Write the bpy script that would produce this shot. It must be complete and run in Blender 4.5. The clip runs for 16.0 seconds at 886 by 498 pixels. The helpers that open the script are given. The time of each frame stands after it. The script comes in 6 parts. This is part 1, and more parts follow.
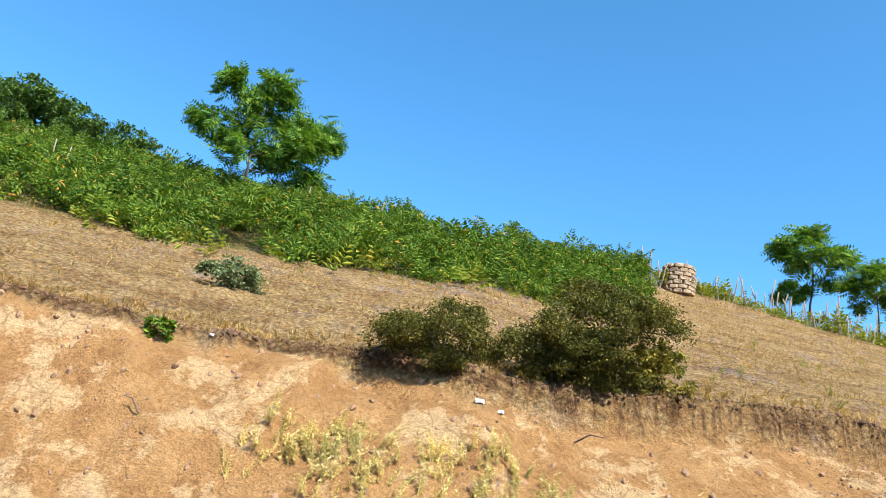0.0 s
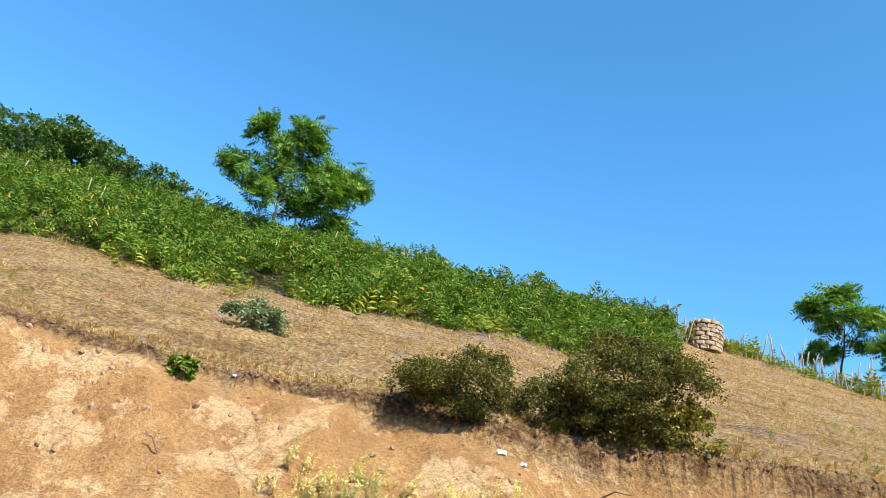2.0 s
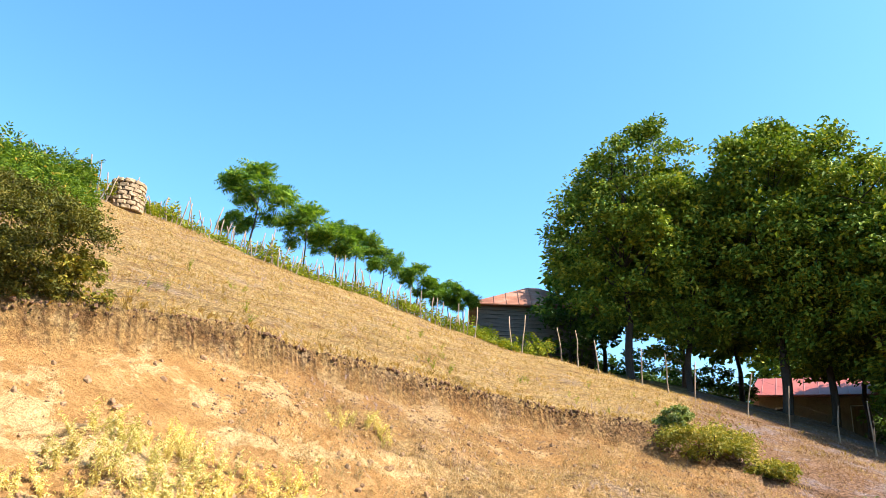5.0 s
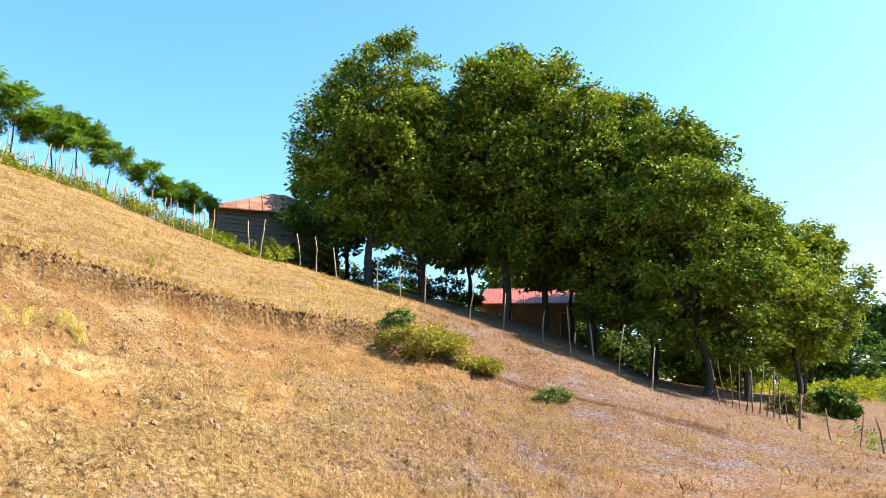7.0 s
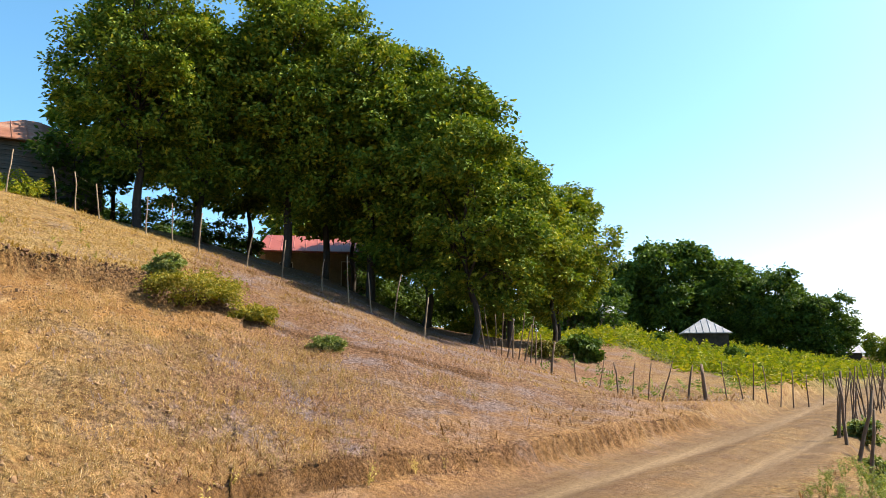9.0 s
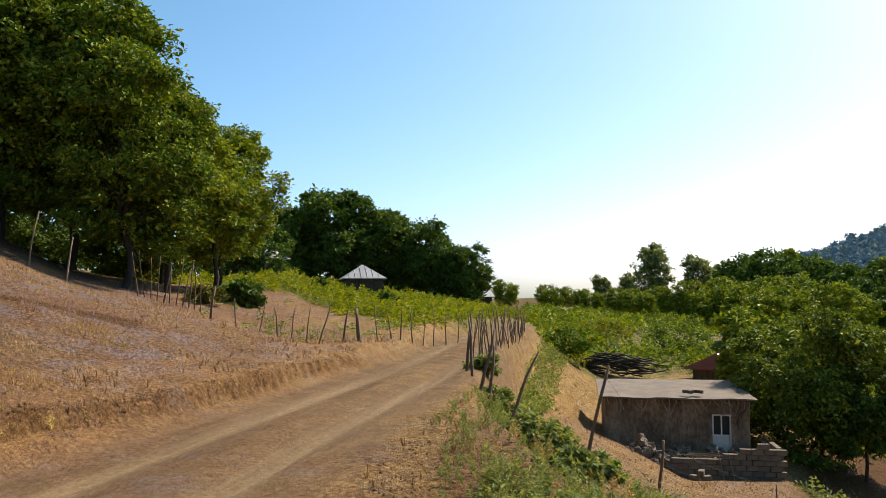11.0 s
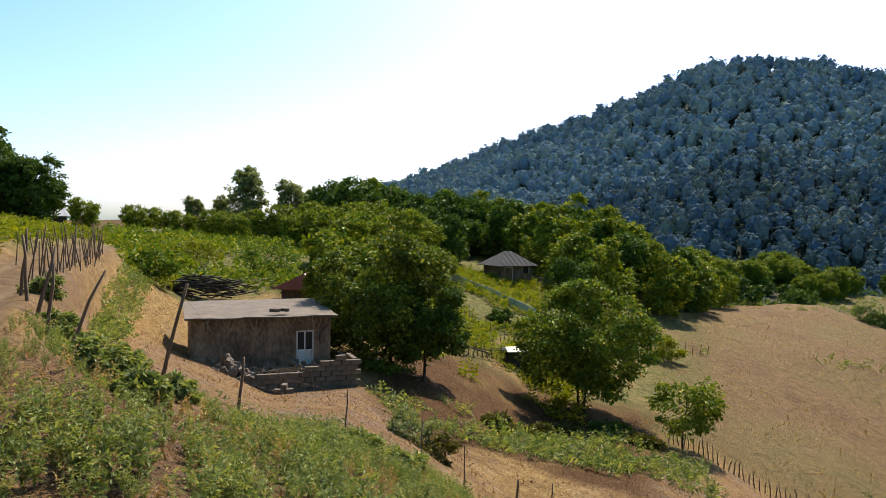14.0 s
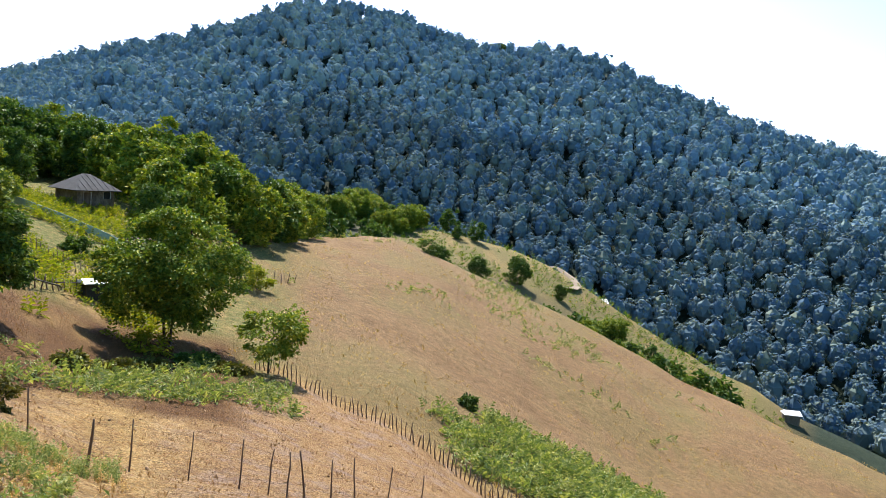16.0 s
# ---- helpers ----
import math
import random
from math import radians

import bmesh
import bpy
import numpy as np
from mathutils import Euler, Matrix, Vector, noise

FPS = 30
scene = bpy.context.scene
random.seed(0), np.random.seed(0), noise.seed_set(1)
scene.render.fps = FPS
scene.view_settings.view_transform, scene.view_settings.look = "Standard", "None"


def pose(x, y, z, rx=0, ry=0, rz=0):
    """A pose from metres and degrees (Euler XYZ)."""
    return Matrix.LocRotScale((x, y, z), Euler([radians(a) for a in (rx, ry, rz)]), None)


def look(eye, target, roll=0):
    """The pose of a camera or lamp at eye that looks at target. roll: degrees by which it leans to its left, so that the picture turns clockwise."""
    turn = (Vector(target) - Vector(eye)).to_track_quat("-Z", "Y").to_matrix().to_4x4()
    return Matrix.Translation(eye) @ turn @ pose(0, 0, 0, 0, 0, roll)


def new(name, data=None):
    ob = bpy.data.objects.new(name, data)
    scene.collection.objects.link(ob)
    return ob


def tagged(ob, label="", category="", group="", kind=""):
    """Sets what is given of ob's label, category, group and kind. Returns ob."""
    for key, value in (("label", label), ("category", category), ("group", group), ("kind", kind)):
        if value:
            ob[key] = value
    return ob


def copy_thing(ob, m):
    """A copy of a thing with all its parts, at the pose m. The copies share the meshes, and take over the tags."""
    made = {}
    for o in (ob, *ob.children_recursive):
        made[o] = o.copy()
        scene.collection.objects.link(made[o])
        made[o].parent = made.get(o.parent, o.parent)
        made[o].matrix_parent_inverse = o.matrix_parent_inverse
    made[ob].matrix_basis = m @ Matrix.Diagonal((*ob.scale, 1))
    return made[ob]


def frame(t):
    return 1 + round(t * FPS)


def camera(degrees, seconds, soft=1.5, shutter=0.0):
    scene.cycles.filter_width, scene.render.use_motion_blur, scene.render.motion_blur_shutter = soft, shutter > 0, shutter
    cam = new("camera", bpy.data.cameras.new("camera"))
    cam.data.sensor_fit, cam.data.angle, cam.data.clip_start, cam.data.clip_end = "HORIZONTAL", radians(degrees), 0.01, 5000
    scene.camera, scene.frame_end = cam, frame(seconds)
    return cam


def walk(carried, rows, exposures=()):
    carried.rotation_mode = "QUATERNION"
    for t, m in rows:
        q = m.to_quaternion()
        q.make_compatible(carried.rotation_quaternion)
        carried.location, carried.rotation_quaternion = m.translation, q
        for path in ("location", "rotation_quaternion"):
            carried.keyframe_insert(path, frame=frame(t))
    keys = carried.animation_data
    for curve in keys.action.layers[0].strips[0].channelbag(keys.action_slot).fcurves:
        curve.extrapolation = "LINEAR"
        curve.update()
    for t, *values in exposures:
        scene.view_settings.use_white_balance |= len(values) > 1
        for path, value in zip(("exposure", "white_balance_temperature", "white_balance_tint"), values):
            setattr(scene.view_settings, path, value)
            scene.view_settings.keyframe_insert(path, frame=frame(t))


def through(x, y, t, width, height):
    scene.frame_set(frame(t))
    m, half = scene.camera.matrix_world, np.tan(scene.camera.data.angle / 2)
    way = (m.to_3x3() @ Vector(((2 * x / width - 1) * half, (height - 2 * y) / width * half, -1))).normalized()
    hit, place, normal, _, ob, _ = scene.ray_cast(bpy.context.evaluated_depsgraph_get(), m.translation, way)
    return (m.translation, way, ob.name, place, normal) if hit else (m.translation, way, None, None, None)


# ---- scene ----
PATH = [
    (0, -0.506, 0.441, 1.867, 109.64, -8.56, -1.46),
    (0.5, -0.524, 0.460, 1.873, 110.94, -9.41, 0.26),
    (1, -0.545, 0.454, 1.877, 112.33, -10.57, 3.05),
    (1.5, -0.556, 0.462, 1.865, 112.77, -10.81, 3.36),
    (2, -0.536, 0.490, 1.844, 113.20, -10.72, -0.38),
    (2.5, -0.525, 0.541, 1.836, 113.43, -9.88, -6.26),
    (3, -0.481, 0.561, 1.832, 113.05, -8.22, -16.20),
    (3.5, -0.426, 0.599, 1.834, 110.92, -6.32, -25.70),
    (4, -0.413, 0.611, 1.831, 109.92, -4.76, -31.83),
    (4.2, -0.391, 0.572, 1.815, 109.63, -4.21, -33.97),
    (6.3, 0.180, 0.133, 1.622, 104.27, -1.01, -52.90),
    (6.5, 0.212, 0.120, 1.612, 103.55, -0.77, -55.00),
    (7, 0.234, 0.124, 1.604, 101.87, -0.49, -59.96),
    (7.5, 0.233, 0.142, 1.609, 100.42, -0.45, -63.31),
    (8, 0.295, 0.098, 1.619, 99.58, -0.11, -67.54),
    (8.2, 0.295, 0.086, 1.624, 99.26, -0.05, -69.00),
    (10.3, 0.209, -0.070, 1.622, 95.54, 0.25, -92.48),
    (10.5, 0.144, -0.042, 1.633, 95.02, 0.34, -95.13),
    (11, 0.148, -0.032, 1.638, 93.77, 0.24, -101.49),
    (11.5, 0.175, -0.046, 1.626, 92.67, 0.23, -108.11),
    (12, 0.242, -0.104, 1.614, 91.28, 0.29, -113.28),
    (12.5, 0.279, -0.162, 1.585, 90.05, 0.00, -115.58),
    (13, 0.296, -0.237, 1.540, 89.36, -0.11, -116.61),
    (13.5, 0.315, -0.299, 1.516, 88.70, -0.24, -120.98),
    (14, 0.453, -0.401, 1.501, 88.11, -0.75, -131.59),
    (14.5, 0.521, -0.492, 1.498, 86.98, -1.82, -143.49),
    (15, 0.499, -0.576, 1.482, 85.22, -3.27, -154.74),
    (15.5, 0.488, -0.539, 1.463, 84.64, -4.12, -159.18),
    (16, 0.475, -0.459, 1.448, 84.27, -4.53, -161.75),
]
cam = camera(61.0, 16.0, soft=0.45)
walk(cam, [(t, pose(*p)) for t, *p in PATH], exposures=[(0.0, 1.28, 5800, 10), (3.0, 1.3, 5800, 10), (4.2, 1.62, 6400, 10), (7.0, 1.78, 6800, 10), (8.2, 1.68, 6900, 10), (10.3, 0.78, 7500, 10), (13.0, 0.7, 7300, 10), (14.5, 1.02, 6900, 10), (15.1, 1.44, 6600, 10), (16.0, 1.44, 6500, 10)])

# ---- sky and sun ----
SUN_AZ, SUN_EL = 150.0, 47.0
world = bpy.data.worlds.new("sky")
scene.world = world
world.use_nodes = True
wn = world.node_tree
wn.nodes.clear()
sky = wn.nodes.new("ShaderNodeTexSky")
sky.sky_type, sky.sun_disc = "NISHITA", False
sky.sun_elevation, sky.sun_rotation = radians(SUN_EL), radians(SUN_AZ)
sky.air_density, sky.dust_density, sky.ozone_density, sky.altitude = 1.0, 2.3, 1.0, 600
bg = wn.nodes.new("ShaderNodeBackground")
bg.inputs["Strength"].default_value = 0.10
wo = wn.nodes.new("ShaderNodeOutputWorld")
tint = wn.nodes.new("ShaderNodeMix")
tint.data_type, tint.blend_type = "RGBA", "MULTIPLY"
tint.inputs["Factor"].default_value = 1.0
parts = wn.nodes.new("ShaderNodeSeparateColor")
pale = wn.nodes.new("ShaderNodeMapRange")
pale.inputs["From Min"].default_value, pale.inputs["From Max"].default_value = 0.8, 6.0
haze = wn.nodes.new("ShaderNodeMix")
haze.data_type = "RGBA"
haze.inputs["A"].default_value, haze.inputs["B"].default_value = (0.54, 1.05, 1.19, 1), (0.94, 1.08, 1.55, 1)
wn.links.new(sky.outputs["Color"], parts.inputs["Color"])
wn.links.new(parts.outputs["Red"], pale.inputs["Value"])
wn.links.new(pale.outputs["Result"], haze.inputs["Factor"])
wn.links.new(haze.outputs["Result"], tint.inputs["B"])
wn.links.new(sky.outputs["Color"], tint.inputs["A"])
wn.links.new(tint.outputs["Result"], bg.inputs["Color"])
wn.links.new(bg.outputs["Background"], wo.inputs["Surface"])
sun = new("sun", bpy.data.lights.new("sun", "SUN"))
sun.data.energy, sun.data.angle, sun.data.color = 5.0, radians(0.55), (1.0, 0.93, 0.82)
_a, _e = radians(SUN_AZ), radians(SUN_EL)
sun.matrix_world = look((math.sin(_a) * math.cos(_e) * 90, math.cos(_a) * math.cos(_e) * 90, math.sin(_e) * 90), (0, 0, 0))


# ---- materials ----
def mat(name):
    m = bpy.data.materials.new(name)
    m.use_nodes = True
    return m, m.node_tree, m.node_tree.nodes["Principled BSDF"]


def node(nt, kind, **values):
    n = nt.nodes.new(kind)
    for key, value in values.items():
        n.inputs[key.replace("_", " ")].default_value = value
    return n


def ramp(nt, fac, stops):
    r = nt.nodes.new("ShaderNodeValToRGB")
    e = r.color_ramp.elements
    while len(e) < len(stops):
        e.new(0.5)
    for el, (p, c) in zip(e, stops):
        el.position, el.color = p, (*c, 1)
    nt.links.new(fac, r.inputs["Fac"])
    return r.outputs["Color"]


def noise_out(nt, scale, detail=4.0, rough=0.6, vec=None, out="Fac"):
    n = node(nt, "ShaderNodeTexNoise", Scale=scale, Detail=detail, Roughness=rough)
    if vec is None:
        vec = nt.nodes.new("ShaderNodeTexCoord").outputs["Object"]
    nt.links.new(vec, n.inputs["Vector"])
    return n.outputs[out]


def mix(nt, fac, a, b, how="MIX"):
    m = nt.nodes.new("ShaderNodeMix")
    m.data_type, m.blend_type = "RGBA", how
    for sock, value in ((m.inputs["Factor"], fac), (m.inputs["A"], a), (m.inputs["B"], b)):
        if isinstance(value, bpy.types.NodeSocket):
            nt.links.new(value, sock)
        elif isinstance(value, tuple):
            sock.default_value = (*value, 1)
        else:
            sock.default_value = value
    return m.outputs["Result"]


def bump(nt, bsdf, height, strength, distance):
    b = node(nt, "ShaderNodeBump", Strength=strength, Distance=distance)
    nt.links.new(height, b.inputs["Height"])
    nt.links.new(b.outputs["Normal"], bsdf.inputs["Normal"])


def surface(name, stops, scale, fine=None, rough=0.9, relief=0.4, depth=0.02, metal=0.0, stretch=(1, 1, 1), grime=0.35):
    """A two-scale noise surface: broad colour drift and fine grain."""
    m, nt, b = mat(name)
    tc = nt.nodes.new("ShaderNodeTexCoord")
    mp = nt.nodes.new("ShaderNodeMapping")
    mp.inputs["Scale"].default_value = stretch
    nt.links.new(tc.outputs["Object"], mp.inputs["Vector"])
    v = mp.outputs["Vector"]
    broad = noise_out(nt, scale, 5, 0.6, v)
    grain = noise_out(nt, fine or scale * 9, 4, 0.7, v)
    col = ramp(nt, broad, stops)
    dark = ramp(nt, grain, [(0.3, (1 - grime,) * 3), (0.65, (1.0,) * 3)])
    col = mix(nt, 1.0, col, dark, "MULTIPLY")
    ob = nt.nodes.new("ShaderNodeObjectInfo")
    vary = ramp(nt, ob.outputs["Random"], [(0.0, (0.82, 0.82, 0.82)), (1.0, (1.12, 1.1, 1.08))])
    col = mix(nt, 1.0, col, vary, "MULTIPLY")
    nt.links.new(col, b.inputs["Base Color"])
    b.inputs["Roughness"].default_value, b.inputs["Metallic"].default_value = rough, metal
    bump(nt, b, grain, relief, depth)
    return m


def foliage(name, stops, through=0.28, rough=0.62, drift=0.5, leafy=0.0):
    """Leaves: colour by leaf, a slow drift over the crown, light coming through."""
    m, nt, b = mat(name)
    geo = nt.nodes.new("ShaderNodeNewGeometry")
    col = ramp(nt, geo.outputs["Random Per Island"], stops)
    broad = noise_out(nt, drift, 3, 0.6, geo.outputs["Position"])
    shade = ramp(nt, broad, [(0.3, (0.72, 0.78, 0.75)), (0.7, (1.22, 1.15, 1.0))])
    col = mix(nt, 1.0, col, shade, "MULTIPLY")
    nt.links.new(col, b.inputs["Base Color"])
    b.inputs["Roughness"].default_value = rough
    b.inputs["Specular IOR Level"].default_value = 0.13 if rough < 0.9 else 0.0
    if leafy:
        bump(nt, b, noise_out(nt, leafy, 4, 0.7, geo.outputs["Position"]), 0.9, 0.7)
    tr = nt.nodes.new("ShaderNodeBsdfTranslucent")
    warm = mix(nt, 1.0, col, (1.5, 1.45, 0.55), "MULTIPLY")
    nt.links.new(warm, tr.inputs["Color"])
    ms = nt.nodes.new("ShaderNodeMixShader")
    ms.inputs["Fac"].default_value = through
    nt.links.new(b.outputs["BSDF"], ms.inputs[1])
    nt.links.new(tr.outputs["BSDF"], ms.inputs[2])
    nt.links.new(ms.outputs["Shader"], nt.nodes["Material Output"].inputs["Surface"])
    return m


def ground_material():
    m, nt, b = mat("hillside_ground")
    geo = nt.nodes.new("ShaderNodeNewGeometry")
    p = geo.outputs["Position"]
    za = nt.nodes.new("ShaderNodeAttribute")
    za.attribute_name = "zone"
    sep = nt.nodes.new("ShaderNodeSeparateColor")
    nt.links.new(za.outputs["Color"], sep.inputs["Color"])
    zb = nt.nodes.new("ShaderNodeAttribute")
    zb.attribute_name = "cover"
    sep2 = nt.nodes.new("ShaderNodeSeparateColor")
    nt.links.new(zb.outputs["Color"], sep2.inputs["Color"])
    n_big, n_mid, n_fine = noise_out(nt, 0.35, 4, 0.6, p), noise_out(nt, 2.2, 5, 0.65, p), noise_out(nt, 17.0, 5, 0.75, p)
    n_small = noise_out(nt, 7.0, 5, 0.7, p)
    grass = ramp(nt, n_mid, [(0.25, (0.18, 0.092, 0.036)), (0.45, (0.33, 0.195, 0.070)), (0.6, (0.415, 0.28, 0.105)), (0.8, (0.36, 0.275, 0.15))])
    grass = mix(nt, ramp(nt, n_small, [(0.42, (0, 0, 0)), (0.6, (1, 1, 1))]), grass, (0.355, 0.255, 0.115))
    lilac = ramp(nt, noise_out(nt, 0.9, 5, 0.7, p), [(0.55, (0, 0, 0)), (0.68, (1, 1, 1))])
    grass = mix(nt, mix(nt, 1.0, lilac, (0.5, 0.5, 0.5), "MULTIPLY"), grass, (0.29, 0.235, 0.20))
    contour = nt.nodes.new("ShaderNodeMapping")
    contour.inputs["Scale"].default_value = (0.6, 0.6, 4.5)
    nt.links.new(p, contour.inputs["Vector"])
    tread = ramp(nt, noise_out(nt, 1.0, 5, 0.7, contour.outputs["Vector"]), [(0.34, (0.64, 0.58, 0.54)), (0.5, (1.0, 0.98, 0.96)), (0.66, (1.1, 1.1, 1.12))])
    grass = mix(nt, 1.0, grass, tread, "MULTIPLY")
    bare = mix(nt, n_small, (0.170, 0.084, 0.042), (0.31, 0.190, 0.115))
    grass = mix(nt, za.outputs["Alpha"], grass, bare)
    bloom = ramp(nt, noise_out(nt, 0.75, 7, 0.75, p), [(0.5, (0, 0, 0)), (0.6, (0.75, 0.75, 0.75))])
    grass = mix(nt, mix(nt, 1.0, bloom, za.outputs["Alpha"], "MULTIPLY"), grass, (0.255, 0.208, 0.212))
    earth = ramp(nt, n_mid, [(0.3, (0.36, 0.18, 0.060)), (0.48, (0.50, 0.27, 0.094)), (0.7, (0.60, 0.345, 0.130))])
    warp = node(nt, "ShaderNodeVectorMath")
    warp.operation = "MULTIPLY_ADD"
    warp.inputs[1].default_value = (0.35, 0.35, 0.35)
    nt.links.new(noise_out(nt, 1.7, 4, 0.6, p, "Color"), warp.inputs[0])
    nt.links.new(p, warp.inputs[2])
    cells = node(nt, "ShaderNodeTexVoronoi", Scale=2.4)
    cells.feature = "DISTANCE_TO_EDGE"
    nt.links.new(warp.outputs[0], cells.inputs["Vector"])
    crack = ramp(nt, cells.outputs["Distance"], [(0.0, (0.66, 0.6, 0.54)), (0.035, (1, 1, 1))])
    slab = mix(nt, 1.0, mix(nt, n_small, (0.66, 0.42, 0.175), (0.80, 0.555, 0.275)), crack, "MULTIPLY")
    pale = ramp(nt, noise_out(nt, 1.25, 7, 0.66, p), [(0.525, (0, 0, 0)), (0.555, (0.7, 0.7, 0.7)), (0.62, (1, 1, 1))])
    here = nt.nodes.new("ShaderNodeMath")
    here.operation, here.inputs[0].default_value = "SUBTRACT", 1.0
    nt.links.new(za.outputs["Alpha"], here.inputs[1])
    earth = mix(nt, mix(nt, 1.0, pale, here.outputs[0], "MULTIPLY"), earth, slab)
    road = ramp(nt, n_mid, [(0.25, (0.085, 0.048, 0.023)), (0.5, (0.125, 0.076, 0.037)), (0.75, (0.165, 0.106, 0.055))])
    worn = mix(nt, n_fine, (0.185, 0.125, 0.070), (0.245, 0.174, 0.102))
    rut = nt.nodes.new("ShaderNodeMath")
    rut.operation = "MULTIPLY"
    rut.inputs[1].default_value = 0.85
    nt.links.new(zb.outputs["Alpha"], rut.inputs[0])
    road = mix(nt, rut.outputs[0], road, worn)
    lane = nt.nodes.new("ShaderNodeMapping")
    lane.vector_type = "TEXTURE"
    lane.inputs["Rotation"].default_value, lane.inputs["Scale"].default_value = (0, 0, radians(-21)), (5.0, 0.28, 2.0)
    nt.links.new(p, lane.inputs["Vector"])
    streak = ramp(nt, noise_out(nt, 1.0, 6, 0.7, lane.outputs["Vector"]), [(0.34, (0.76, 0.73, 0.70)), (0.5, (1.0, 0.99, 0.98)), (0.64, (1.22, 1.23, 1.24))])
    road = mix(nt, 1.0, road, streak, "MULTIPLY")
    green = ramp(nt, n_mid, [(0.25, (0.055, 0.07, 0.02)), (0.45, (0.12, 0.135, 0.035)), (0.58, (0.20, 0.17, 0.06)), (0.75, (0.32, 0.22, 0.10))])
    field = ramp(nt, noise_out(nt, 0.12, 6, 0.65, p), [(0.3, (0.165, 0.100, 0.048)), (0.5, (0.22, 0.140, 0.069)), (0.72, (0.20, 0.145, 0.065))])
    field = mix(nt, 1.0, field, ramp(nt, noise_out(nt, 1.4, 6, 0.75, p), [(0.35, (0.66, 0.68, 0.6)), (0.52, (1.0, 1.0, 1.0)), (0.7, (1.22, 1.18, 1.1))]), "MULTIPLY")
    # Near-black far ground: shade between distant crowns is put into this colour.
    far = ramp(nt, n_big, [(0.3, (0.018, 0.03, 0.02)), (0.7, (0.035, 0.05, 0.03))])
    col = mix(nt, sep2.outputs["Green"], grass, field)
    col = mix(nt, sep.outputs["Green"], col, green)
    col = mix(nt, sep.outputs["Red"], col, earth)
    col = mix(nt, sep.outputs["Blue"], col, road)
    # Dark brown soil, deepened to carry painted shade under the turf edge and walnut.
    col = mix(nt, sep2.outputs["Blue"], col, ramp(nt, n_fine, [(0.3, (0.056, 0.027, 0.010)), (0.7, (0.165, 0.083, 0.031))]))
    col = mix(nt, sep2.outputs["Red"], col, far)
    speck = node(nt, "ShaderNodeTexVoronoi", Scale=15.0)
    nt.links.new(warp.outputs[0], speck.inputs["Vector"])
    mats = ramp(nt, speck.outputs["Distance"], [(0.12, (1.40, 1.38, 1.33)), (0.42, (1.14, 1.13, 1.12)), (0.72, (0.74, 0.70, 0.66))])
    near_turf = nt.nodes.new("ShaderNodeMath")
    near_turf.operation, near_turf.inputs[0].default_value, near_turf.use_clamp = "SUBTRACT", 1.0, True
    trodden = nt.nodes.new("ShaderNodeMath")
    trodden.operation = "ADD"
    nt.links.new(sep.outputs["Red"], trodden.inputs[0])
    nt.links.new(sep.outputs["Blue"], trodden.inputs[1])
    nt.links.new(trodden.outputs[0], near_turf.inputs[1])
    col = mix(nt, near_turf.outputs[0], col, mix(nt, 1.0, col, mats, "MULTIPLY"))
    gentle = ramp(nt, n_fine, [(0.3, (0.56, 0.54, 0.52)), (0.5, (0.72, 0.715, 0.71)), (0.68, (0.83, 0.825, 0.82))])
    coarse = ramp(nt, n_fine, [(0.3, (0.31, 0.295, 0.28)), (0.5, (0.72, 0.715, 0.71)), (0.68, (1.02, 1.01, 1.0))])
    smoothed = nt.nodes.new("ShaderNodeMath")
    smoothed.operation, smoothed.use_clamp = "MULTIPLY", True
    smoothed.inputs[1].default_value = 0.8
    nt.links.new(trodden.outputs[0], smoothed.inputs[0])
    col = mix(nt, 1.0, col, mix(nt, smoothed.outputs[0], coarse, gentle), "MULTIPLY")
    col = mix(nt, 1.0, col, ramp(nt, noise_out(nt, 70.0, 3, 0.7, p), [(0.35, (0.85, 0.84, 0.83)), (0.5, (1.04, 1.04, 1.04)), (0.65, (1.22, 1.22, 1.21))]), "MULTIPLY")
    nt.links.new(col, b.inputs["Base Color"])
    b.inputs["Roughness"].default_value = 0.95
    b.inputs["Specular IOR Level"].default_value = 0.1
    add = nt.nodes.new("ShaderNodeMath")
    add.operation = "ADD"
    nt.links.new(n_fine, add.inputs[0])
    nt.links.new(n_mid, add.inputs[1])
    bump(nt, b, add.outputs[0], 1.0, 0.12)
    packed = nt.nodes.new("ShaderNodeMath")
    packed.operation, packed.inputs[1].default_value, packed.inputs[2].default_value = "MULTIPLY_ADD", -0.7, 1.0
    nt.links.new(sep.outputs["Blue"], packed.inputs[0])
    nt.links.new(packed.outputs[0], b.inputs["Normal"].links[0].from_node.inputs["Strength"])
    return m


GROUND = ground_material()
BARK = surface("bark", [(0.3, (0.027, 0.020, 0.014)), (0.7, (0.071, 0.054, 0.039))], 6, 40, relief=0.8, stretch=(1, 1, 0.25))
POST_WOOD = surface("weathered_post_wood", [(0.3, (0.088, 0.054, 0.035)), (0.7, (0.226, 0.152, 0.099))], 5, 45, stretch=(1, 1, 0.15), relief=0.6)
PALE_WOOD = surface("bleached_stick_wood", [(0.3, (0.197, 0.138, 0.084)), (0.7, (0.374, 0.281, 0.183))], 5, 45, stretch=(1, 1, 0.15), relief=0.6)
DARK_WOOD = surface("dark_dead_wood", [(0.3, (0.024, 0.019, 0.015)), (0.7, (0.075, 0.058, 0.044))], 4, 40, relief=0.7)
PLANK = surface("grey_plank", [(0.3, (0.109, 0.095, 0.082)), (0.7, (0.231, 0.204, 0.177))], 3, 30, stretch=(0.2, 0.2, 4), relief=0.6)
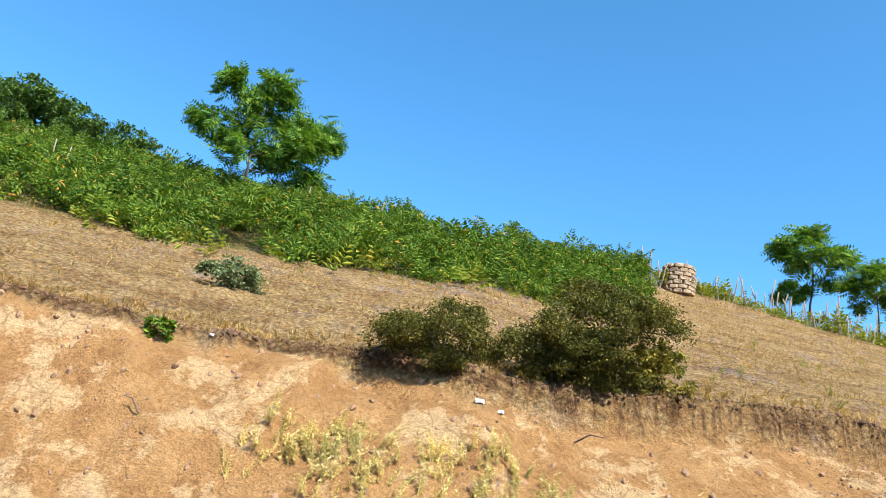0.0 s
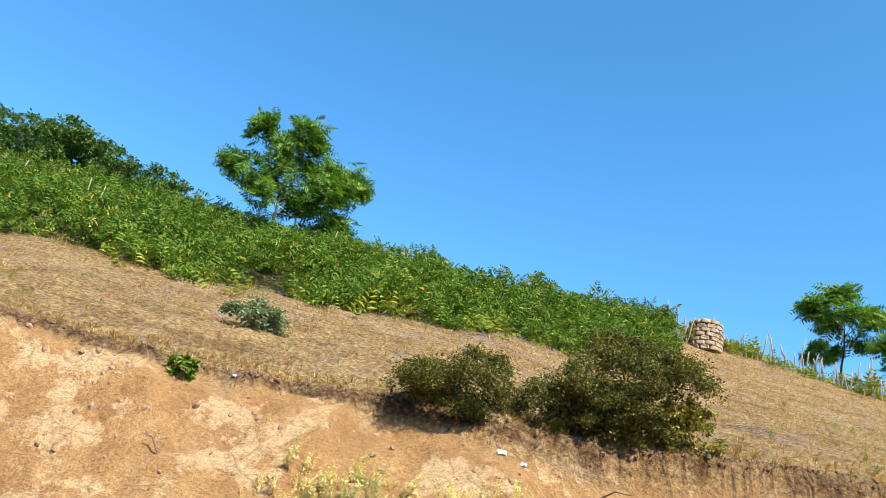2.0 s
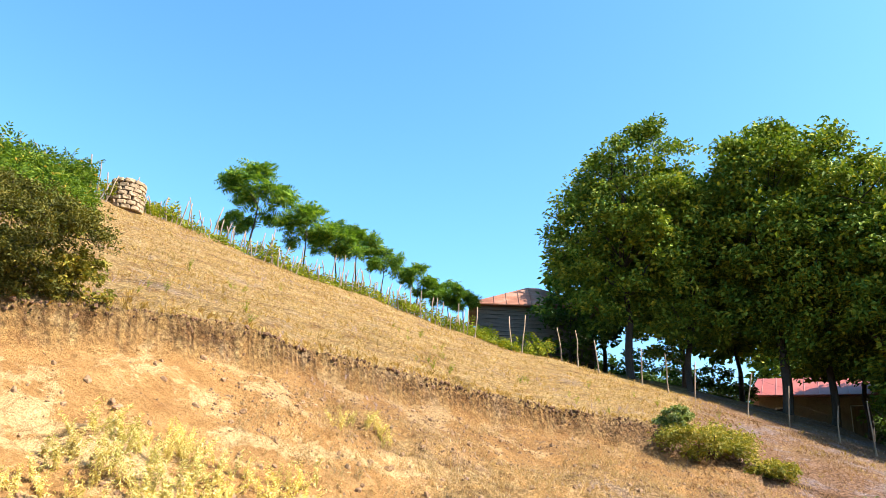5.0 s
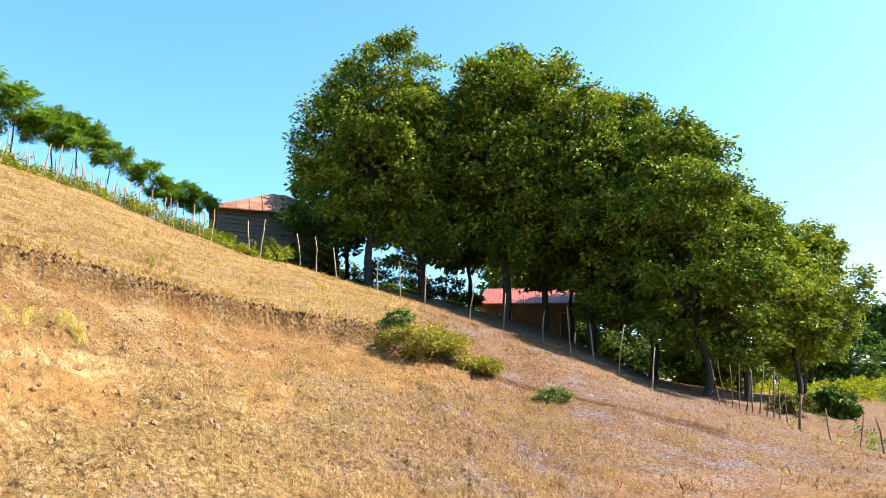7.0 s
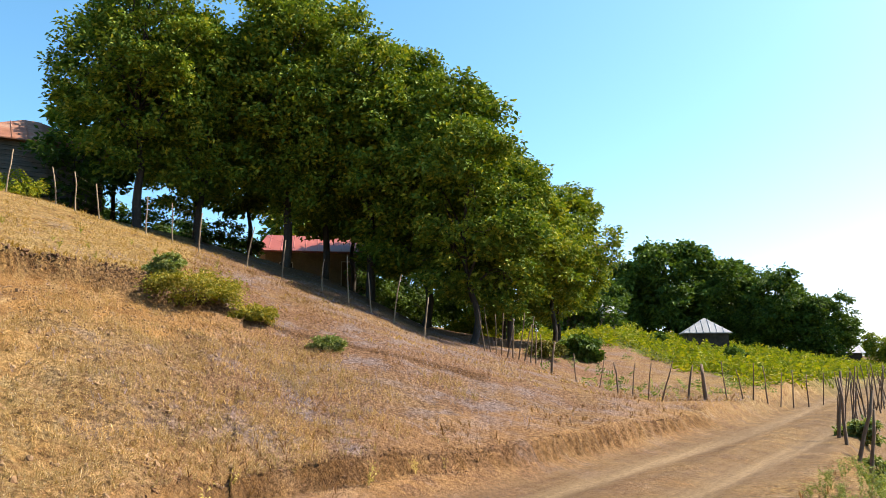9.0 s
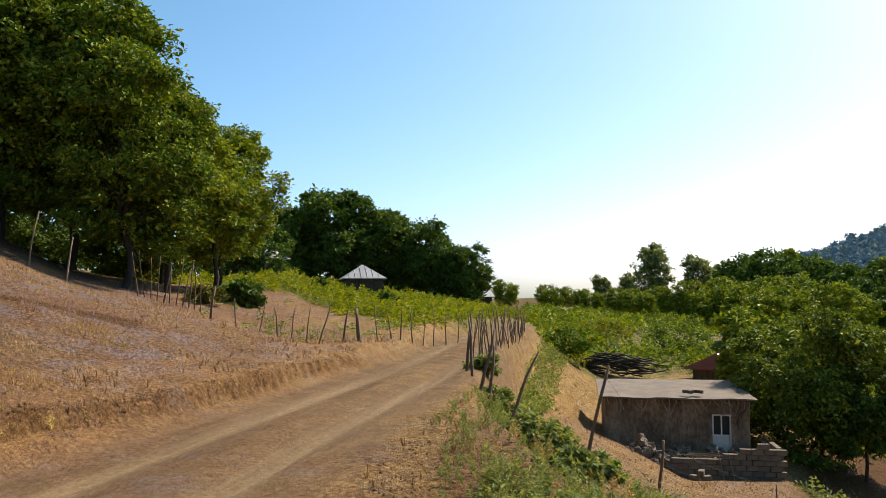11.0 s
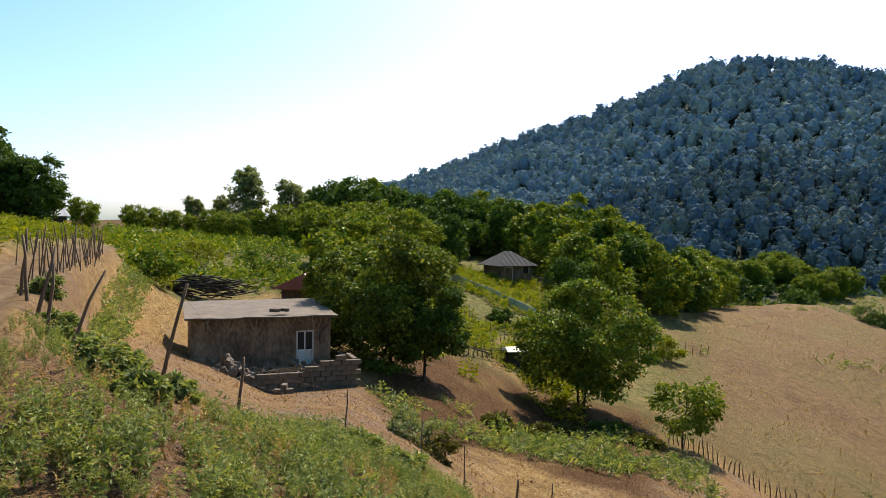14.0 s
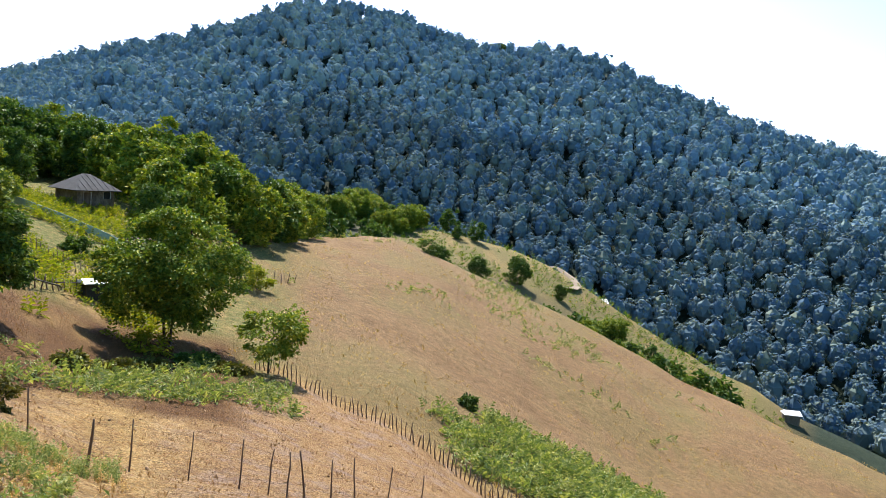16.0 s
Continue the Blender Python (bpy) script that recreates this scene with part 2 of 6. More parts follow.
RUST = surface("rusty_roof_sheet", [(0.3, (0.150, 0.048, 0.020)), (0.5, (0.245, 0.095, 0.048)), (0.7, (0.286, 0.177, 0.122))], 1.6, 14, rough=0.7, relief=0.25)
RED_SHEET = surface("red_painted_roof_sheet", [(0.3, (0.286, 0.061, 0.041)), (0.7, (0.374, 0.102, 0.068))], 1.2, 12, rough=0.5, relief=0.15, grime=0.2)
ZINC = surface("dull_zinc_roof_sheet", [(0.3, (0.190, 0.204, 0.224)), (0.7, (0.326, 0.333, 0.354))], 1.0, 12, rough=0.65, relief=0.15, grime=0.2)
# Darkened copy of ZINC: a roof slope's shade is put into the colour.
ZINC_SHADED = surface("shaded_zinc_roof_sheet", [(0.3, (0.015, 0.018, 0.023)), (0.7, (0.036, 0.037, 0.045))], 1.0, 12, rough=0.95, relief=0.15, grime=0.2)
WHITE_SHEET = surface("white_roof_sheet", [(0.3, (0.6, 0.6, 0.58)), (0.7, (0.8, 0.79, 0.76))], 1.0, 12, rough=0.5, relief=0.1, grime=0.15)
RENDERED = surface("stained_cement_render", [(0.3, (0.075, 0.052, 0.033)), (0.46, (0.150, 0.105, 0.070)), (0.58, (0.246, 0.180, 0.122)), (0.75, (0.329, 0.248, 0.171))], 1.1, 9, stretch=(1, 1, 0.55), relief=0.6, grime=0.55)
CONCRETE = surface("weathered_concrete", [(0.3, (0.090, 0.068, 0.049)), (0.7, (0.174, 0.137, 0.103))], 1.3, 20, relief=0.5)
BLOCK = surface("concrete_block", [(0.3, (0.088, 0.065, 0.046)), (0.7, (0.197, 0.153, 0.112))], 1.2, 24, relief=0.6)
ADOBE = surface("mud_plaster", [(0.3, (0.177, 0.129, 0.088)), (0.7, (0.286, 0.224, 0.163))], 1.0, 14, relief=0.4)
STONE = surface("field_stone", [(0.3, (0.210, 0.141, 0.077)), (0.7, (0.381, 0.273, 0.155))], 3.0, 24, relief=0.6)
CLOD = surface("earth_clod", [(0.3, (0.204, 0.109, 0.048)), (0.7, (0.354, 0.218, 0.109))], 3.0, 22, relief=0.6)
TRACK = surface("pale_track_dirt", [(0.3, (0.184, 0.129, 0.082)), (0.7, (0.258, 0.190, 0.122))], 0.2, 2.0)
TURF_ROOT = surface("turf_root_mat", [(0.3, (0.088, 0.043, 0.018)), (0.7, (0.221, 0.113, 0.048))], 3.0, 26, relief=0.8)
PAINT = surface("chipped_white_door_paint", [(0.3, (0.55, 0.54, 0.5)), (0.7, (0.74, 0.73, 0.70))], 3, 30, rough=0.6, relief=0.15)
# Near-black colour for sheets that stand in for unlit interiors.
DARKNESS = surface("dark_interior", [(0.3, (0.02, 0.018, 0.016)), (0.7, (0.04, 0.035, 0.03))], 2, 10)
WIRE = surface("rusty_wire", [(0.3, (0.082, 0.061, 0.048)), (0.7, (0.136, 0.109, 0.088))], 8, 30, rough=0.6, metal=0.6)
NET = surface("green_fence_net", [(0.3, (0.355, 0.454, 0.374)), (0.7, (0.493, 0.592, 0.493))], 2, 20)
LEAF_WALNUT = foliage("walnut_leaf", [(0.0, (0.052, 0.100, 0.014)), (0.5, (0.113, 0.179, 0.022)), (0.85, (0.218, 0.269, 0.034)), (1.0, (0.367, 0.357, 0.053))], through=0.15)
LEAF_ORCHARD = foliage("orchard_leaf", [(0.0, (0.066, 0.113, 0.016)), (0.5, (0.139, 0.198, 0.021)), (0.85, (0.251, 0.288, 0.034)), (1.0, (0.377, 0.353, 0.050))], through=0.18)
LEAF_OLIVE = foliage("olive_tree_leaf", [(0.0, (0.042, 0.076, 0.014)), (0.5, (0.090, 0.136, 0.021)), (0.85, (0.175, 0.221, 0.032)), (1.0, (0.285, 0.297, 0.046))], through=0.17)
LEAF_DARK = foliage("dark_woodland_leaf", [(0.0, (0.030, 0.063, 0.015)), (0.5, (0.061, 0.112, 0.022)), (1.0, (0.120, 0.184, 0.031))], through=0.17)
LEAF_TREE = foliage("tree_of_heaven_leaf", [(0.0, (0.044, 0.112, 0.017)), (0.6, (0.098, 0.190, 0.023)), (1.0, (0.221, 0.311, 0.037))], through=0.30)
LEAF_BUSH = foliage("thorn_bush_leaf", [(0.0, (0.043, 0.050, 0.011)), (0.6, (0.092, 0.092, 0.019)), (1.0, (0.174, 0.147, 0.026))], through=0.20, drift=1.5)
LEAF_GREY = foliage("silver_poplar_leaf", [(0.0, (0.116, 0.143, 0.064)), (0.6, (0.192, 0.227, 0.106)), (1.0, (0.297, 0.323, 0.179))])
LEAF_FERN = foliage("bracken_frond", [(0.0, (0.036, 0.082, 0.009)), (0.6, (0.095, 0.157, 0.013)), (0.97, (0.178, 0.235, 0.021)), (1.0, (0.508, 0.262, 0.040))], through=0.26, drift=0.8)
LEAF_YELLOW = foliage("sunlit_yellow_fern", [(0.0, (0.112, 0.146, 0.011)), (0.6, (0.190, 0.228, 0.017)), (1.0, (0.315, 0.284, 0.028))], drift=0.6)
LEAF_LIME = foliage("pale_lime_leaf", [(0.0, (0.114, 0.122, 0.020)), (0.6, (0.212, 0.196, 0.032)), (1.0, (0.359, 0.277, 0.058))], through=0.28, drift=1.2)
LEAF_WEED = foliage("roadside_nettle_leaf", [(0.0, (0.095, 0.138, 0.045)), (0.55, (0.168, 0.209, 0.076)), (1.0, (0.323, 0.327, 0.145))], drift=1.2)
DRY_STALK = foliage("dry_grass_stalk", [(0.0, (0.227, 0.133, 0.041)), (0.5, (0.354, 0.222, 0.071)), (0.85, (0.438, 0.299, 0.114)), (1.0, (0.328, 0.260, 0.213))], through=0.25, rough=0.8, drift=0.9)
DRY_BROWN = foliage("brown_dry_grass", [(0.0, (0.152, 0.078, 0.043)), (0.5, (0.243, 0.133, 0.069)), (0.85, (0.327, 0.194, 0.111)), (1.0, (0.250, 0.177, 0.205))], through=0.2, rough=0.8, drift=0.9)
DRY_WEED = foliage("dry_yellow_weed", [(0.0, (0.362, 0.305, 0.098)), (0.5, (0.578, 0.464, 0.169)), (1.0, (0.726, 0.610, 0.304))], through=0.25, rough=0.8, drift=1.5)
STRAW_PALE = foliage("pale_pinkish_straw", [(0.0, (0.271, 0.167, 0.081)), (0.5, (0.425, 0.276, 0.138)), (0.85, (0.543, 0.385, 0.204)), (1.0, (0.425, 0.345, 0.285))], through=0.2, rough=0.8, drift=0.9)
LEAF_LILAC = foliage("grey_lilac_weed", [(0.0, (0.224, 0.174, 0.184)), (0.6, (0.337, 0.255, 0.331)), (1.0, (0.472, 0.367, 0.515))], through=0.2, rough=0.8, drift=1.5)
# Blue distance haze is mixed into both canopy colours, paler for the summit.
LOWER_HAZE_LEAF = foliage("haze_blue_lower_canopy", [(0.0, (0.080, 0.130, 0.208)), (0.6, (0.116, 0.163, 0.199)), (1.0, (0.173, 0.201, 0.162))], through=0.05, rough=1.0, drift=0.012)
MOUNTAIN_HAZE_LEAF = foliage("haze_blue_mountain_canopy", [(0.0, (0.126, 0.204, 0.321)), (0.6, (0.174, 0.250, 0.312)), (1.0, (0.242, 0.296, 0.269))], through=0.05, rough=1.0, drift=0.012)


# ---- mesh helpers ----
def mesh_np(name, verts, faces, material, smooth=False):
    """A mesh from arrays: verts (n, 3); faces an (m, k) array or a list of such arrays."""
    verts = np.asarray(verts, np.float32)
    groups = faces if isinstance(faces, list) else [faces]
    groups = [np.asarray(g, np.int32) for g in groups if len(g)]
    me = bpy.data.meshes.new(name)
    me.vertices.add(len(verts))
    me.vertices.foreach_set("co", verts.ravel())
    loops = np.concatenate([g.ravel() for g in groups])
    sizes = np.concatenate([np.full(len(g), g.shape[1]) for g in groups])
    me.loops.add(len(loops))
    me.loops.foreach_set("vertex_index", loops)
    me.polygons.add(len(sizes))
    me.polygons.foreach_set("loop_start", np.r_[0, np.cumsum(sizes)[:-1]].astype(np.int32))
    me.polygons.foreach_set("use_smooth", np.full(len(sizes), smooth))
    me.materials.append(material)
    me.update(calc_edges=True)
    return me


def bm_mesh(name, bm, material, smooth=False):
    me = bpy.data.meshes.new(name)
    bmesh.ops.recalc_face_normals(bm, faces=bm.faces)
    bm.to_mesh(me)
    bm.free()
    me.materials.append(material)
    if smooth:
        me.polygons.foreach_set("use_smooth", np.full(len(me.polygons), True))
    return me


def part(name, data, parent, label="", at=None):
    ob = new(name, data)
    ob.parent = parent
    if at is not None:
        ob.matrix_basis = at
    if label:
        ob["label"] = label
    return ob


def thing(name, label, category, at=None, group="", kind="", data=None):
    ob = tagged(new(name, data), label, category, group, kind)
    if at is not None:
        ob.matrix_basis = at
    return ob


def box(bm, size, centre, turn=(0, 0, 0), bevel=0.0, jitter=0.0, rng=None):
    m = Matrix.LocRotScale(centre, Euler([radians(a) for a in turn]), size)
    made = bmesh.ops.create_cube(bm, size=1.0, matrix=m)
    vs = made["verts"]
    if bevel:
        es = list({e for v in vs for e in v.link_edges})
        vs = [v for v in bmesh.ops.bevel(bm, geom=es, offset=bevel, segments=1, affect="EDGES")["verts"]]
    if jitter:
        for v in vs:
            v.co += Vector([rng.uniform(-jitter, jitter) for _ in range(3)])
    return bm


def boxed(size, centre=(0, 0, 0), bevel=0.0, turn=(0, 0, 0), jitter=0.0, rng=None):
    return box(bmesh.new(), size, centre, turn, bevel, jitter, rng)


def tubes(paths, sides=6):
    """Tapered tubes along lists of (point, radius), as arrays."""
    V, F, n0 = [], [], 0
    ring = np.arange(sides) * 2 * np.pi / sides
    for pts, rad in paths:
        pts, rad = np.asarray(pts, float), np.asarray(rad, float)
        d = np.gradient(pts, axis=0)
        d /= np.linalg.norm(d, axis=1)[:, None] + 1e-9
        ref = np.where(np.abs(d[:, 2:3]) > 0.9, (1.0, 0, 0), (0, 0, 1.0))
        u = np.cross(d, ref)
        u /= np.linalg.norm(u, axis=1)[:, None] + 1e-9
        w = np.cross(d, u)
        v = pts[:, None] + rad[:, None, None] * (np.cos(ring)[None, :, None] * u[:, None] + np.sin(ring)[None, :, None] * w[:, None])
        V.append(v.reshape(-1, 3))
        k = np.arange(len(pts) - 1)[:, None] * sides
        j = np.arange(sides)[None]
        j2 = (j + 1) % sides
        F.append(np.stack([k + j, k + j2, k + sides + j2, k + sides + j], -1).reshape(-1, 4) + n0)
        n0 += len(pts) * sides
    return np.concatenate(V), np.concatenate(F)


# ---- noise on arrays ----
def lattice(ix, iy, seed):
    h = (ix.astype(np.int64) * 374761393 + iy.astype(np.int64) * 668265263 + seed * 1442695041) & 0x7FFFFFFF
    h = ((h ^ (h >> 13)) * 1274126177) & 0x7FFFFFFF
    return ((h ^ (h >> 16)) & 0xFFFF) / 65535.0


def vnoise(x, y, seed=0):
    ix, iy = np.floor(x), np.floor(y)
    fx, fy = x - ix, y - iy
    fx, fy = fx * fx * (3 - 2 * fx), fy * fy * (3 - 2 * fy)
    a, b = lattice(ix, iy, seed), lattice(ix + 1, iy, seed)
    c, d = lattice(ix, iy + 1, seed), lattice(ix + 1, iy + 1, seed)
    return (a * (1 - fx) + b * fx) * (1 - fy) + (c * (1 - fx) + d * fx) * fy


def fbm(x, y, scale, octaves=4, seed=0):
    total, amp, f = 0.0, 0.5, scale
    for k in range(octaves):
        total = total + amp * (vnoise(x * f, y * f, seed + k) - 0.5)
        amp, f = amp * 0.5, f * 2.03
    return total


# ---- the lie of the land, fitted to the camera's view: lines as (bearing, distance, height) round the spot where the path runs ----
LINES = []
# foot of the bank, edge of the verge
hill_side = [(0, 5.25, 0.2), (20, 4.9, 0.2), (40, 5.2, 0.15), (55, 5.9, 0.12), (70, 7.4, 0.1), (80, 9.2, 0.1), (88, 11.7, 0.1), (95, 15.5, 0.08), (101, 19, 0.05), (260, 9, 0.05), (265, 4, 0), (285, 12, 0.1), (310, 12, 0.15), (322, 9.2, 0.2), (332, 7.4, 0.2), (345, 6.1, 0.2)]
valley_side = [(105, 11, 0), (110, 6, -0.02), (120, 2.9, -0.05), (140, 2, -0.08), (180, 1.7, -0.1), (230, 1.8, -0.05)]
LINES.append(sorted(hill_side + valley_side))
# top of the low roadside cut
hill_side = [(0, 5.8, 0.65), (20, 5.4, 0.62), (40, 5.75, 0.6), (55, 6.5, 0.56), (63.5, 8.25, 0.45), (71.7, 9.07, 0.48), (79.1, 10.48, 0.37), (83, 11.19, 0.43), (89.2, 13.6, 0.45), (94.1, 17.7, 0.33), (101, 20.5, 0.3), (260, 11, 0.5), (265, 9, -0.3), (285, 14, 0.7), (310, 13, 0.7), (322, 9.9, 0.62), (332, 8, 0.62), (345, 6.7, 0.65)]
valley_side = [(105, 12.4, -0.45), (110, 10, -0.55), (117, 9, -0.9), (125, 8.5, -1.2), (135, 8, -1.9), (150, 7.5, -2.3), (180, 7, -2.2), (230, 7, -1.5)]
LINES.append(sorted(hill_side + valley_side))
# foot of the turf scarp, wire fence below the road
hill_side = [(5.8, 9.26, 3.08), (20.1, 10.18, 3.17), (24.9, 10.87, 3.25), (33.8, 12.44, 3.27), (43.7, 14.5, 3.08), (51.2, 15.77, 2.86), (57.1, 16.03, 2.62), (65.7, 15.78, 1.92), (73.8, 14.97, 1.49), (84, 15, 0.65), (92, 17.3, 0.45), (95, 19, 0.45), (98, 20.6, 0.38), (102, 22, 0.25), (260, 16, 2), (260, 17, -1.5), (285, 16, 2.4), (310, 14, 3), (323.4, 11.38, 3.6), (336, 10.34, 3.45), (347.8, 9.77, 3.39), (356.9, 9.34, 3.28)]
valley_side = [(106, 13.5, -0.75), (112, 14, -1.35), (117, 15, -2.15), (124.4, 16, -2.8), (130, 17, -3.8), (137, 18, -5.5), (150, 18, -6.4), (165, 18, -7), (180, 18, -7.3), (200, 18, -7.3), (230, 18, -5.5)]
LINES.append(sorted(hill_side + valley_side))
# turf edge, brow of the near slope
hill_side = [(1.7, 9.37, 3.5), (10.9, 9.48, 3.54), (18.9, 10.19, 3.76), (23.8, 10.83, 3.83), (28.8, 11.58, 3.72), (34, 12.62, 3.7), (38.9, 13.66, 3.64), (43.9, 14.7, 3.55), (51.2, 15.97, 3.37), (54.2, 16.27, 3.33), (58.1, 16.28, 2.91), (65.7, 16.18, 2.09), (73.8, 15.77, 1.59), (84, 16.5, 0.9), (92, 18.2, 0.55), (95, 19.6, 0.5), (98, 21.2, 0.45), (102, 23.5, 0.3), (260, 18, 2.4), (260, 22, -2.2), (285, 18, 3), (310, 14.6, 3.4), (323.4, 11.5, 3.79), (336, 10.46, 3.64), (344.8, 9.96, 3.58), (352.4, 9.75, 3.71), (357.4, 9.46, 3.61)]
valley_side = [(106, 18.5, -1.3), (112, 19.5, -2.3), (118.9, 22.2, -3.58), (124.8, 22.7, -3.82), (131.8, 25.69, -5.97), (138.6, 26.69, -6.72), (146.4, 26.68, -7.42), (153.1, 25.66, -8.27), (159.3, 24.64, -8.91), (169.1, 24.58, -10.23), (190, 24, -11.5), (215, 24, -10), (240, 24, -6)]
LINES.append(sorted(hill_side + valley_side))
# lower edge of the ferns, farmyard level
hill_side = [(3, 15.86, 6.47), (11, 16.89, 6.52), (17.9, 17.31, 6.31), (26.9, 18.21, 6.04), (35, 19.61, 5.85), (45.7, 20.76, 4.94), (55.1, 20.97, 4.31), (62, 20.78, 3.56), (67.4, 20.28, 2.91), (73.9, 19.57, 2.02), (84.2, 20.76, 1.08), (92, 20.2, 0.45), (98, 22.5, 0.45), (102, 26, 0.35), (260, 26, 4.5), (285, 24, 5.2), (310, 19, 5.4), (320.9, 16.7, 5.78), (326.5, 15.89, 5.95), (335.1, 15.46, 5.98), (340.8, 15.23, 6.06), (348.9, 14.98, 6.12), (358.1, 15.11, 6.29)]
valley_side = [(106, 27, -1.3), (113, 36.2, -4.34), (118.9, 30.2, -5.14), (125.3, 31.2, -5.08), (131.7, 34.2, -5.98), (138.7, 37.7, -8.99), (145.8, 42.7, -9.62), (150, 41.7, -10.04), (154.8, 38.2, -10.7), (159.2, 35.1, -10.67), (166.5, 31.6, -12.13), (179.1, 31.5, -13.64), (200, 32, -15), (220, 32, -13), (245, 30, -7)]
LINES.append(sorted(hill_side + valley_side))
# crest of the hill, hedge and fence line
hill_side = [(4.8, 22.75, 9.75), (8.5, 22.91, 9.69), (11.7, 24.38, 10.07), (18, 26.31, 10.25), (21.2, 26.28, 9.9), (27.6, 26.2, 8.96), (34.2, 27.12, 8.53), (39.6, 27.56, 7.7), (45.7, 26.26, 6.58), (49.2, 26.27, 6.3), (55.1, 25.77, 5.43), (62, 25.28, 4.47), (67.4, 24.28, 3.64), (72.6, 22.87, 2.65), (75, 22.47, 2.12), (84.4, 23.26, 1.1), (87.8, 22.55, 0.49), (92, 21.8, 0.3), (96, 23.5, 0.5), (100, 26.5, 0.6), (260, 40, 8), (285, 34, 9.5), (310.1, 27.7, 9.85), (318.9, 26.71, 9.95), (324.9, 25.7, 9.97), (330, 25.68, 10.31), (335.4, 25.66, 10.6), (341.3, 25.63, 10.9), (346.1, 24.6, 10.44), (352.9, 23.55, 10.13), (359.3, 23, 9.86)]
valley_side = [(104, 31, 0.5), (108, 40, -0.6), (113, 43, -3.3), (119, 44, -3.5), (125.4, 44, -4.6), (131.8, 46, -6.6), (138.7, 50, -8.8), (146, 55, -9.9), (152, 60, -10.6), (160, 60, -13), (170, 60, -17.5), (180, 60, -21.5), (195, 60, -24.5), (220, 55, -22), (245, 50, -12)]
LINES.append(sorted(hill_side + valley_side))
# shoulder behind the crest, gardens
hill_side = [(0, 40, 13.5), (20, 38, 11.5), (30, 36, 9.9), (40, 36, 8.9), (48, 36, 7.9), (55, 33, 6.8), (62, 32, 5.75), (68, 31, 4.64), (75, 30, 2.75), (82, 30, 1.96), (86, 34, 2.0), (90, 46, 2.7), (94, 48, 1.95), (98, 52, 1.5), (102, 57, 0.9), (260, 70, 13), (285, 62, 16), (310, 50, 18.5), (325, 45, 18.5), (340, 42, 17)]
valley_side = [(106.5, 65, 0.2), (110, 75, -0.6), (116, 75, -1), (122, 75, -1.6), (128, 78, -2.6), (134, 82, -3.9), (139, 86, -4.6), (146, 92, -7), (152, 95, -9.6), (160, 98, -11.6), (170, 98, -18), (180, 95, -24), (195, 92, -28.5), (220, 90, -30), (245, 85, -20)]
LINES.append(sorted(hill_side + valley_side))
# farm plateau and brow of the mown field
hill_side = [(0, 95, 13), (20, 90, 10), (40, 90, 8), (60, 90, 6.5), (75, 90, 5), (86, 90, 4.2), (94, 95, 3.2), (102, 100, 1.6), (260, 130, 22), (285, 120, 26), (310, 100, 26), (325, 95, 24), (340, 95, 18)]
valley_side = [(110, 115, -0.5), (118, 120, -1.2), (126, 122, -1.6), (134, 124, -2.4), (141, 124, -4), (146, 122, -7.5), (150.4, 122.7, -10.27), (158.4, 130.6, -9.89), (165.9, 130.6, -16.56), (174.4, 126.5, -22.78), (180.4, 121.5, -27.35), (188.2, 116.4, -30.69), (194.1, 111.4, -32.46), (205, 110, -36), (225, 115, -40), (245, 120, -30)]
LINES.append(sorted(hill_side + valley_side))
# hollow behind the field
hill_side = [(20, 200, 6), (60, 200, 2), (90, 190, 0), (260, 240, 30), (300, 220, 34), (340, 200, 18)]
valley_side = [(110, 200, -6), (120, 200, -6), (130, 190, -6), (140, 185, -8), (146, 180, -14), (152, 172, -22), (160, 180, -26), (168, 190, -34), (176, 200, -47), (184, 200, -62), (192, 200, -76), (205, 200, -85), (225, 210, -80), (245, 220, -60)]
LINES.append(sorted(hill_side + valley_side))
# spur with the forest track
hill_side = [(20, 380, -5), (60, 380, -15), (90, 380, -20), (260, 420, 40), (300, 400, 40), (340, 380, 15)]
valley_side = [(110, 380, -25), (120, 360, -22), (130, 330, -16), (140, 300, -14), (150, 285, -14), (158, 280, -17), (164, 280, -20), (168, 283, -26), (170, 285, -29), (172, 288, -33), (174, 290, -38.5), (176, 288, -44), (180, 285, -54), (188, 265, -65), (195, 260, -74), (205, 260, -95), (225, 280, -95), (245, 300, -80)]
LINES.append(sorted(hill_side + valley_side))
# valley floor
hill_side = [(20, 650, -30), (60, 650, -40), (90, 650, -45), (260, 700, 40), (300, 700, 30), (340, 650, 0)]
valley_side = [(110, 620, -45), (120, 560, -40), (130, 460, -38), (140, 400, -42), (150, 370, -50), (160, 350, -62), (170, 345, -78), (180, 340, -92), (190, 335, -100), (205, 340, -110), (225, 360, -110), (245, 400, -100)]
LINES.append(sorted(hill_side + valley_side))
# summit ridge
hill_side = [(20, 1100, -60), (60, 1100, -70), (90, 1200, -75), (260, 1100, 20), (300, 1100, 10), (340, 1100, -30)]
valley_side = [(110, 1200, -70), (122.4, 1100.7, 17.8), (131.4, 960.7, 59.36), (136.7, 880.7, 93.2), (143.9, 820.7, 114.54), (150.6, 770.7, 150.46), (156.3, 760.7, 145.77), (160.5, 750.6, 130.35), (165, 740.6, 112.73), (170.1, 740.6, 115.38), (174.2, 735.5, 102.82), (183.1, 720.5, 57.51), (186.2, 715.4, 43.33), (192, 710.4, 28.13), (199.9, 700.3, 9.42), (215, 750, -20), (245, 900, -20)]
LINES.append(sorted(hill_side + valley_side))
# land beyond
hill_side = [(60, 1800, -90), (260, 1700, -20), (340, 1700, -60)]
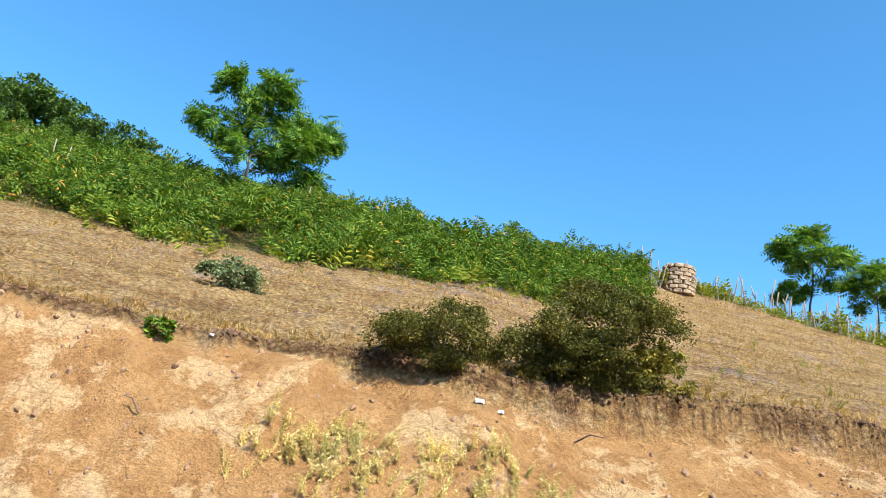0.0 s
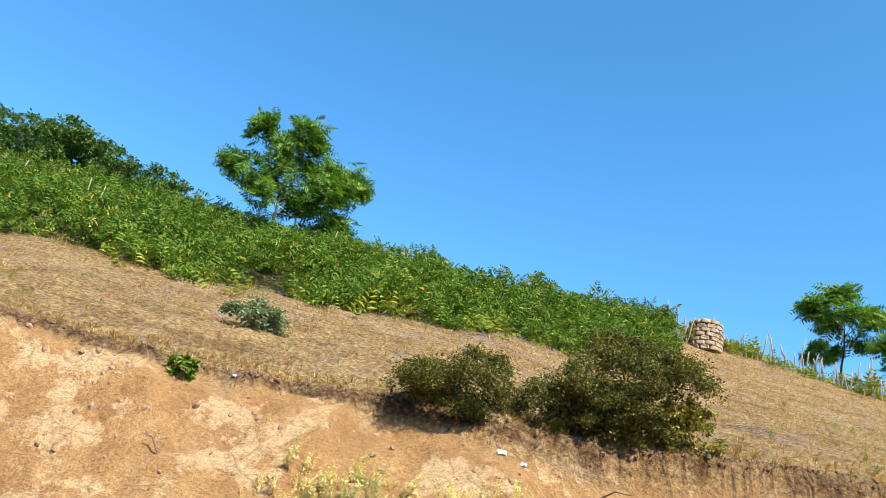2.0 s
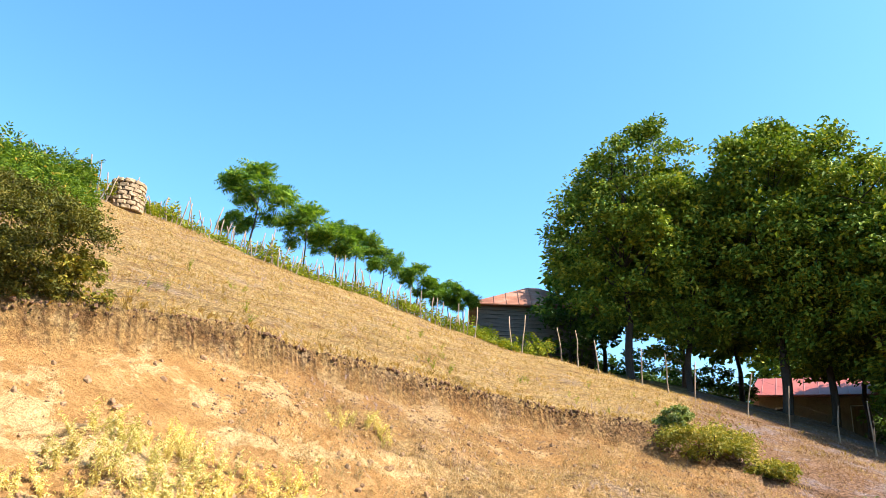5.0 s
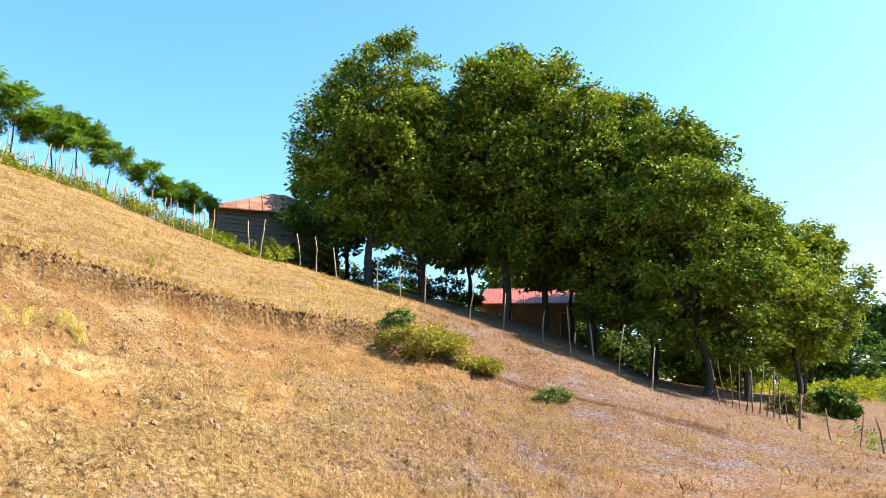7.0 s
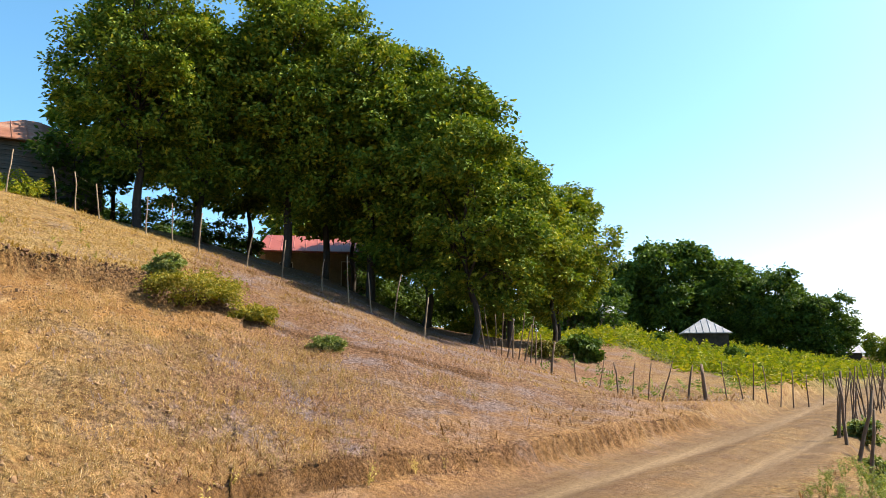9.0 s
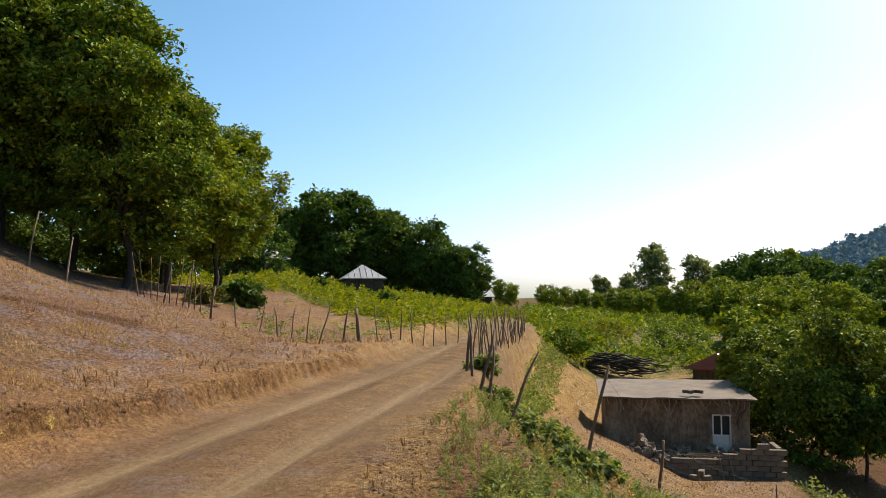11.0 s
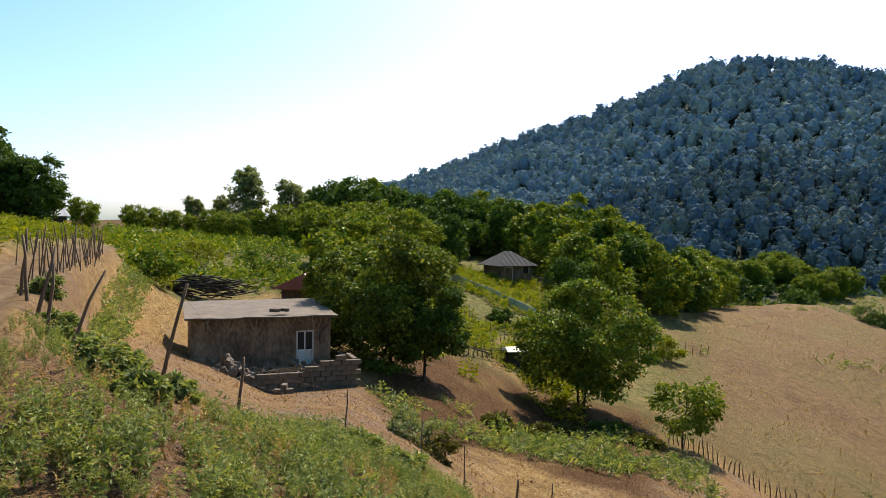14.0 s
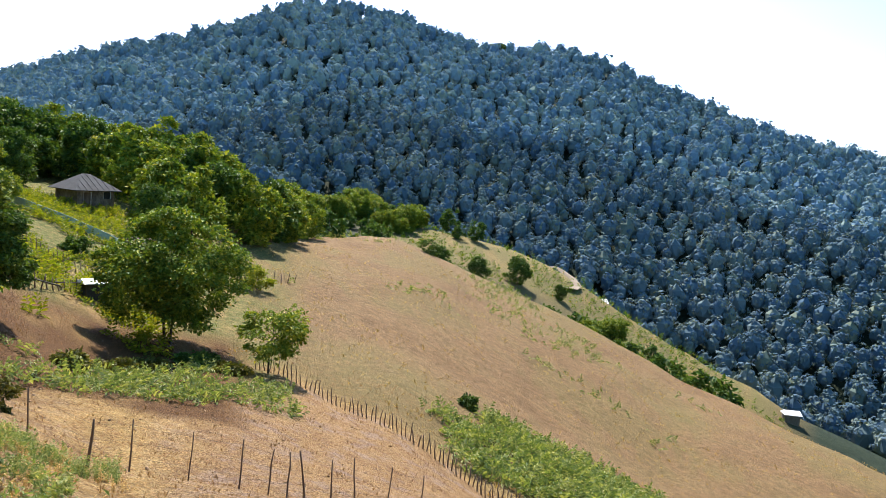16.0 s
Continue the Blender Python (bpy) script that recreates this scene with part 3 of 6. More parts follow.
valley_side = [(110, 1800, -95), (130, 1700, -40), (150, 1300, 40), (180, 1300, 20), (210, 1300, -30), (245, 1500, -50)]
LINES.append(sorted(hill_side + valley_side))


def spin(table, az, col):
    t = np.array(table)
    return np.interp(az, np.r_[t[-1, 0] - 360, t[:, 0], t[0, 0] + 360], np.r_[t[-1, col], t[:, col], t[0, col]])


ROAD_ALONG = np.array([0.934, -0.358])
ROAD_ACROSS = np.array([0.358, 0.934])


def road_offset(x, y):
    """Along the track, and across it from its middle."""
    s = x * ROAD_ALONG[0] + y * ROAD_ALONG[1]
    q = x * ROAD_ACROSS[0] + y * ROAD_ACROSS[1]
    middle = 3.45 + 0.15 * np.sin(s * 0.25) - 0.0 * s
    return s, q - middle


def sector(az, a, b, soft):
    """One between the bearings a and b, with soft ends."""
    d = (az - a) % 360
    return np.clip(d / soft, 0, 1) * np.clip(((b - a) - d) / soft, 0, 1) * (d < b - a)


def land(x, y, detail=True):
    x, y = np.asarray(x, float), np.asarray(y, float)
    az, r = np.degrees(np.arctan2(x, y)) % 360, np.hypot(x, y)
    rr = r
    if detail:
        rr = r + np.clip((r - 6) / 3, 0, 1) * np.clip((40 - r) / 20, 0, 1) * (0.55 * fbm(x, y, 0.9, 4, 3) + 0.25 * fbm(x, y, 4.0, 3, 9))
    R = [np.full_like(r, 0.0)] + [spin(t, az, 1) for t in LINES] + [np.full_like(r, 4200.0)]
    Z = [np.full_like(r, 0.0)] + [spin(t, az, 2) for t in LINES] + [np.full_like(r, -120.0)]
    for k in range(1, len(R)):
        R[k] = np.maximum(R[k], R[k - 1] + 0.07)
    z, band = np.zeros_like(r), np.zeros_like(r)
    for k in range(len(R) - 1):
        inside = (rr >= R[k]) & (rr < R[k + 1])
        f = np.clip((rr - R[k]) / np.maximum(R[k + 1] - R[k], 1e-3), 0, 1)
        g = f
        if k == 1:
            lip = sector(az, 54, 104, 6) * np.where(f < 0.84, 0.42 * f, np.clip(0.353 + (f - 0.84) * 8, 0, 1))
            g = np.where((az > 54) & (az < 104), lip + (1 - sector(az, 54, 104, 6)) * f, f)
        z = np.where(inside, Z[k] + g * (Z[k + 1] - Z[k]), z)
        band = np.where(inside, k + f, band)
    s, q = road_offset(x, y)
    on_road = np.clip((1.75 - np.abs(q)) / 0.5, 0, 1) * np.clip((58 - np.abs(s)) / 10, 0, 1)
    if detail:
        bumps = 0.10 * fbm(x, y, 0.7, 4, 1) + 0.05 * fbm(x, y, 3.1, 3, 5)
        wide = np.clip((r - 30) / 60, 0, 1)
        z = z + bumps * (1 - 0.8 * on_road) + wide * 0.9 * fbm(x, y, 0.06, 4, 7) + np.clip((r - 250) / 200, 0, 1) * 14 * fbm(x, y, 0.008, 4, 8)
        clods = (band > 1.2) & (band < 3.1) & ((az < 62) | (az > 300))
        z = z + np.where(clods, 0.42 * fbm(x, y, 1.3, 6, 15) * np.clip(band - 1.2, 0, 1), 0)
    z = z * (1 - on_road) + on_road * np.where(s > 0, 0.02, 0.03)
    ruts = np.exp(-((np.abs(q) - 0.68) / 0.2) ** 2)
    z = z - on_road * 0.05 * ruts + on_road * 0.04 * np.exp(-(q / 0.25) ** 2)
    return z, az, r, band, on_road, ruts


def height(x, y):
    return float(land(np.array([x]), np.array([y]))[0][0])


def spot(az, r, lift=0.0):
    a = radians(az)
    x, y = r * math.sin(a), r * math.cos(a)
    return Vector((x, y, height(x, y) + lift))


def build_ground():
    radii = np.r_[0.0, np.geomspace(0.35, 6, 50)[:-1], np.geomspace(6, 30, 230)[:-1], np.geomspace(30, 4200, 120)]
    a = np.radians(np.r_[np.arange(-50, 62, 0.36), np.arange(62, 205, 0.55), np.arange(205, 310, 1.75)])
    n_az = len(a)
    rg, ag = np.meshgrid(radii[1:], a, indexing="ij")
    x, y = rg * np.sin(ag), rg * np.cos(ag)
    z, az, r, band, road, ruts = land(x.ravel(), y.ravel())
    V = np.c_[x.ravel(), y.ravel(), z]
    i, j = np.meshgrid(np.arange(len(radii) - 2), np.arange(n_az), indexing="ij")
    j2 = (j + 1) % n_az
    F = np.stack([i * n_az + j, i * n_az + j2, (i + 1) * n_az + j2, (i + 1) * n_az + j], -1).reshape(-1, 4)[:, ::-1]
    hub = len(V)
    V = np.r_[V, [[0, 0, float(np.mean(z[:n_az]))]]]
    cap = np.stack([np.arange(n_az), (np.arange(n_az) + 1) % n_az, np.full(n_az, hub)], -1)
    me = mesh_np("ground", V, [F, cap], GROUND, smooth=True)
    px, py = x.ravel(), y.ravel()
    rag = fbm(px, py, 0.5, 5, 21)
    fine = fbm(px, py, 2.2, 4, 23)
    s, q = road_offset(px, py)
    hill = (az < 104) | (az > 255)
    earth = np.where(hill, np.clip((3.15 - band + 0.25 * fine) / 0.2, 0, 1) * np.clip((band - 0.85) / 0.2, 0, 1), 0)
    earth *= np.where(az < 180, np.maximum(np.clip((42 - az + 40 * rag) / 8, 0, 1), np.clip((64 - az) / 6, 0, 1) * np.clip((band - 2.7 + rag) / 0.15, 0, 1)), 1)
    low_cut = np.where(hill, np.clip((band - 0.8) / 0.2, 0, 1) * np.clip((2.15 - band + 0.3 * fine) / 0.2, 0, 1), 0)
    earth = np.maximum(earth, low_cut * np.clip((fine + 0.25) / 0.2, 0.2, 0.55))
    verge = np.where(np.abs(q) < 3.2, np.clip((fine + rag + 0.1) / 0.15, 0, 1) * 0.3, 0)
    earth = np.maximum(earth, verge)
    green = np.zeros_like(az)
    fern = sector(az, 300, 374, 4) * np.clip((band - 5.0) / 0.1, 0, 1) * np.clip((7.5 - band) / 0.3, 0, 1)
    green = np.maximum(green, fern)
    green = np.maximum(green, sector(az, 85, 112, 3) * np.clip((band - 6.12 - 0.07 * np.clip(98 - az, 0, 12) + 0.4 * rag) / 0.12, 0, 1) * np.clip((9 - band), 0, 1))
    green = np.maximum(green, sector(az, 30, 56, 3) * np.clip((band - 6.05) / 0.2, 0, 1) * 0.75)
    green = np.maximum(green, sector(az, 108, 150, 4) * np.clip((band - 5.9 + rag) / 0.3, 0, 1))
    green = np.maximum(green, sector(az, 126, 152, 3) * np.clip((band - 4.3 + 0.8 * rag) / 0.2, 0, 1) * np.clip((rag + 0.10) / 0.1, 0.2, 0.9))
    patch = np.clip((fbm(px, py, 0.055, 4, 31) - 0.03 + 0.25 * fine) / 0.05, 0, 1)
    field = sector(az, 146, 215, 3) * np.clip((band - 5.0) / 0.1, 0, 1) * np.clip((8.15 - band) / 0.1, 0, 1)
    low_green = sector(az, 148, 200, 3) * np.clip((band - 5.0) / 0.1, 0, 1) * np.clip((5.75 - band + 1.2 * rag) / 0.3, 0, 1) * 0.75
    green = np.maximum(green, np.maximum(patch * field * 0.3, low_green * 0.45))
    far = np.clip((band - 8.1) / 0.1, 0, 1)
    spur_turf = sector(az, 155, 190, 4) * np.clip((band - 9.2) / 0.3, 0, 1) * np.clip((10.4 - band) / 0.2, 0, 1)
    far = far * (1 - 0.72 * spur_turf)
    green = np.maximum(green, spur_turf * np.clip((rag + 0.2) / 0.2, 0.35, 0.75))
    road_tint = np.maximum(road * np.clip(0.75 + 0.6 * ruts + fine, 0, 1), 0)
    # brown root mat on the scarp, with the overhang's shade painted in
    roots = np.where((az < 80) | (az > 300), np.clip((band - 3.3) / 0.15, 0, 1) * np.clip((4.04 - band) / 0.08, 0, 1), 0) * np.clip(0.8 + 1.2 * fine, 0.3, 0.92)
    # dark strip on the low cut paints the shade below its lip
    roots = np.maximum(roots, sector(az, 56, 98, 4) * np.clip((band - 1.72) / 0.08, 0, 1) * np.clip((2.04 - band) / 0.04, 0, 1) * np.clip(0.65 + 1.5 * fine, 0.1, 0.85))
    roots = np.maximum(roots, 0.46 * sector(az, 24, 63, 7) * np.clip((band - 2.62 + 0.35 * fine) / 0.12, 0, 1) * np.clip((3.45 - band) / 0.1, 0, 1) * np.clip(0.9 + 0.8 * fine, 0, 1))
    roots = np.maximum(roots, 0.6 * sector(az, 94, 136, 8) * np.clip((12 - r) / 4, 0, 1) * np.clip((np.abs(q) - 1.5) / 0.3, 0, 1) * np.clip(0.7 + 1.6 * fine + rag, 0, 1))
    # brown soil patch that also paints the walnut tree's shadow on the slope
    soil = sector(az, 125, 149, 3) * np.clip((r - 24 + 6 * rag) / 3, 0, 1) * np.clip((50 - r) / 4, 0, 1) * np.clip(1.0 + 1.4 * rag + fine, 0.25, 1)
    roots = np.maximum(roots, soil)
    lilac_bare = sector(az, 46, 104, 16) * np.clip((np.where(az < 58, 4.0, 7.2) - band) / 0.2, 0, 1) * np.clip(0.85 + 1.2 * rag, 0, 1)
    lilac_bare = np.maximum(lilac_bare, 0.5 * sector(az, 140, 205, 6) * (band < 5.0))
    lilac_bare = np.maximum(lilac_bare, sector(az, 96, 138, 10) * np.clip((5.0 - band) / 0.2, 0, 1) * np.clip(0.5 + 1.2 * rag, 0, 0.6))
    one = np.zeros((len(V), 4), np.float32)
    one[:-1] = np.c_[earth * (1 - road), np.clip(green, 0, 1), road_tint, lilac_bare]
    two = np.zeros((len(V), 4), np.float32)
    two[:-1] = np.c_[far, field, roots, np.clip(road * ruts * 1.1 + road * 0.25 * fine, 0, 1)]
    for name, data in (("zone", one), ("cover", two)):
        at = me.attributes.new(name, "FLOAT_COLOR", "POINT")
        at.data.foreach_set("color", data.ravel())
    tagged(new("ground", me), "dry hillside of bare earth, straw grass and mown fields", "ground", kind="structure")


build_ground()


# ---- plants: scattered pieces joined from a template ----
def turned(yaw, pitch, roll):
    cy, sy, cp, sp, cr, sr = np.cos(yaw), np.sin(yaw), np.cos(pitch), np.sin(pitch), np.cos(roll), np.sin(roll)
    return np.stack([np.stack([cy * cp, cy * sp * sr - sy * cr, cy * sp * cr + sy * sr], -1), np.stack([sy * cp, sy * sp * sr + cy * cr, sy * sp * cr - cy * sr], -1), np.stack([-sp, cp * sr, cp * cr], -1)], -2)


def strewn(template, places, rot, size):
    """Copies of template (verts, faces) at places, joined: arrays."""
    tv, tf = template
    size = np.asarray(size, float)
    size = size[:, None] if size.ndim == 1 else size
    v = np.einsum("nij,nkj->nki", rot, tv[None] * size[:, None, :]) + places[:, None]
    f = tf[None] + (np.arange(len(places)) * len(tv))[:, None, None]
    return v.reshape(-1, 3), f.reshape(-1, tf.shape[1])


def rhombus(width=0.45, fold=0.12):
    """One leaf, along x, folded on its midrib."""
    return np.array([(0, 0, 0), (0.45, width / 2, fold), (1, 0, -0.05), (0.45, -width / 2, fold)], float), np.array([(0, 1, 2), (0, 2, 3)])


def pinnate(pairs=8, droop=0.4, leaflet=0.36):
    """A feathered leaf along x, of length one, arching down."""
    V, F = [], []
    lv, lf = rhombus(0.36, 0.05)
    for k in range(pairs):
        t = (k + 0.8) / pairs
        spread = leaflet * (0.55 + 0.75 * math.sin(math.pi * min(t * 0.85 + 0.12, 1)))
        for side in (1, -1):
            rot = turned(np.array([side * 1.15]), np.array([0.25]), np.array([0.0]))
            v, f = strewn((lv, lf), np.array([[t, 0, -droop * t * t]]), rot, np.array([spread]))
            F.append(f + len(V) * 4)
            V.append(v)
    return np.concatenate(V), np.concatenate(F)


def frond(pairs=7):
    """A bracken frond: a triangle of broad pinnae along x, arching."""
    V, F = [], []
    for k in range(pairs):
        t = 0.15 + 0.85 * k / pairs
        step = 0.85 / pairs
        reach = 0.40 * (1 - 0.85 * (k / pairs)) + 0.04
        z = 0.30 * math.sin(t * 2.2) - 0.16
        for side in (1, -1):
            b = len(V)
            V += [(t, 0, z), (t + step * 0.75, side * reach * 0.45, z + 0.03), (t + step * 0.9, side * reach, z - 0.10), (t + step * 0.05, side * reach * 0.55, z - 0.02)]
            F += [(b, b + 1, b + 2), (b, b + 2, b + 3)]
    return np.array(V, float), np.array(F)


def tuft(blades, rng, spread=0.5):
    V, F = [], []
    for k in range(blades):
        a, lean = rng.uniform(0, 2 * np.pi), rng.uniform(0.1, spread)
        h, w = rng.uniform(0.6, 1.0), rng.uniform(0.03, 0.06)
        d = np.array([math.cos(a), math.sin(a), 0])
        side = np.array([-d[1], d[0], 0]) * w
        base = d * rng.uniform(0, 0.12)
        mid, tip = base + d * lean * 0.45 + (0, 0, h * 0.6), base + d * lean + (0, 0, h)
        b = len(V)
        V += [base - side, base + side, mid + side * 0.8, mid - side * 0.8, tip]
        F += [(b, b + 1, b + 2), (b, b + 2, b + 3), (b + 3, b + 2, b + 4)]
    return np.array(V), np.array(F)


def weed(rng, stems=9, leaves=7):
    """A knee-high stalky weed of unit height: stems with small leaves and seed heads."""
    lv, lf = rhombus(0.4)
    V, F, n = [], [], 0
    for _ in range(stems):
        a, lean = rng.uniform(0, 2 * np.pi), rng.uniform(0.05, 0.55)
        d = np.array([math.cos(a) * lean, math.sin(a) * lean, 1.0])
        h = rng.uniform(0.55, 1.0)
        t = rng.uniform(0.15, 1.0, leaves)
        at = d * (t * h)[:, None]
        v, f = strewn((lv, lf), at, turned(rng.uniform(0, 2 * np.pi, leaves), rng.uniform(-0.9, 0.5, leaves), rng.uniform(-0.7, 0.7, leaves)), rng.uniform(0.07, 0.16, leaves))
        V.append(v)
        F.append(f + n)
        n += len(v)
        side = np.array([-d[1], d[0], 0]) * 0.02 + (0.006, 0.006, 0)
        V.append(np.array([-side, side, d * h]))
        F.append(np.array([(0, 1, 2)]) + n)
        n += 3
    return np.concatenate(V), np.concatenate(F)


def sow(rng, count, az0, az1, r0, r1, keep=None):
    """Random places on the ground between two bearings and two distances."""
    az, r = rng.uniform(az0, az1, count), np.sqrt(rng.uniform(r0 * r0, r1 * r1, count))
    x, y = r * np.sin(np.radians(az)), r * np.cos(np.radians(az))
    z, a, rad, band, road, ruts = land(x, y)
    ok = road < 0.05
    if keep is not None:
        ok &= keep(x, y, a, rad, band)
    return np.c_[x, y, z][ok]


def patch_of(name, label, category, template, places, size, material, rng, tilt=0.25, lift=0.0):
    """One object of stuff: many copies of a template, standing at places."""
    n = len(places)
    rot = turned(rng.uniform(0, 2 * np.pi, n), rng.normal(0, tilt, n), rng.normal(0, tilt, n))
    s = rng.uniform(size[0], size[1], n)
    v, f = strewn(template, places + (0, 0, lift), rot, s)
    return thing(name, label, category, kind="stuff", data=mesh_np(name, v, f, material))


def limb(rng, start, end, r0, r1, bend=0.12, steps=5):
    t = np.linspace(0, 1, steps)[:, None]
    start, end = np.asarray(start, float), np.asarray(end, float)
    sag = rng.normal(0, bend, 3) * np.linalg.norm(end - start)
    pts = start + (end - start) * t + sag * np.sin(np.pi * t)
    return pts, r0 + (r1 - r0) * t[:, 0]


def make_tree(name, label, rng, tall, wide, bole, leaf_mat, clumps=70, leaves=90, leaf=0.3, clump_size=0.22, lean=(0, 0), boles=1, low=0.25, squash=1.0, category="tree", group="", template=None, boughs=11, lobes=(), girth=0.013, droop=0.2, twigs=4):
    """A broadleaf tree: tapered bole, limbs and a crown of leafy boughs with gaps between. lobes: boughs as (x, y, z, radius). Origin at its foot."""
    tree = thing(name, label, category, group=group)
    mid = np.array([lean[0], lean[1], tall * (0.5 + low / 2)])
    half = np.array([wide / 2, wide / 2, tall * (1 - low) / 2])
    if len(lobes):
        centre, reach = np.array([b[:3] for b in lobes], float), np.array([(b[3], b[3], b[3] * 0.72) for b in lobes], float)
    else:
        k = np.arange(boughs) + 0.5
        up, turn = 1 - 2 * k / boughs, k * 2.39996 + rng.uniform(0, 6)
        d = np.stack([np.sqrt(1 - up * up) * np.cos(turn), np.sqrt(1 - up * up) * np.sin(turn), up], -1) + rng.normal(0, 0.16, (boughs, 3))
        centre = mid + d * half * rng.uniform(0.50, 0.66, (boughs, 1))
        reach = half * (0.92, 0.92, 0.80) * rng.uniform(0.46, 0.66, (boughs, 1))
        under = centre[:, 2] < mid[2]
        centre[under, :2] = mid[:2] + (centre[under, :2] - mid[:2]) * squash
    owner = rng.choice(len(centre), clumps, p=np.prod(reach, 1) ** 0.6 / np.sum(np.prod(reach, 1) ** 0.6))
    away = centre[owner] - mid
    away /= np.linalg.norm(away, axis=1)[:, None] + 1e-6
    d = rng.normal(0, 0.75, (clumps, 3)) + away * 0.75 + (0, 0, 0.32)
    d /= np.linalg.norm(d, axis=1)[:, None]
    tips = centre[owner] + d * reach[owner] * rng.uniform(0.3 if len(lobes) else 0.72, 1.12 if len(lobes) else 1.02, (clumps, 1))
    wood = []
    for b in range(boles):
        off = np.array([0.0, 0, 0]) if boles == 1 else np.array([math.cos(b * 2.4), math.sin(b * 2.4), 0]) * 0.02 * tall * boles
        fork = np.array([lean[0] * 0.35, lean[1] * 0.35, bole]) + off * 1.6
        top = np.array([lean[0], lean[1], tall * 0.86]) + off * 2
        thick = girth * tall / math.sqrt(boles)
        wood.append(limb(rng, off - (0, 0, 0.25), fork, thick * 1.35, thick, 0.05))
        pts2, rad2 = limb(rng, fork, top, thick * 0.9, thick * 0.15, 0.06, 7)
        wood.append((pts2, rad2))
        for i in range(b, len(centre), boles):
            base = pts2[min(5, int(6 * max(0, (centre[i][2] - fork[2])) / max(top[2] - fork[2], 0.1) * 0.7))]
            wood.append(limb(rng, base, centre[i], thick * 0.45, thick * 0.16, 0.1))
            for j in np.flatnonzero(owner == i)[:twigs]:
                wood.append(limb(rng, centre[i], tips[j], thick * 0.16, 0.008, 0.1, 4))
    wv, wf = tubes(wood, 5)
    part("trunk", mesh_np("trunk", wv, wf, BARK, smooth=True), tree, "ridged grey-brown bark")
    rc = clump_size * wide / 2
    n = clumps * leaves
    own = np.repeat(np.arange(clumps), leaves)
    e = rng.normal(0, 1, (n, 3))
    e /= np.linalg.norm(e, axis=1)[:, None]
    scale = rng.uniform(0.6, 1.3, clumps)[own][:, None]
    pos = tips[own] + e * rc * scale * rng.uniform(0.3, 1.05, (n, 1)) * (1, 1, 0.62)
    size = leaf * rng.uniform(0.6, 1.3, n)
    fill = rng.integers(0, n, n // 9)
    heart = centre[owner[own[fill]]] + rng.normal(0, 0.3, (len(fill), 3)) * reach[owner[own[fill]]]
    pos, size = np.concatenate([pos, heart]), np.concatenate([size, np.full(len(fill), leaf * 1.35)])
    out = pos - mid
    yaw = np.arctan2(out[:, 1], out[:, 0]) + rng.normal(0, 1.0, len(pos))
    rot = turned(yaw, rng.normal(droop, 0.55, len(pos)), rng.normal(0, 0.7, len(pos)))
    lv, lf = strewn(template or rhombus(0.55), pos, rot, size)
    part("crown", mesh_np("crown", lv, lf, leaf_mat), tree)
    return tree


def stand(tree, az, r, turn=0.0, size=1.0, sink=0.0):
    p = spot(az, r, -sink)
    tree.matrix_basis = Matrix.LocRotScale(p, Euler((0, 0, radians(turn))), (size,) * 3)
    return tree


def another(tree, az, r, turn=0.0, size=1.0, sink=0.0):
    p = spot(az, r, -sink)
    t = copy_thing(tree, Matrix.Identity(4))
    t.matrix_basis = Matrix.LocRotScale(p, Euler((0, 0, radians(turn))), (size,) * 3)
    return t


RNG = np.random.default_rng(11)

# ---- walnut grove behind the wire fence ----
GROVE = "walnut grove"
w1 = make_tree("walnut_tree", "tall dense walnut tree in the fenced grove", RNG, 11.0, 6.2, 2.3, LEAF_WALNUT, clumps=300, leaves=115, leaf=0.19, clump_size=0.19, low=0.17, group=GROVE, boughs=17)
w2 = make_tree("walnut_tree", "broad sunlit walnut tree in the fenced grove", RNG, 9.0, 5.8, 1.9, LEAF_WALNUT, clumps=260, leaves=115, leaf=0.19, clump_size=0.19, low=0.2, group=GROVE, boughs=15)
# walnut in the brighter orchard leaf: sunlight on this end is put into the colour
w3 = make_tree("walnut_tree", "smaller walnut tree at the grove's sunny end", RNG, 7.0, 4.6, 1.5, LEAF_ORCHARD, clumps=180, leaves=105, leaf=0.18, clump_size=0.22, low=0.2, group=GROVE, boughs=12)
w4 = make_tree("walnut_tree", "shaded walnut tree deep inside the grove", RNG, 9.0, 6.0, 2.2, LEAF_WALNUT, clumps=100, leaves=70, leaf=0.42, clump_size=0.30, low=0.3, group=GROVE)
stand(w1, 54.3, 29.5, 20, 0.95)
stand(w2, 78.6, 26.5, 60, 0.90)
stand(w3, 84.6, 32.5, 10, 1.05)
stand(w4, 58.0, 35.5, 80, 1.05)
for t, az, r, turn, size in ((w1, 64.6, 30.5, 140, 1.10), (w1, 71.0, 30.0, 250, 1.08), (w2, 58.5, 30.5, 200, 0.95), (w1, 67.5, 32.0, 200, 0.92), (w2, 75.0, 29.5, 95, 1.14), (w3, 81.5, 28.5, 130, 1.0), (w3, 85.0, 37, 77, 0.85),
                             (w4, 62.0, 39, 300, 1.0), (w4, 69.5, 38, 15, 1.0), (w4, 75.5, 36, 190, 0.9), (w4, 81, 38, 300, 0.75), (w4, 52.5, 37, 111, 0.8), (w4, 66.0, 56, 33, 0.9), (w4, 73.0, 44, 222, 0.9)):
    another(t, az, r, turn, size)

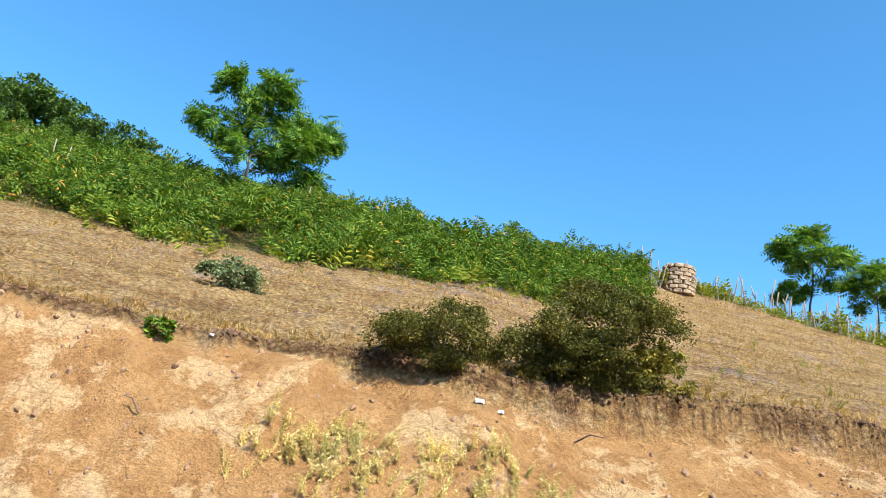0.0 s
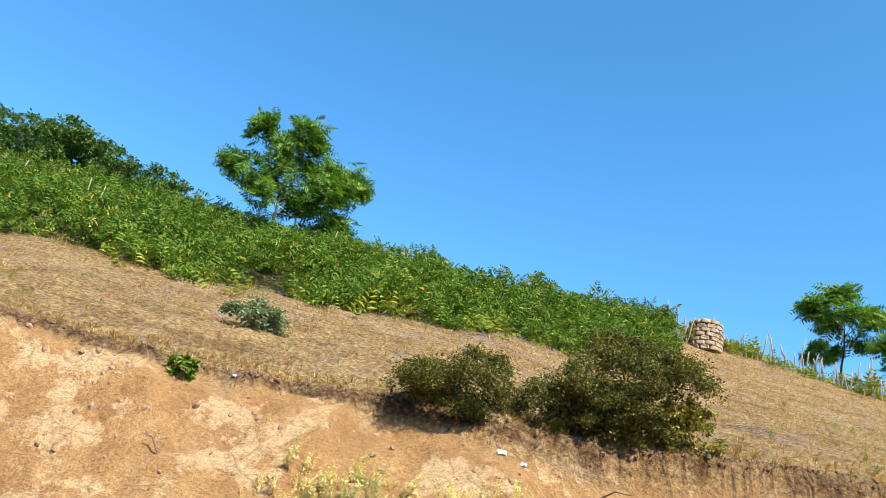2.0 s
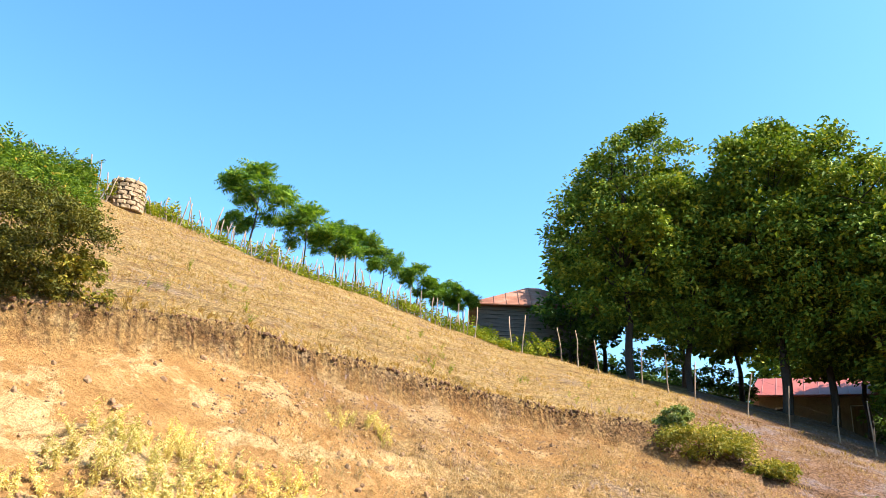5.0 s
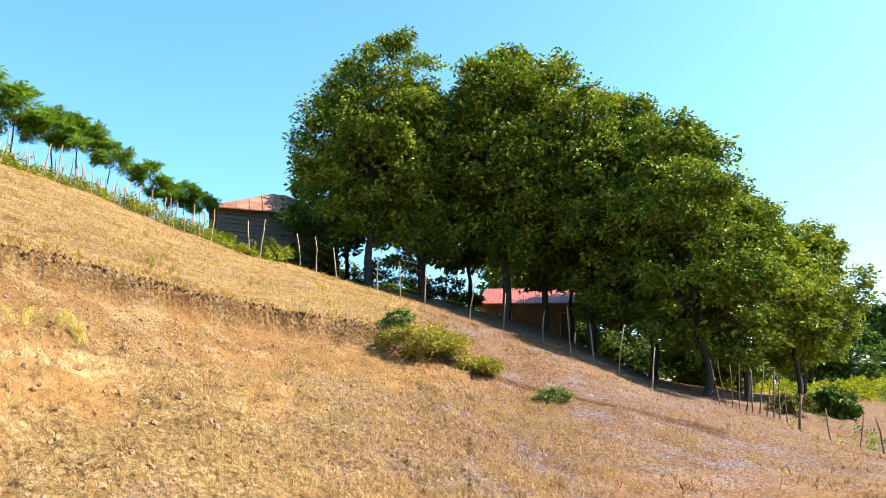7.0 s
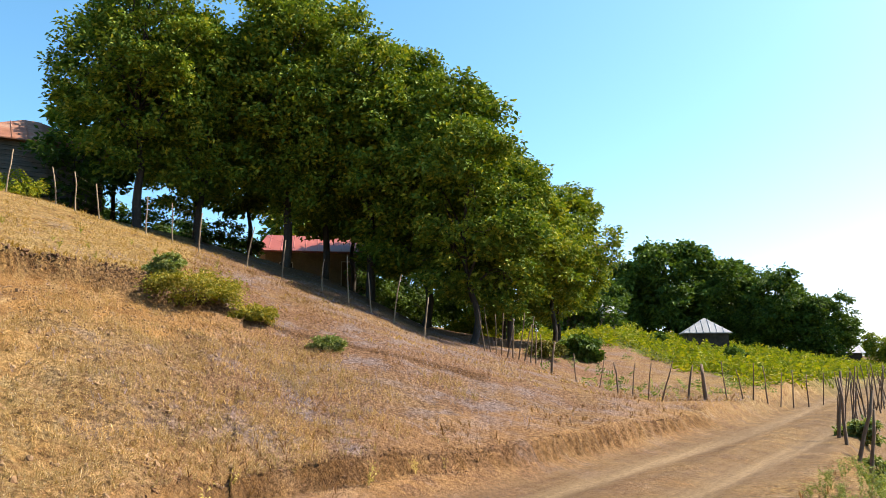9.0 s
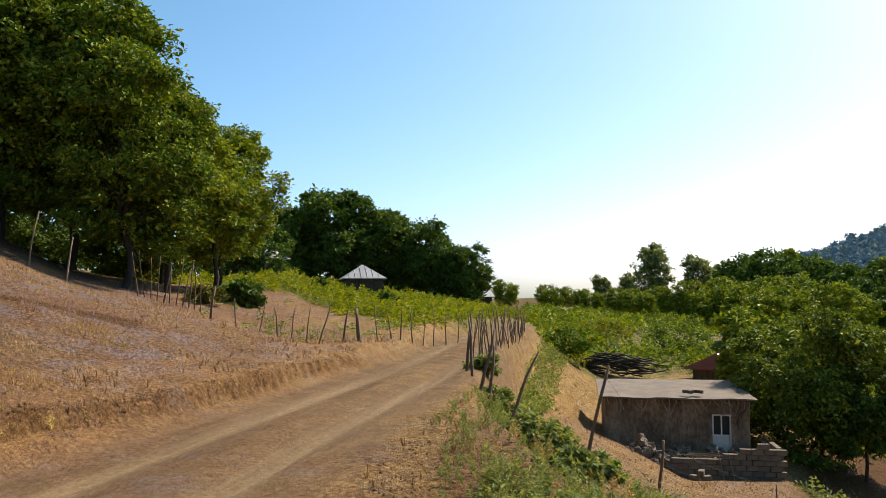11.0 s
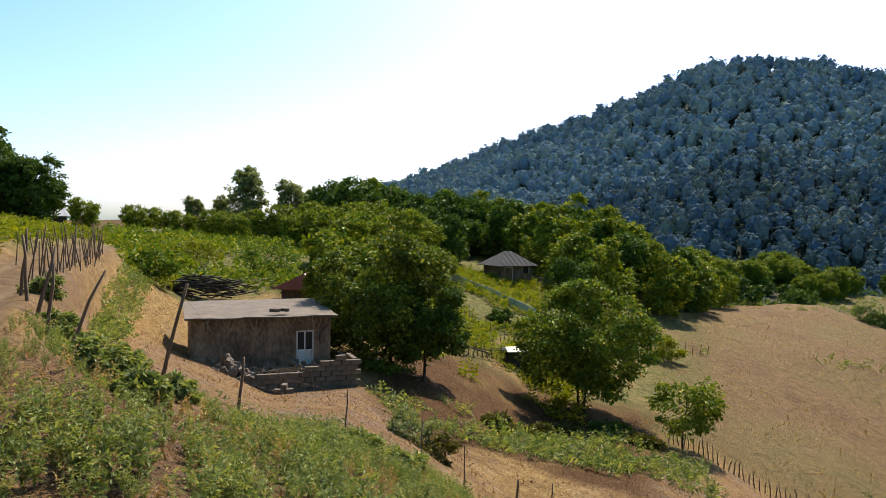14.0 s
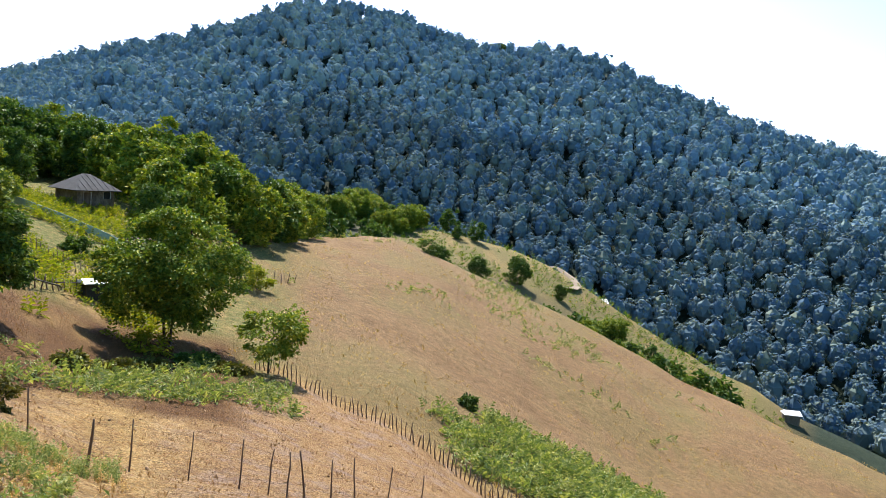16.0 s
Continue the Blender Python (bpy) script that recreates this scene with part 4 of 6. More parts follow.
# ---- lone tree and the row along the upper fence ----
feather = pinnate(5, 0.3, 0.38)
lone = make_tree("lone_tree", "lone slim tree with feathered leaves on the fern bank", RNG, 4.7, 5.0, 1.3, LEAF_TREE, clumps=150, leaves=12, leaf=0.45, clump_size=0.11, lean=(0.3, 0.0), template=feather, droop=0.0, girth=0.011,
                 lobes=((0.35, 0.1, 4.35, 0.9), (-0.95, -0.2, 4.2, 0.62), (-1.35, 0.1, 2.75, 0.8), (-0.1, 0.3, 3.3, 1.0), (2.05, 0.1, 3.1, 0.95), (1.3, -0.4, 2.6, 0.95), (1.8, 0.2, 1.6, 0.8), (-0.3, -0.2, 1.9, 0.75), (0.6, 0.3, 2.3, 0.8), (0.9, 0.6, 3.65, 0.85)))
stand(lone, -19.1, 25.6, 19.1, 1.0, 0.1)
row = make_tree("fence_row_tree", "small slim tree with feathered leaves behind the stick fence", RNG, 3.3, 2.3, 1.5, LEAF_TREE, clumps=46, leaves=13, leaf=0.34, clump_size=0.18, group="trees along the fence", template=feather, girth=0.009, droop=0.0,
                lobes=((0.0, 0.0, 3.0, 0.5), (-0.65, 0.1, 2.55, 0.48), (0.65, 0.0, 2.45, 0.5), (0.05, 0.55, 2.5, 0.45), (0.1, -0.55, 2.35, 0.45), (0.5, 0.4, 2.0, 0.34)))
stand(row, 25.0, 29.0, 0, 1.25)
for az, r, turn, size in ((29.0, 29.0, 60, 0.98), (31.4, 29.3, 130, 0.90), (33.0, 29.0, 200, 0.86), (35.2, 29.0, 280, 0.72), (38.0, 29.3, 15, 0.68), (40.4, 29.6, 100, 0.62), (41.6, 30.0, 170, 0.58), (23.6, 29.4, 222, 0.62), (39.3, 29.2, 300, 0.52)):
    another(row, az, r, turn, size)

# ---- wood on the hilltop ----
hill = make_tree("hilltop_tree", "dark scrubby tree on the hilltop and filling gaps behind the grove", RNG, 4.6, 4.4, 0.9, LEAF_DARK, clumps=62, leaves=34, leaf=0.33, clump_size=0.26, low=0.0, group="hilltop wood", twigs=0, boughs=8)
stand(hill, -39.6, 45, 0, 0.5)
another(hill, -33.5, 42, 40, 0.7, 0.3)
for k in range(34):
    az = -60 + 1.25 * k + RNG.uniform(-0.5, 0.5)
    another(hill, az, RNG.uniform(37, 46), RNG.uniform(0, 360), RNG.uniform(0.46, 0.60) * (1.0 if az < -26 else 0.72), 0.3)

# ---- thicket added to close the grove behind and block bright gaps ----
for k in range(22):
    az = 49 + 1.85 * k + RNG.uniform(-0.5, 0.5)
    another(hill, az, RNG.uniform(54, 60), RNG.uniform(0, 360), RNG.uniform(0.75, 1.0), 0.4)

# one tree added in place of the tree shade beside the plank house
another(hill, 49.9, 34.5, 50, 0.8, 0.3)
# low trees added to fill see-through gaps and darken the grove inside
for k in (0, 1, 2, 3, 4, 5, 10, 11, 12, 13, 14, 15):
    another(hill, 50 + 2.1 * k, 40 + 5 * ((k * 0.618) % 1), k * 77 % 360, 0.62, 0.3)

# ---- trees beyond the farm ----
f1 = make_tree("farm_tree", "large dark tree behind the farm huts", RNG, 10.5, 9.4, 1.2, LEAF_DARK, clumps=230, leaves=70, leaf=0.5, clump_size=0.2, low=-0.04, boughs=16, group="trees behind the huts")
stand(f1, 93.0, 84, 0, 1.0)
for az, r, turn, size in ((90.0, 88, 90, 0.82), (96.5, 86, 40, 0.9), (100.2, 84, 160, 0.78), (102.8, 82, 250, 0.60), (98.3, 95, 200, 0.8)):
    another(f1, az, r, turn, size)
p1 = make_tree("poplar", "tall pale grey-green poplar beyond the garden", RNG, 11.2, 4.6, 1.8, LEAF_GREY, clumps=150, leaves=55, leaf=0.42, clump_size=0.34, low=0.1, group="poplars", boughs=26, twigs=1)
stand(p1, 117.0, 120, 0, 1.0)
for az, r, turn, size in ((120.2, 122, 70, 0.85), (121.6, 126, 20, 0.75), (115.3, 128, 200, 0.65), (113.4, 125, 100, 0.6)):
    another(p1, az, r, turn, size)
o1 = make_tree("orchard_tree", "round green orchard tree", RNG, 5.5, 5.0, 0.8, LEAF_ORCHARD, clumps=110, leaves=60, leaf=0.34, clump_size=0.24, low=-0.02, group="orchard trees", twigs=1)
stand(o1, 109.5, 118, 0, 0.8)
for az, r, turn, size in ((111.2, 120, 50, 0.8), (106.2, 110, 90, 0.75), (104.3, 100, 10, 0.6), (112.6, 112, 60, 0.7), (114.8, 105, 20, 0.75), (117.2, 98, 200, 0.8), (119.6, 100, 140, 0.95), (116.0, 90, 33, 0.7), (122.4, 95, 77, 1.05), (124.2, 85, 187, 1.05), (121.0, 82, 250, 0.8),
                          (126.0, 78, 299, 1.1), (124.0, 70, 12, 0.95), (128.0, 72, 200, 1.1), (129.8, 84, 100, 1.0), (131.5, 74, 20, 0.55)):
    another(o1, az, r, turn, size)

# ---- the big trees below the road ----
dark_tree = make_tree("farmyard_tree", "wide dark olive-green tree beside the concrete hut", RNG, 6.4, 6.2, 1.3, LEAF_OLIVE, clumps=240, leaves=95, leaf=0.22, clump_size=0.19, low=-0.04, lean=(-0.3, 0.2), boughs=15)
stand(dark_tree, 127.6, 37.5, 0, 1.0)
another(o1, 124.6, 45, 40, 1.0)
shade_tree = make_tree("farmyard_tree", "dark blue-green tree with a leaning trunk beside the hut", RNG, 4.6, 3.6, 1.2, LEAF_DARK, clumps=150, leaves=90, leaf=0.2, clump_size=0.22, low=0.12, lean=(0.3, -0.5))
stand(shade_tree, 130.2, 35.5)
pair = make_tree("walnut_tree", "two-stemmed walnut tree standing on the slope", RNG, 7.0, 7.0, 1.2, LEAF_WALNUT, clumps=270, leaves=95, leaf=0.22, clump_size=0.18, low=0.1, boles=2, boughs=16)
stand(pair, 142.3, 45, 0, 1.06)
young = make_tree("young_tree", "young pale tree at the end of the picket fence", RNG, 3.6, 3.4, 1.1, LEAF_ORCHARD, clumps=50, leaves=60, leaf=0.22, clump_size=0.32, low=0.28)
stand(young, 149.4, 40.5)

# ---- wood round the middle house ----
m1 = make_tree("woodland_tree", "full green woodland tree above the field", RNG, 9.0, 7.4, 1.2, LEAF_ORCHARD, clumps=130, leaves=36, leaf=0.56, clump_size=0.22, low=-0.02, group="woodland above the field", boughs=14, twigs=0)
m2 = make_tree("woodland_tree", "deep green woodland tree above the field", RNG, 8.5, 7.0, 1.2, LEAF_DARK, clumps=130, leaves=36, leaf=0.56, clump_size=0.22, low=-0.02, group="woodland above the field", boughs=14, twigs=0)
stand(m1, 141.8, 84, 0, 0.85)
stand(m2, 145.5, 92, 40, 0.85)
for k in range(34):
    az = 123 + 29 * ((k * 0.618) % 1)
    r = RNG.uniform(100, 150) if az < 139 else RNG.uniform(96, 140)
    another(m1 if k % 2 else m2, az, r, RNG.uniform(0, 360), RNG.uniform(0.85, 1.2) * (1.0 if az < 146 else 0.8), 0.4)
for az, r, size in ((132.0, 92, 0.7), (130.2, 96, 0.75), (140.2, 92, 0.95), (143.5, 80, 0.8), (147.8, 88, 0.85), (148.8, 96, 0.85), (145.0, 104, 0.95), (138.5, 100, 0.95), (150.2, 106, 0.8), (151.6, 118, 0.75), (141.0, 76, 0.6)):
    another(m2 if int(az * 10) % 3 == 0 else m1, az, r, az * 57 % 360, size, 0.3)

# ---- scattered trees in the hollow and on the spur ----
lite = make_tree("distant_tree", "distant dark tree behind the mown field", RNG, 8.0, 6.2, 1.4, LEAF_DARK, clumps=30, leaves=28, leaf=1.0, clump_size=0.34, low=0.0, group="trees in the hollow", twigs=0, boughs=8)
stand(lite, 153.5, 150, 0, 0.8)
for k in range(74):
    az, r = RNG.uniform(145, 196), RNG.uniform(138, 285)
    if az > 158 and (205 < r < 290 or r < 170):
        continue
    another(lite, az, r, RNG.uniform(0, 360), RNG.uniform(0.55, 1.0), 0.4)
for k in range(11):
    az = RNG.uniform(152, 166)
    another(lite, az, float(spin(LINES[9], np.array([az]), 1)[0]) - RNG.uniform(0, 26), RNG.uniform(0, 360), RNG.uniform(0.7, 1.15), 0.4)
for k in range(26):
    az = 149.5 + 11.0 * ((k * 0.618) % 1)
    another(o1, az, float(spin(LINES[9], np.array([az]), 1)[0]) - RNG.uniform(0, 34), RNG.uniform(0, 360), RNG.uniform(1.1, 1.9), 0.4)
for k in range(14):
    az = (173 if k < 9 else 179.5) + 7.5 * ((k * 0.618) % 1)
    another(o1 if k % 3 else lite, az, float(spin(LINES[7], np.array([az]), 1)[0]) + 40 + RNG.uniform(0, 60), RNG.uniform(0, 360), RNG.uniform(1.0, 1.7), 0.4)
for k in range(30):
    another(lite, 104 + 46 * ((k * 0.618) % 1), RNG.uniform(150, 230), RNG.uniform(0, 360), RNG.uniform(0.6, 0.9), 0.4)

# ---- ferns, grass and weeds ----
PRNG = np.random.default_rng(5)


def fern_bank(name, label, places, size, lift, material, rng):
    n = len(places)
    rot = turned(rng.uniform(0, 2 * np.pi, n), rng.normal(-0.25, 0.45, n), rng.normal(0, 0.75, n))
    mound = np.clip(0.45 + 4.2 * fbm(places[:, 0], places[:, 1], 0.95, 3, 61), 0.0, 1.4)
    at = places + np.c_[np.zeros((n, 2)), lift[0] + (lift[1] - lift[0]) * mound * rng.uniform(0.4, 1.0, n)]
    v, f = strewn(frond(4), at, rot, rng.uniform(size[0], size[1], n))
    return thing(name, label, "ferns", kind="stuff", data=mesh_np(name, v, f, material))


def in_band(lo, hi, ragged=0.35, seed=41):
    return lambda x, y, az, r, band: (band + ragged * fbm(x, y, 0.6, 3, seed) > lo) & (band < hi)


fern_bank("bracken_bank", "thick green bracken covering the upper bank", sow(PRNG, 34000, -46, 13.2, 13, 30, in_band(5.02, 6.75)), (0.24, 0.42), (0.08, 0.92), LEAF_FERN, PRNG)
fern_bank("yellowing_bracken", "yellowing bracken edge below the bank", sow(PRNG, 1900, -45, 13.5, 12, 24, lambda x, y, a, r, b: (b > 4.9) & (b < 5.12) & (fbm(x, y, 0.7, 3, 2) > -0.03)), (0.25, 0.5), (0.0, 0.2), LEAF_YELLOW, PRNG)
fern_bank("hedge_bracken", "green bracken growing along the stick fence", sow(PRNG, 4200, 13, 48, 24, 31, in_band(5.94, 6.3, 0.08)), (0.25, 0.5), (0.0, 0.42), LEAF_YELLOW, PRNG)
fern_bank("sunlit_fern_field", "yellow-green ferns covering the field behind the post fence", sow(PRNG, 13000, 80, 112, 23, 80, lambda x, y, a, r, b: ((a > 86) | (r > 42)) & (b + 0.4 * fbm(x, y, 0.5, 3, 4) > 6.12 + 0.07 * np.clip(98 - a, 0, 12)) & (b < 7.3)), (0.45, 0.85), (0.0, 0.3), LEAF_YELLOW, PRNG)
fern_bank("fence_weeds", "low grey-green weeds behind the post fence", sow(PRNG, 900, 83, 101, 22, 40, lambda x, y, a, r, b: (b > 5.9) & (b < 7.1) & (fbm(x, y, 0.4, 3, 14) > 0.02)), (0.2, 0.45), (0.0, 0.15), LEAF_WEED, PRNG)
fern_bank("roadside_fern", "silvery green ferns beside the roadside fence", sow(PRNG, 2600, 103.8, 111, 17, 44, lambda x, y, a, r, b: (fbm(x, y, 0.25, 3, 6) > -0.02) & (a > 103.2 + 0.05 * (r - 17)) & (a < 108 + 0.1 * (r - 17))), (0.3, 0.55), (0.0, 0.3), LEAF_WEED, PRNG)
fern_bank("farmyard_greenery", "rough green growth round the farmyard", sow(PRNG, 5000, 108, 131, 42, 110, lambda x, y, a, r, b: (fbm(x, y, 0.12, 3, 8) > -0.06) & ~((a > 110.5) & (a < 123.5) & (r < 50))), (0.8, 1.6), (0.0, 0.5), LEAF_ORCHARD, PRNG)
fern_bank("garden_crop", "rows of low green garden vines", sow(PRNG, 8000, 129, 142, 42, 84, lambda x, y, a, r, b: (np.sin((x * 0.77 - y * 0.64) * 3.2) > -0.3) & (fbm(x, y, 0.2, 3, 12) > -0.12)), (0.5, 1.0), (0.0, 0.35), LEAF_YELLOW, PRNG)
fern_bank("squash_strip", "grey-green strip of squash plants along the slope", sow(PRNG, 2600, 127, 152, 25, 42, lambda x, y, a, r, b: (fbm(x, y, 0.45, 3, 66) > -0.03) & (b > 4.05 + 0.1 * fbm(x, y, 0.3, 3, 5)) & (b < 4.75 + 0.8 * fbm(x, y, 0.3, 3, 5))), (0.4, 0.75), (0.0, 0.25), LEAF_WEED, PRNG)
fern_bank("field_bracken", "grey-green bracken patch on the mown field", sow(PRNG, 3600, 159, 180, 34, 50, lambda x, y, a, r, b: fbm(x, y, 0.09, 3, 18) + 0.012 * (a - 166) - 0.012 * abs(r - 42) > -0.06), (0.5, 1.0), (0.0, 0.35), LEAF_WEED, PRNG)
fern_bank("field_edge_bracken", "bracken clumps scattered over the mown field", sow(PRNG, 2200, 150, 186, 70, 128, lambda x, y, a, r, b: (fbm(x, y, 0.07, 4, 31) > 0.10) | ((a < 159) & (b > 7.75) & (b < 8.0))), (0.6, 1.1), (0.0, 0.3), LEAF_WEED, PRNG)

fern_bank("spur_bracken", "green bracken patches on the wooded spur", sow(PRNG, 5200, 151, 188, 190, 300, lambda x, y, a, r, b: (b > 9.15) & (b < 10.45) & (fbm(x, y, 0.05, 4, 91) > -0.03)), (1.0, 2.0), (0.0, 0.8), LEAF_FERN, PRNG)
patch_of("straw_grass", "short dry straw grass on the hillside", "grass", tuft(4, PRNG, 1.6), sow(PRNG, 30000, -48, 98, 8.5, 28, lambda x, y, a, r, b: (b > 4.0) & (b < 6.1) & (fbm(x, y, 1.3, 3, 51) > np.where((a > 60) & (a < 180), 0.09, -0.12))), (0.045, 0.125), DRY_STALK, PRNG)
patch_of("straw_weeds", "straw-yellow stalky weeds on the lower bank", "weeds", weed(PRNG, 5, 6), sow(PRNG, 13000, 24, 88, 6, 17, lambda x, y, a, r, b: (b > 1.9) & (b < 2.9) & (1.3 * fbm(x, y, 0.9, 4, 62) + 0.004 * (a - 40) - 0.03 * np.clip(a - 62, 0, 30) > -0.02)), (0.07, 0.2), STRAW_PALE, PRNG)
patch_of("dry_bank_grass", "dry yellow grass on the lower bank", "grass", tuft(5, PRNG, 1.3), sow(PRNG, 24000, 22, 98, 5.5, 18, lambda x, y, a, r, b: (b > 2.0) & (b < np.where(a < 62, 2.8, 4.1)) & (fbm(x, y, 0.8, 3, 52) + 0.012 * np.minimum(a - 45, 15) - 0.035 * np.clip(a - 60, 0, 15) > -0.09)), (0.03, 0.08), STRAW_PALE, PRNG)
patch_of("turf_fringe", "dry grass fringe hanging on the turf edge", "grass", tuft(6, PRNG, 1.6), sow(PRNG, 26000, -48, 60, 8.2, 17, lambda x, y, a, r, b: (b > 3.9) & (b < 4.1)), (0.04, 0.11), DRY_STALK, PRNG)
patch_of("slope_grass", "dry straw grass on the slope below the road", "grass", tuft(5, PRNG, 0.9), sow(PRNG, 10000, 104, 172, 6, 46, lambda x, y, a, r, b: fbm(x, y, 0.9, 3, 53) > -0.08), (0.05, 0.14), DRY_BROWN, PRNG)
patch_of("field_stubble", "dry stubble tufts over the mown field", "grass", tuft(6, PRNG, 1.2), sow(PRNG, 7000, 146, 200, 30, 125, lambda x, y, a, r, b: (b > 5.0) & (b < 8.1) & (fbm(x, y, 0.3, 3, 71) > -0.02)), (0.10, 0.28), DRY_STALK, PRNG)
patch_of("verge_grass", "thin dry grass along the track", "grass", tuft(6, PRNG, 0.9), sow(PRNG, 3500, 60, 112, 4.0, 24, lambda x, y, a, r, b: (np.abs(road_offset(x, y)[1]) < 3.4) & (fbm(x, y, 0.9, 3, 54) > 0.02)), (0.05, 0.13), DRY_BROWN, PRNG)
patch_of("dry_weeds", "straw-coloured stalky weeds at the foot of the bank", "weeds", weed(PRNG, 9, 9), sow(PRNG, 6500, -44, 42, 5.0, 11.5, lambda x, y, a, r, b: (b > 2.25) & (b < 2.9) & (fbm(x, y, 0.75, 3, 55) - 0.75 * np.clip(b - 2.66, 0, 1) - 0.012 * np.clip(np.where(a < 180, a, 0) - 14, 0, 40) > 0.03)), (0.15, 0.32), DRY_WEED, PRNG)
patch_of("slope_mat", "matted brown grass on the slope above the track", "grass", tuft(5, PRNG, 1.5), sow(PRNG, 26000, 57, 99, 6, 24, lambda x, y, a, r, b: (b > 1.9) & (b < 6.1) & (fbm(x, y, 2.4, 3, 63) > np.where(a > 68, 0.17, -0.02))), (0.03, 0.09), DRY_BROWN, PRNG)
patch_of("lilac_weeds", "low grey-lilac flowering weeds in the dry grass", "weeds", weed(PRNG, 6, 6), sow(PRNG, 11000, -45, 98, 7.0, 26, lambda x, y, a, r, b: (b > 2.2) & (b < 6.4) & (fbm(x, y, 0.5, 3, 56) > np.where((a > 60) & (a < 180), -0.04, 0.10))), (0.05, 0.12), LEAF_LILAC, PRNG)
patch_of("green_seedlings", "small green weeds dotted over the dry slope", "weeds", weed(PRNG, 8, 8), sow(PRNG, 420, -45, 60, 9.0, 22, lambda x, y, a, r, b: (b > 4.05) & (b < 5.2) & (fbm(x, y, 0.6, 3, 57) > 0.05)), (0.14, 0.3), LEAF_YELLOW, PRNG)
patch_of("roadside_weeds", "rank green and straw weeds on the verge below the track", "weeds", weed(PRNG, 10, 12), sow(PRNG, 1400, 104, 139, 5.0, 15.5, lambda x, y, a, r, b: (np.abs(road_offset(x, y)[1]) > 1.9) & (fbm(x, y, 0.35, 3, 58) > 0.0) & (b < 3.1)), (0.2, 0.48), LEAF_WEED, PRNG)
patch_of("seeding_weeds", "pale dried seed heads among the verge weeds", "weeds", weed(PRNG, 7, 9), sow(PRNG, 420, 105, 142, 4.8, 15.0, lambda x, y, a, r, b: (np.abs(road_offset(x, y)[1]) > 1.9) & (fbm(x, y, 0.45, 3, 77) > 0.0) & (b < 3.1)), (0.16, 0.36), STRAW_PALE, PRNG)
patch_of("verge_weeds", "grey-green weeds beside the track", "weeds", weed(PRNG, 9, 8), sow(PRNG, 700, 101, 130, 4.6, 13, lambda x, y, a, r, b: (road_offset(x, y)[1] < -1.5) & (fbm(x, y, 0.4, 3, 59) > -0.04)), (0.12, 0.28), LEAF_WEED, PRNG)
patch_of("foot_weeds", "pale dry weeds along the foot of the roadside cut", "weeds", weed(PRNG, 8, 7), sow(PRNG, 300, 55, 98, 5.4, 16, lambda x, y, a, r, b: (b > 0.9) & (b < 2.0) & (fbm(x, y, 0.5, 3, 60) > 0.0)), (0.15, 0.32), DRY_WEED, PRNG)


def core(rng):
    bm = bmesh.new()
    bmesh.ops.create_icosphere(bm, subdivisions=1, radius=0.47, matrix=Matrix.Translation((0, 0, 0.6)))
    v = np.array([p.co[:] for p in bm.verts]) + rng.normal(0, 0.04, (len(bm.verts), 3))
    f = np.array([[p.index for p in q.verts] for q in bm.faces])
    bm.free()
    return v, f


# ---- bushes ----
def bush(name, label, az, r, tall, wide, material, leaf=0.085, clumps=60, leaves=130, turn=0, sink=0.1, size=0.34):
    b = make_tree(name, label, PRNG, tall, wide, 0.12 * tall, material, clumps=clumps, leaves=leaves, leaf=leaf, clump_size=size, low=-0.08, boles=3, category="bush")
    return stand(b, az, r, turn, 1.0, sink)


bush("thorn_bush", "dense olive-green thorn bush hanging over the turf edge", 8.6, 9.95, 1.42, 1.6, LEAF_BUSH, leaf=0.042, clumps=110, leaves=210, size=0.25)
bush("thorn_bush", "spreading olive-green thorn bush on the turf edge", 4.6, 9.6, 0.95, 1.25, LEAF_BUSH, leaf=0.042, clumps=76, leaves=210, size=0.28)
bush("thorn_bush", "low olive-green thorn bush on the turf edge", -3.9, 9.75, 0.72, 1.5, LEAF_BUSH, leaf=0.042, clumps=84, leaves=210, sink=0.15, size=0.28)
bush("yellow_bush", "yellowing bush beside the thorn bush", 11.9, 10.0, 0.8, 0.8, LEAF_LIME, leaf=0.06, clumps=35, leaves=80)
bush("grey_shrub", "small grey-green shrub on the dry slope", -18.9, 12.5, 0.42, 0.9, LEAF_GREY, leaf=0.07, clumps=30, leaves=70)
bush("green_clump", "small bright green plant on the scarp", -22.8, 10.2, 0.36, 0.3, LEAF_FERN, leaf=0.08, clumps=14, leaves=40)
bush("yellow_bush", "sprawling yellow-green bush on the eroded edge", 58.7, 16.3, 0.55, 1.7, LEAF_LIME, leaf=0.07, clumps=70, leaves=90)
bush("green_bush", "leafy green bush on the eroded edge", 56.4, 16.6, 0.6, 0.7, LEAF_WEED, leaf=0.075, clumps=36, leaves=90)
bush("yellow_bush", "small yellow-green bush on the eroded edge", 62.6, 16.2, 0.42, 0.9, LEAF_LIME, leaf=0.07, clumps=36, leaves=90)
bush("green_bush", "small green bush on the dry slope", 68.0, 15.2, 0.36, 0.6, LEAF_WEED, leaf=0.07, clumps=30, leaves=80)
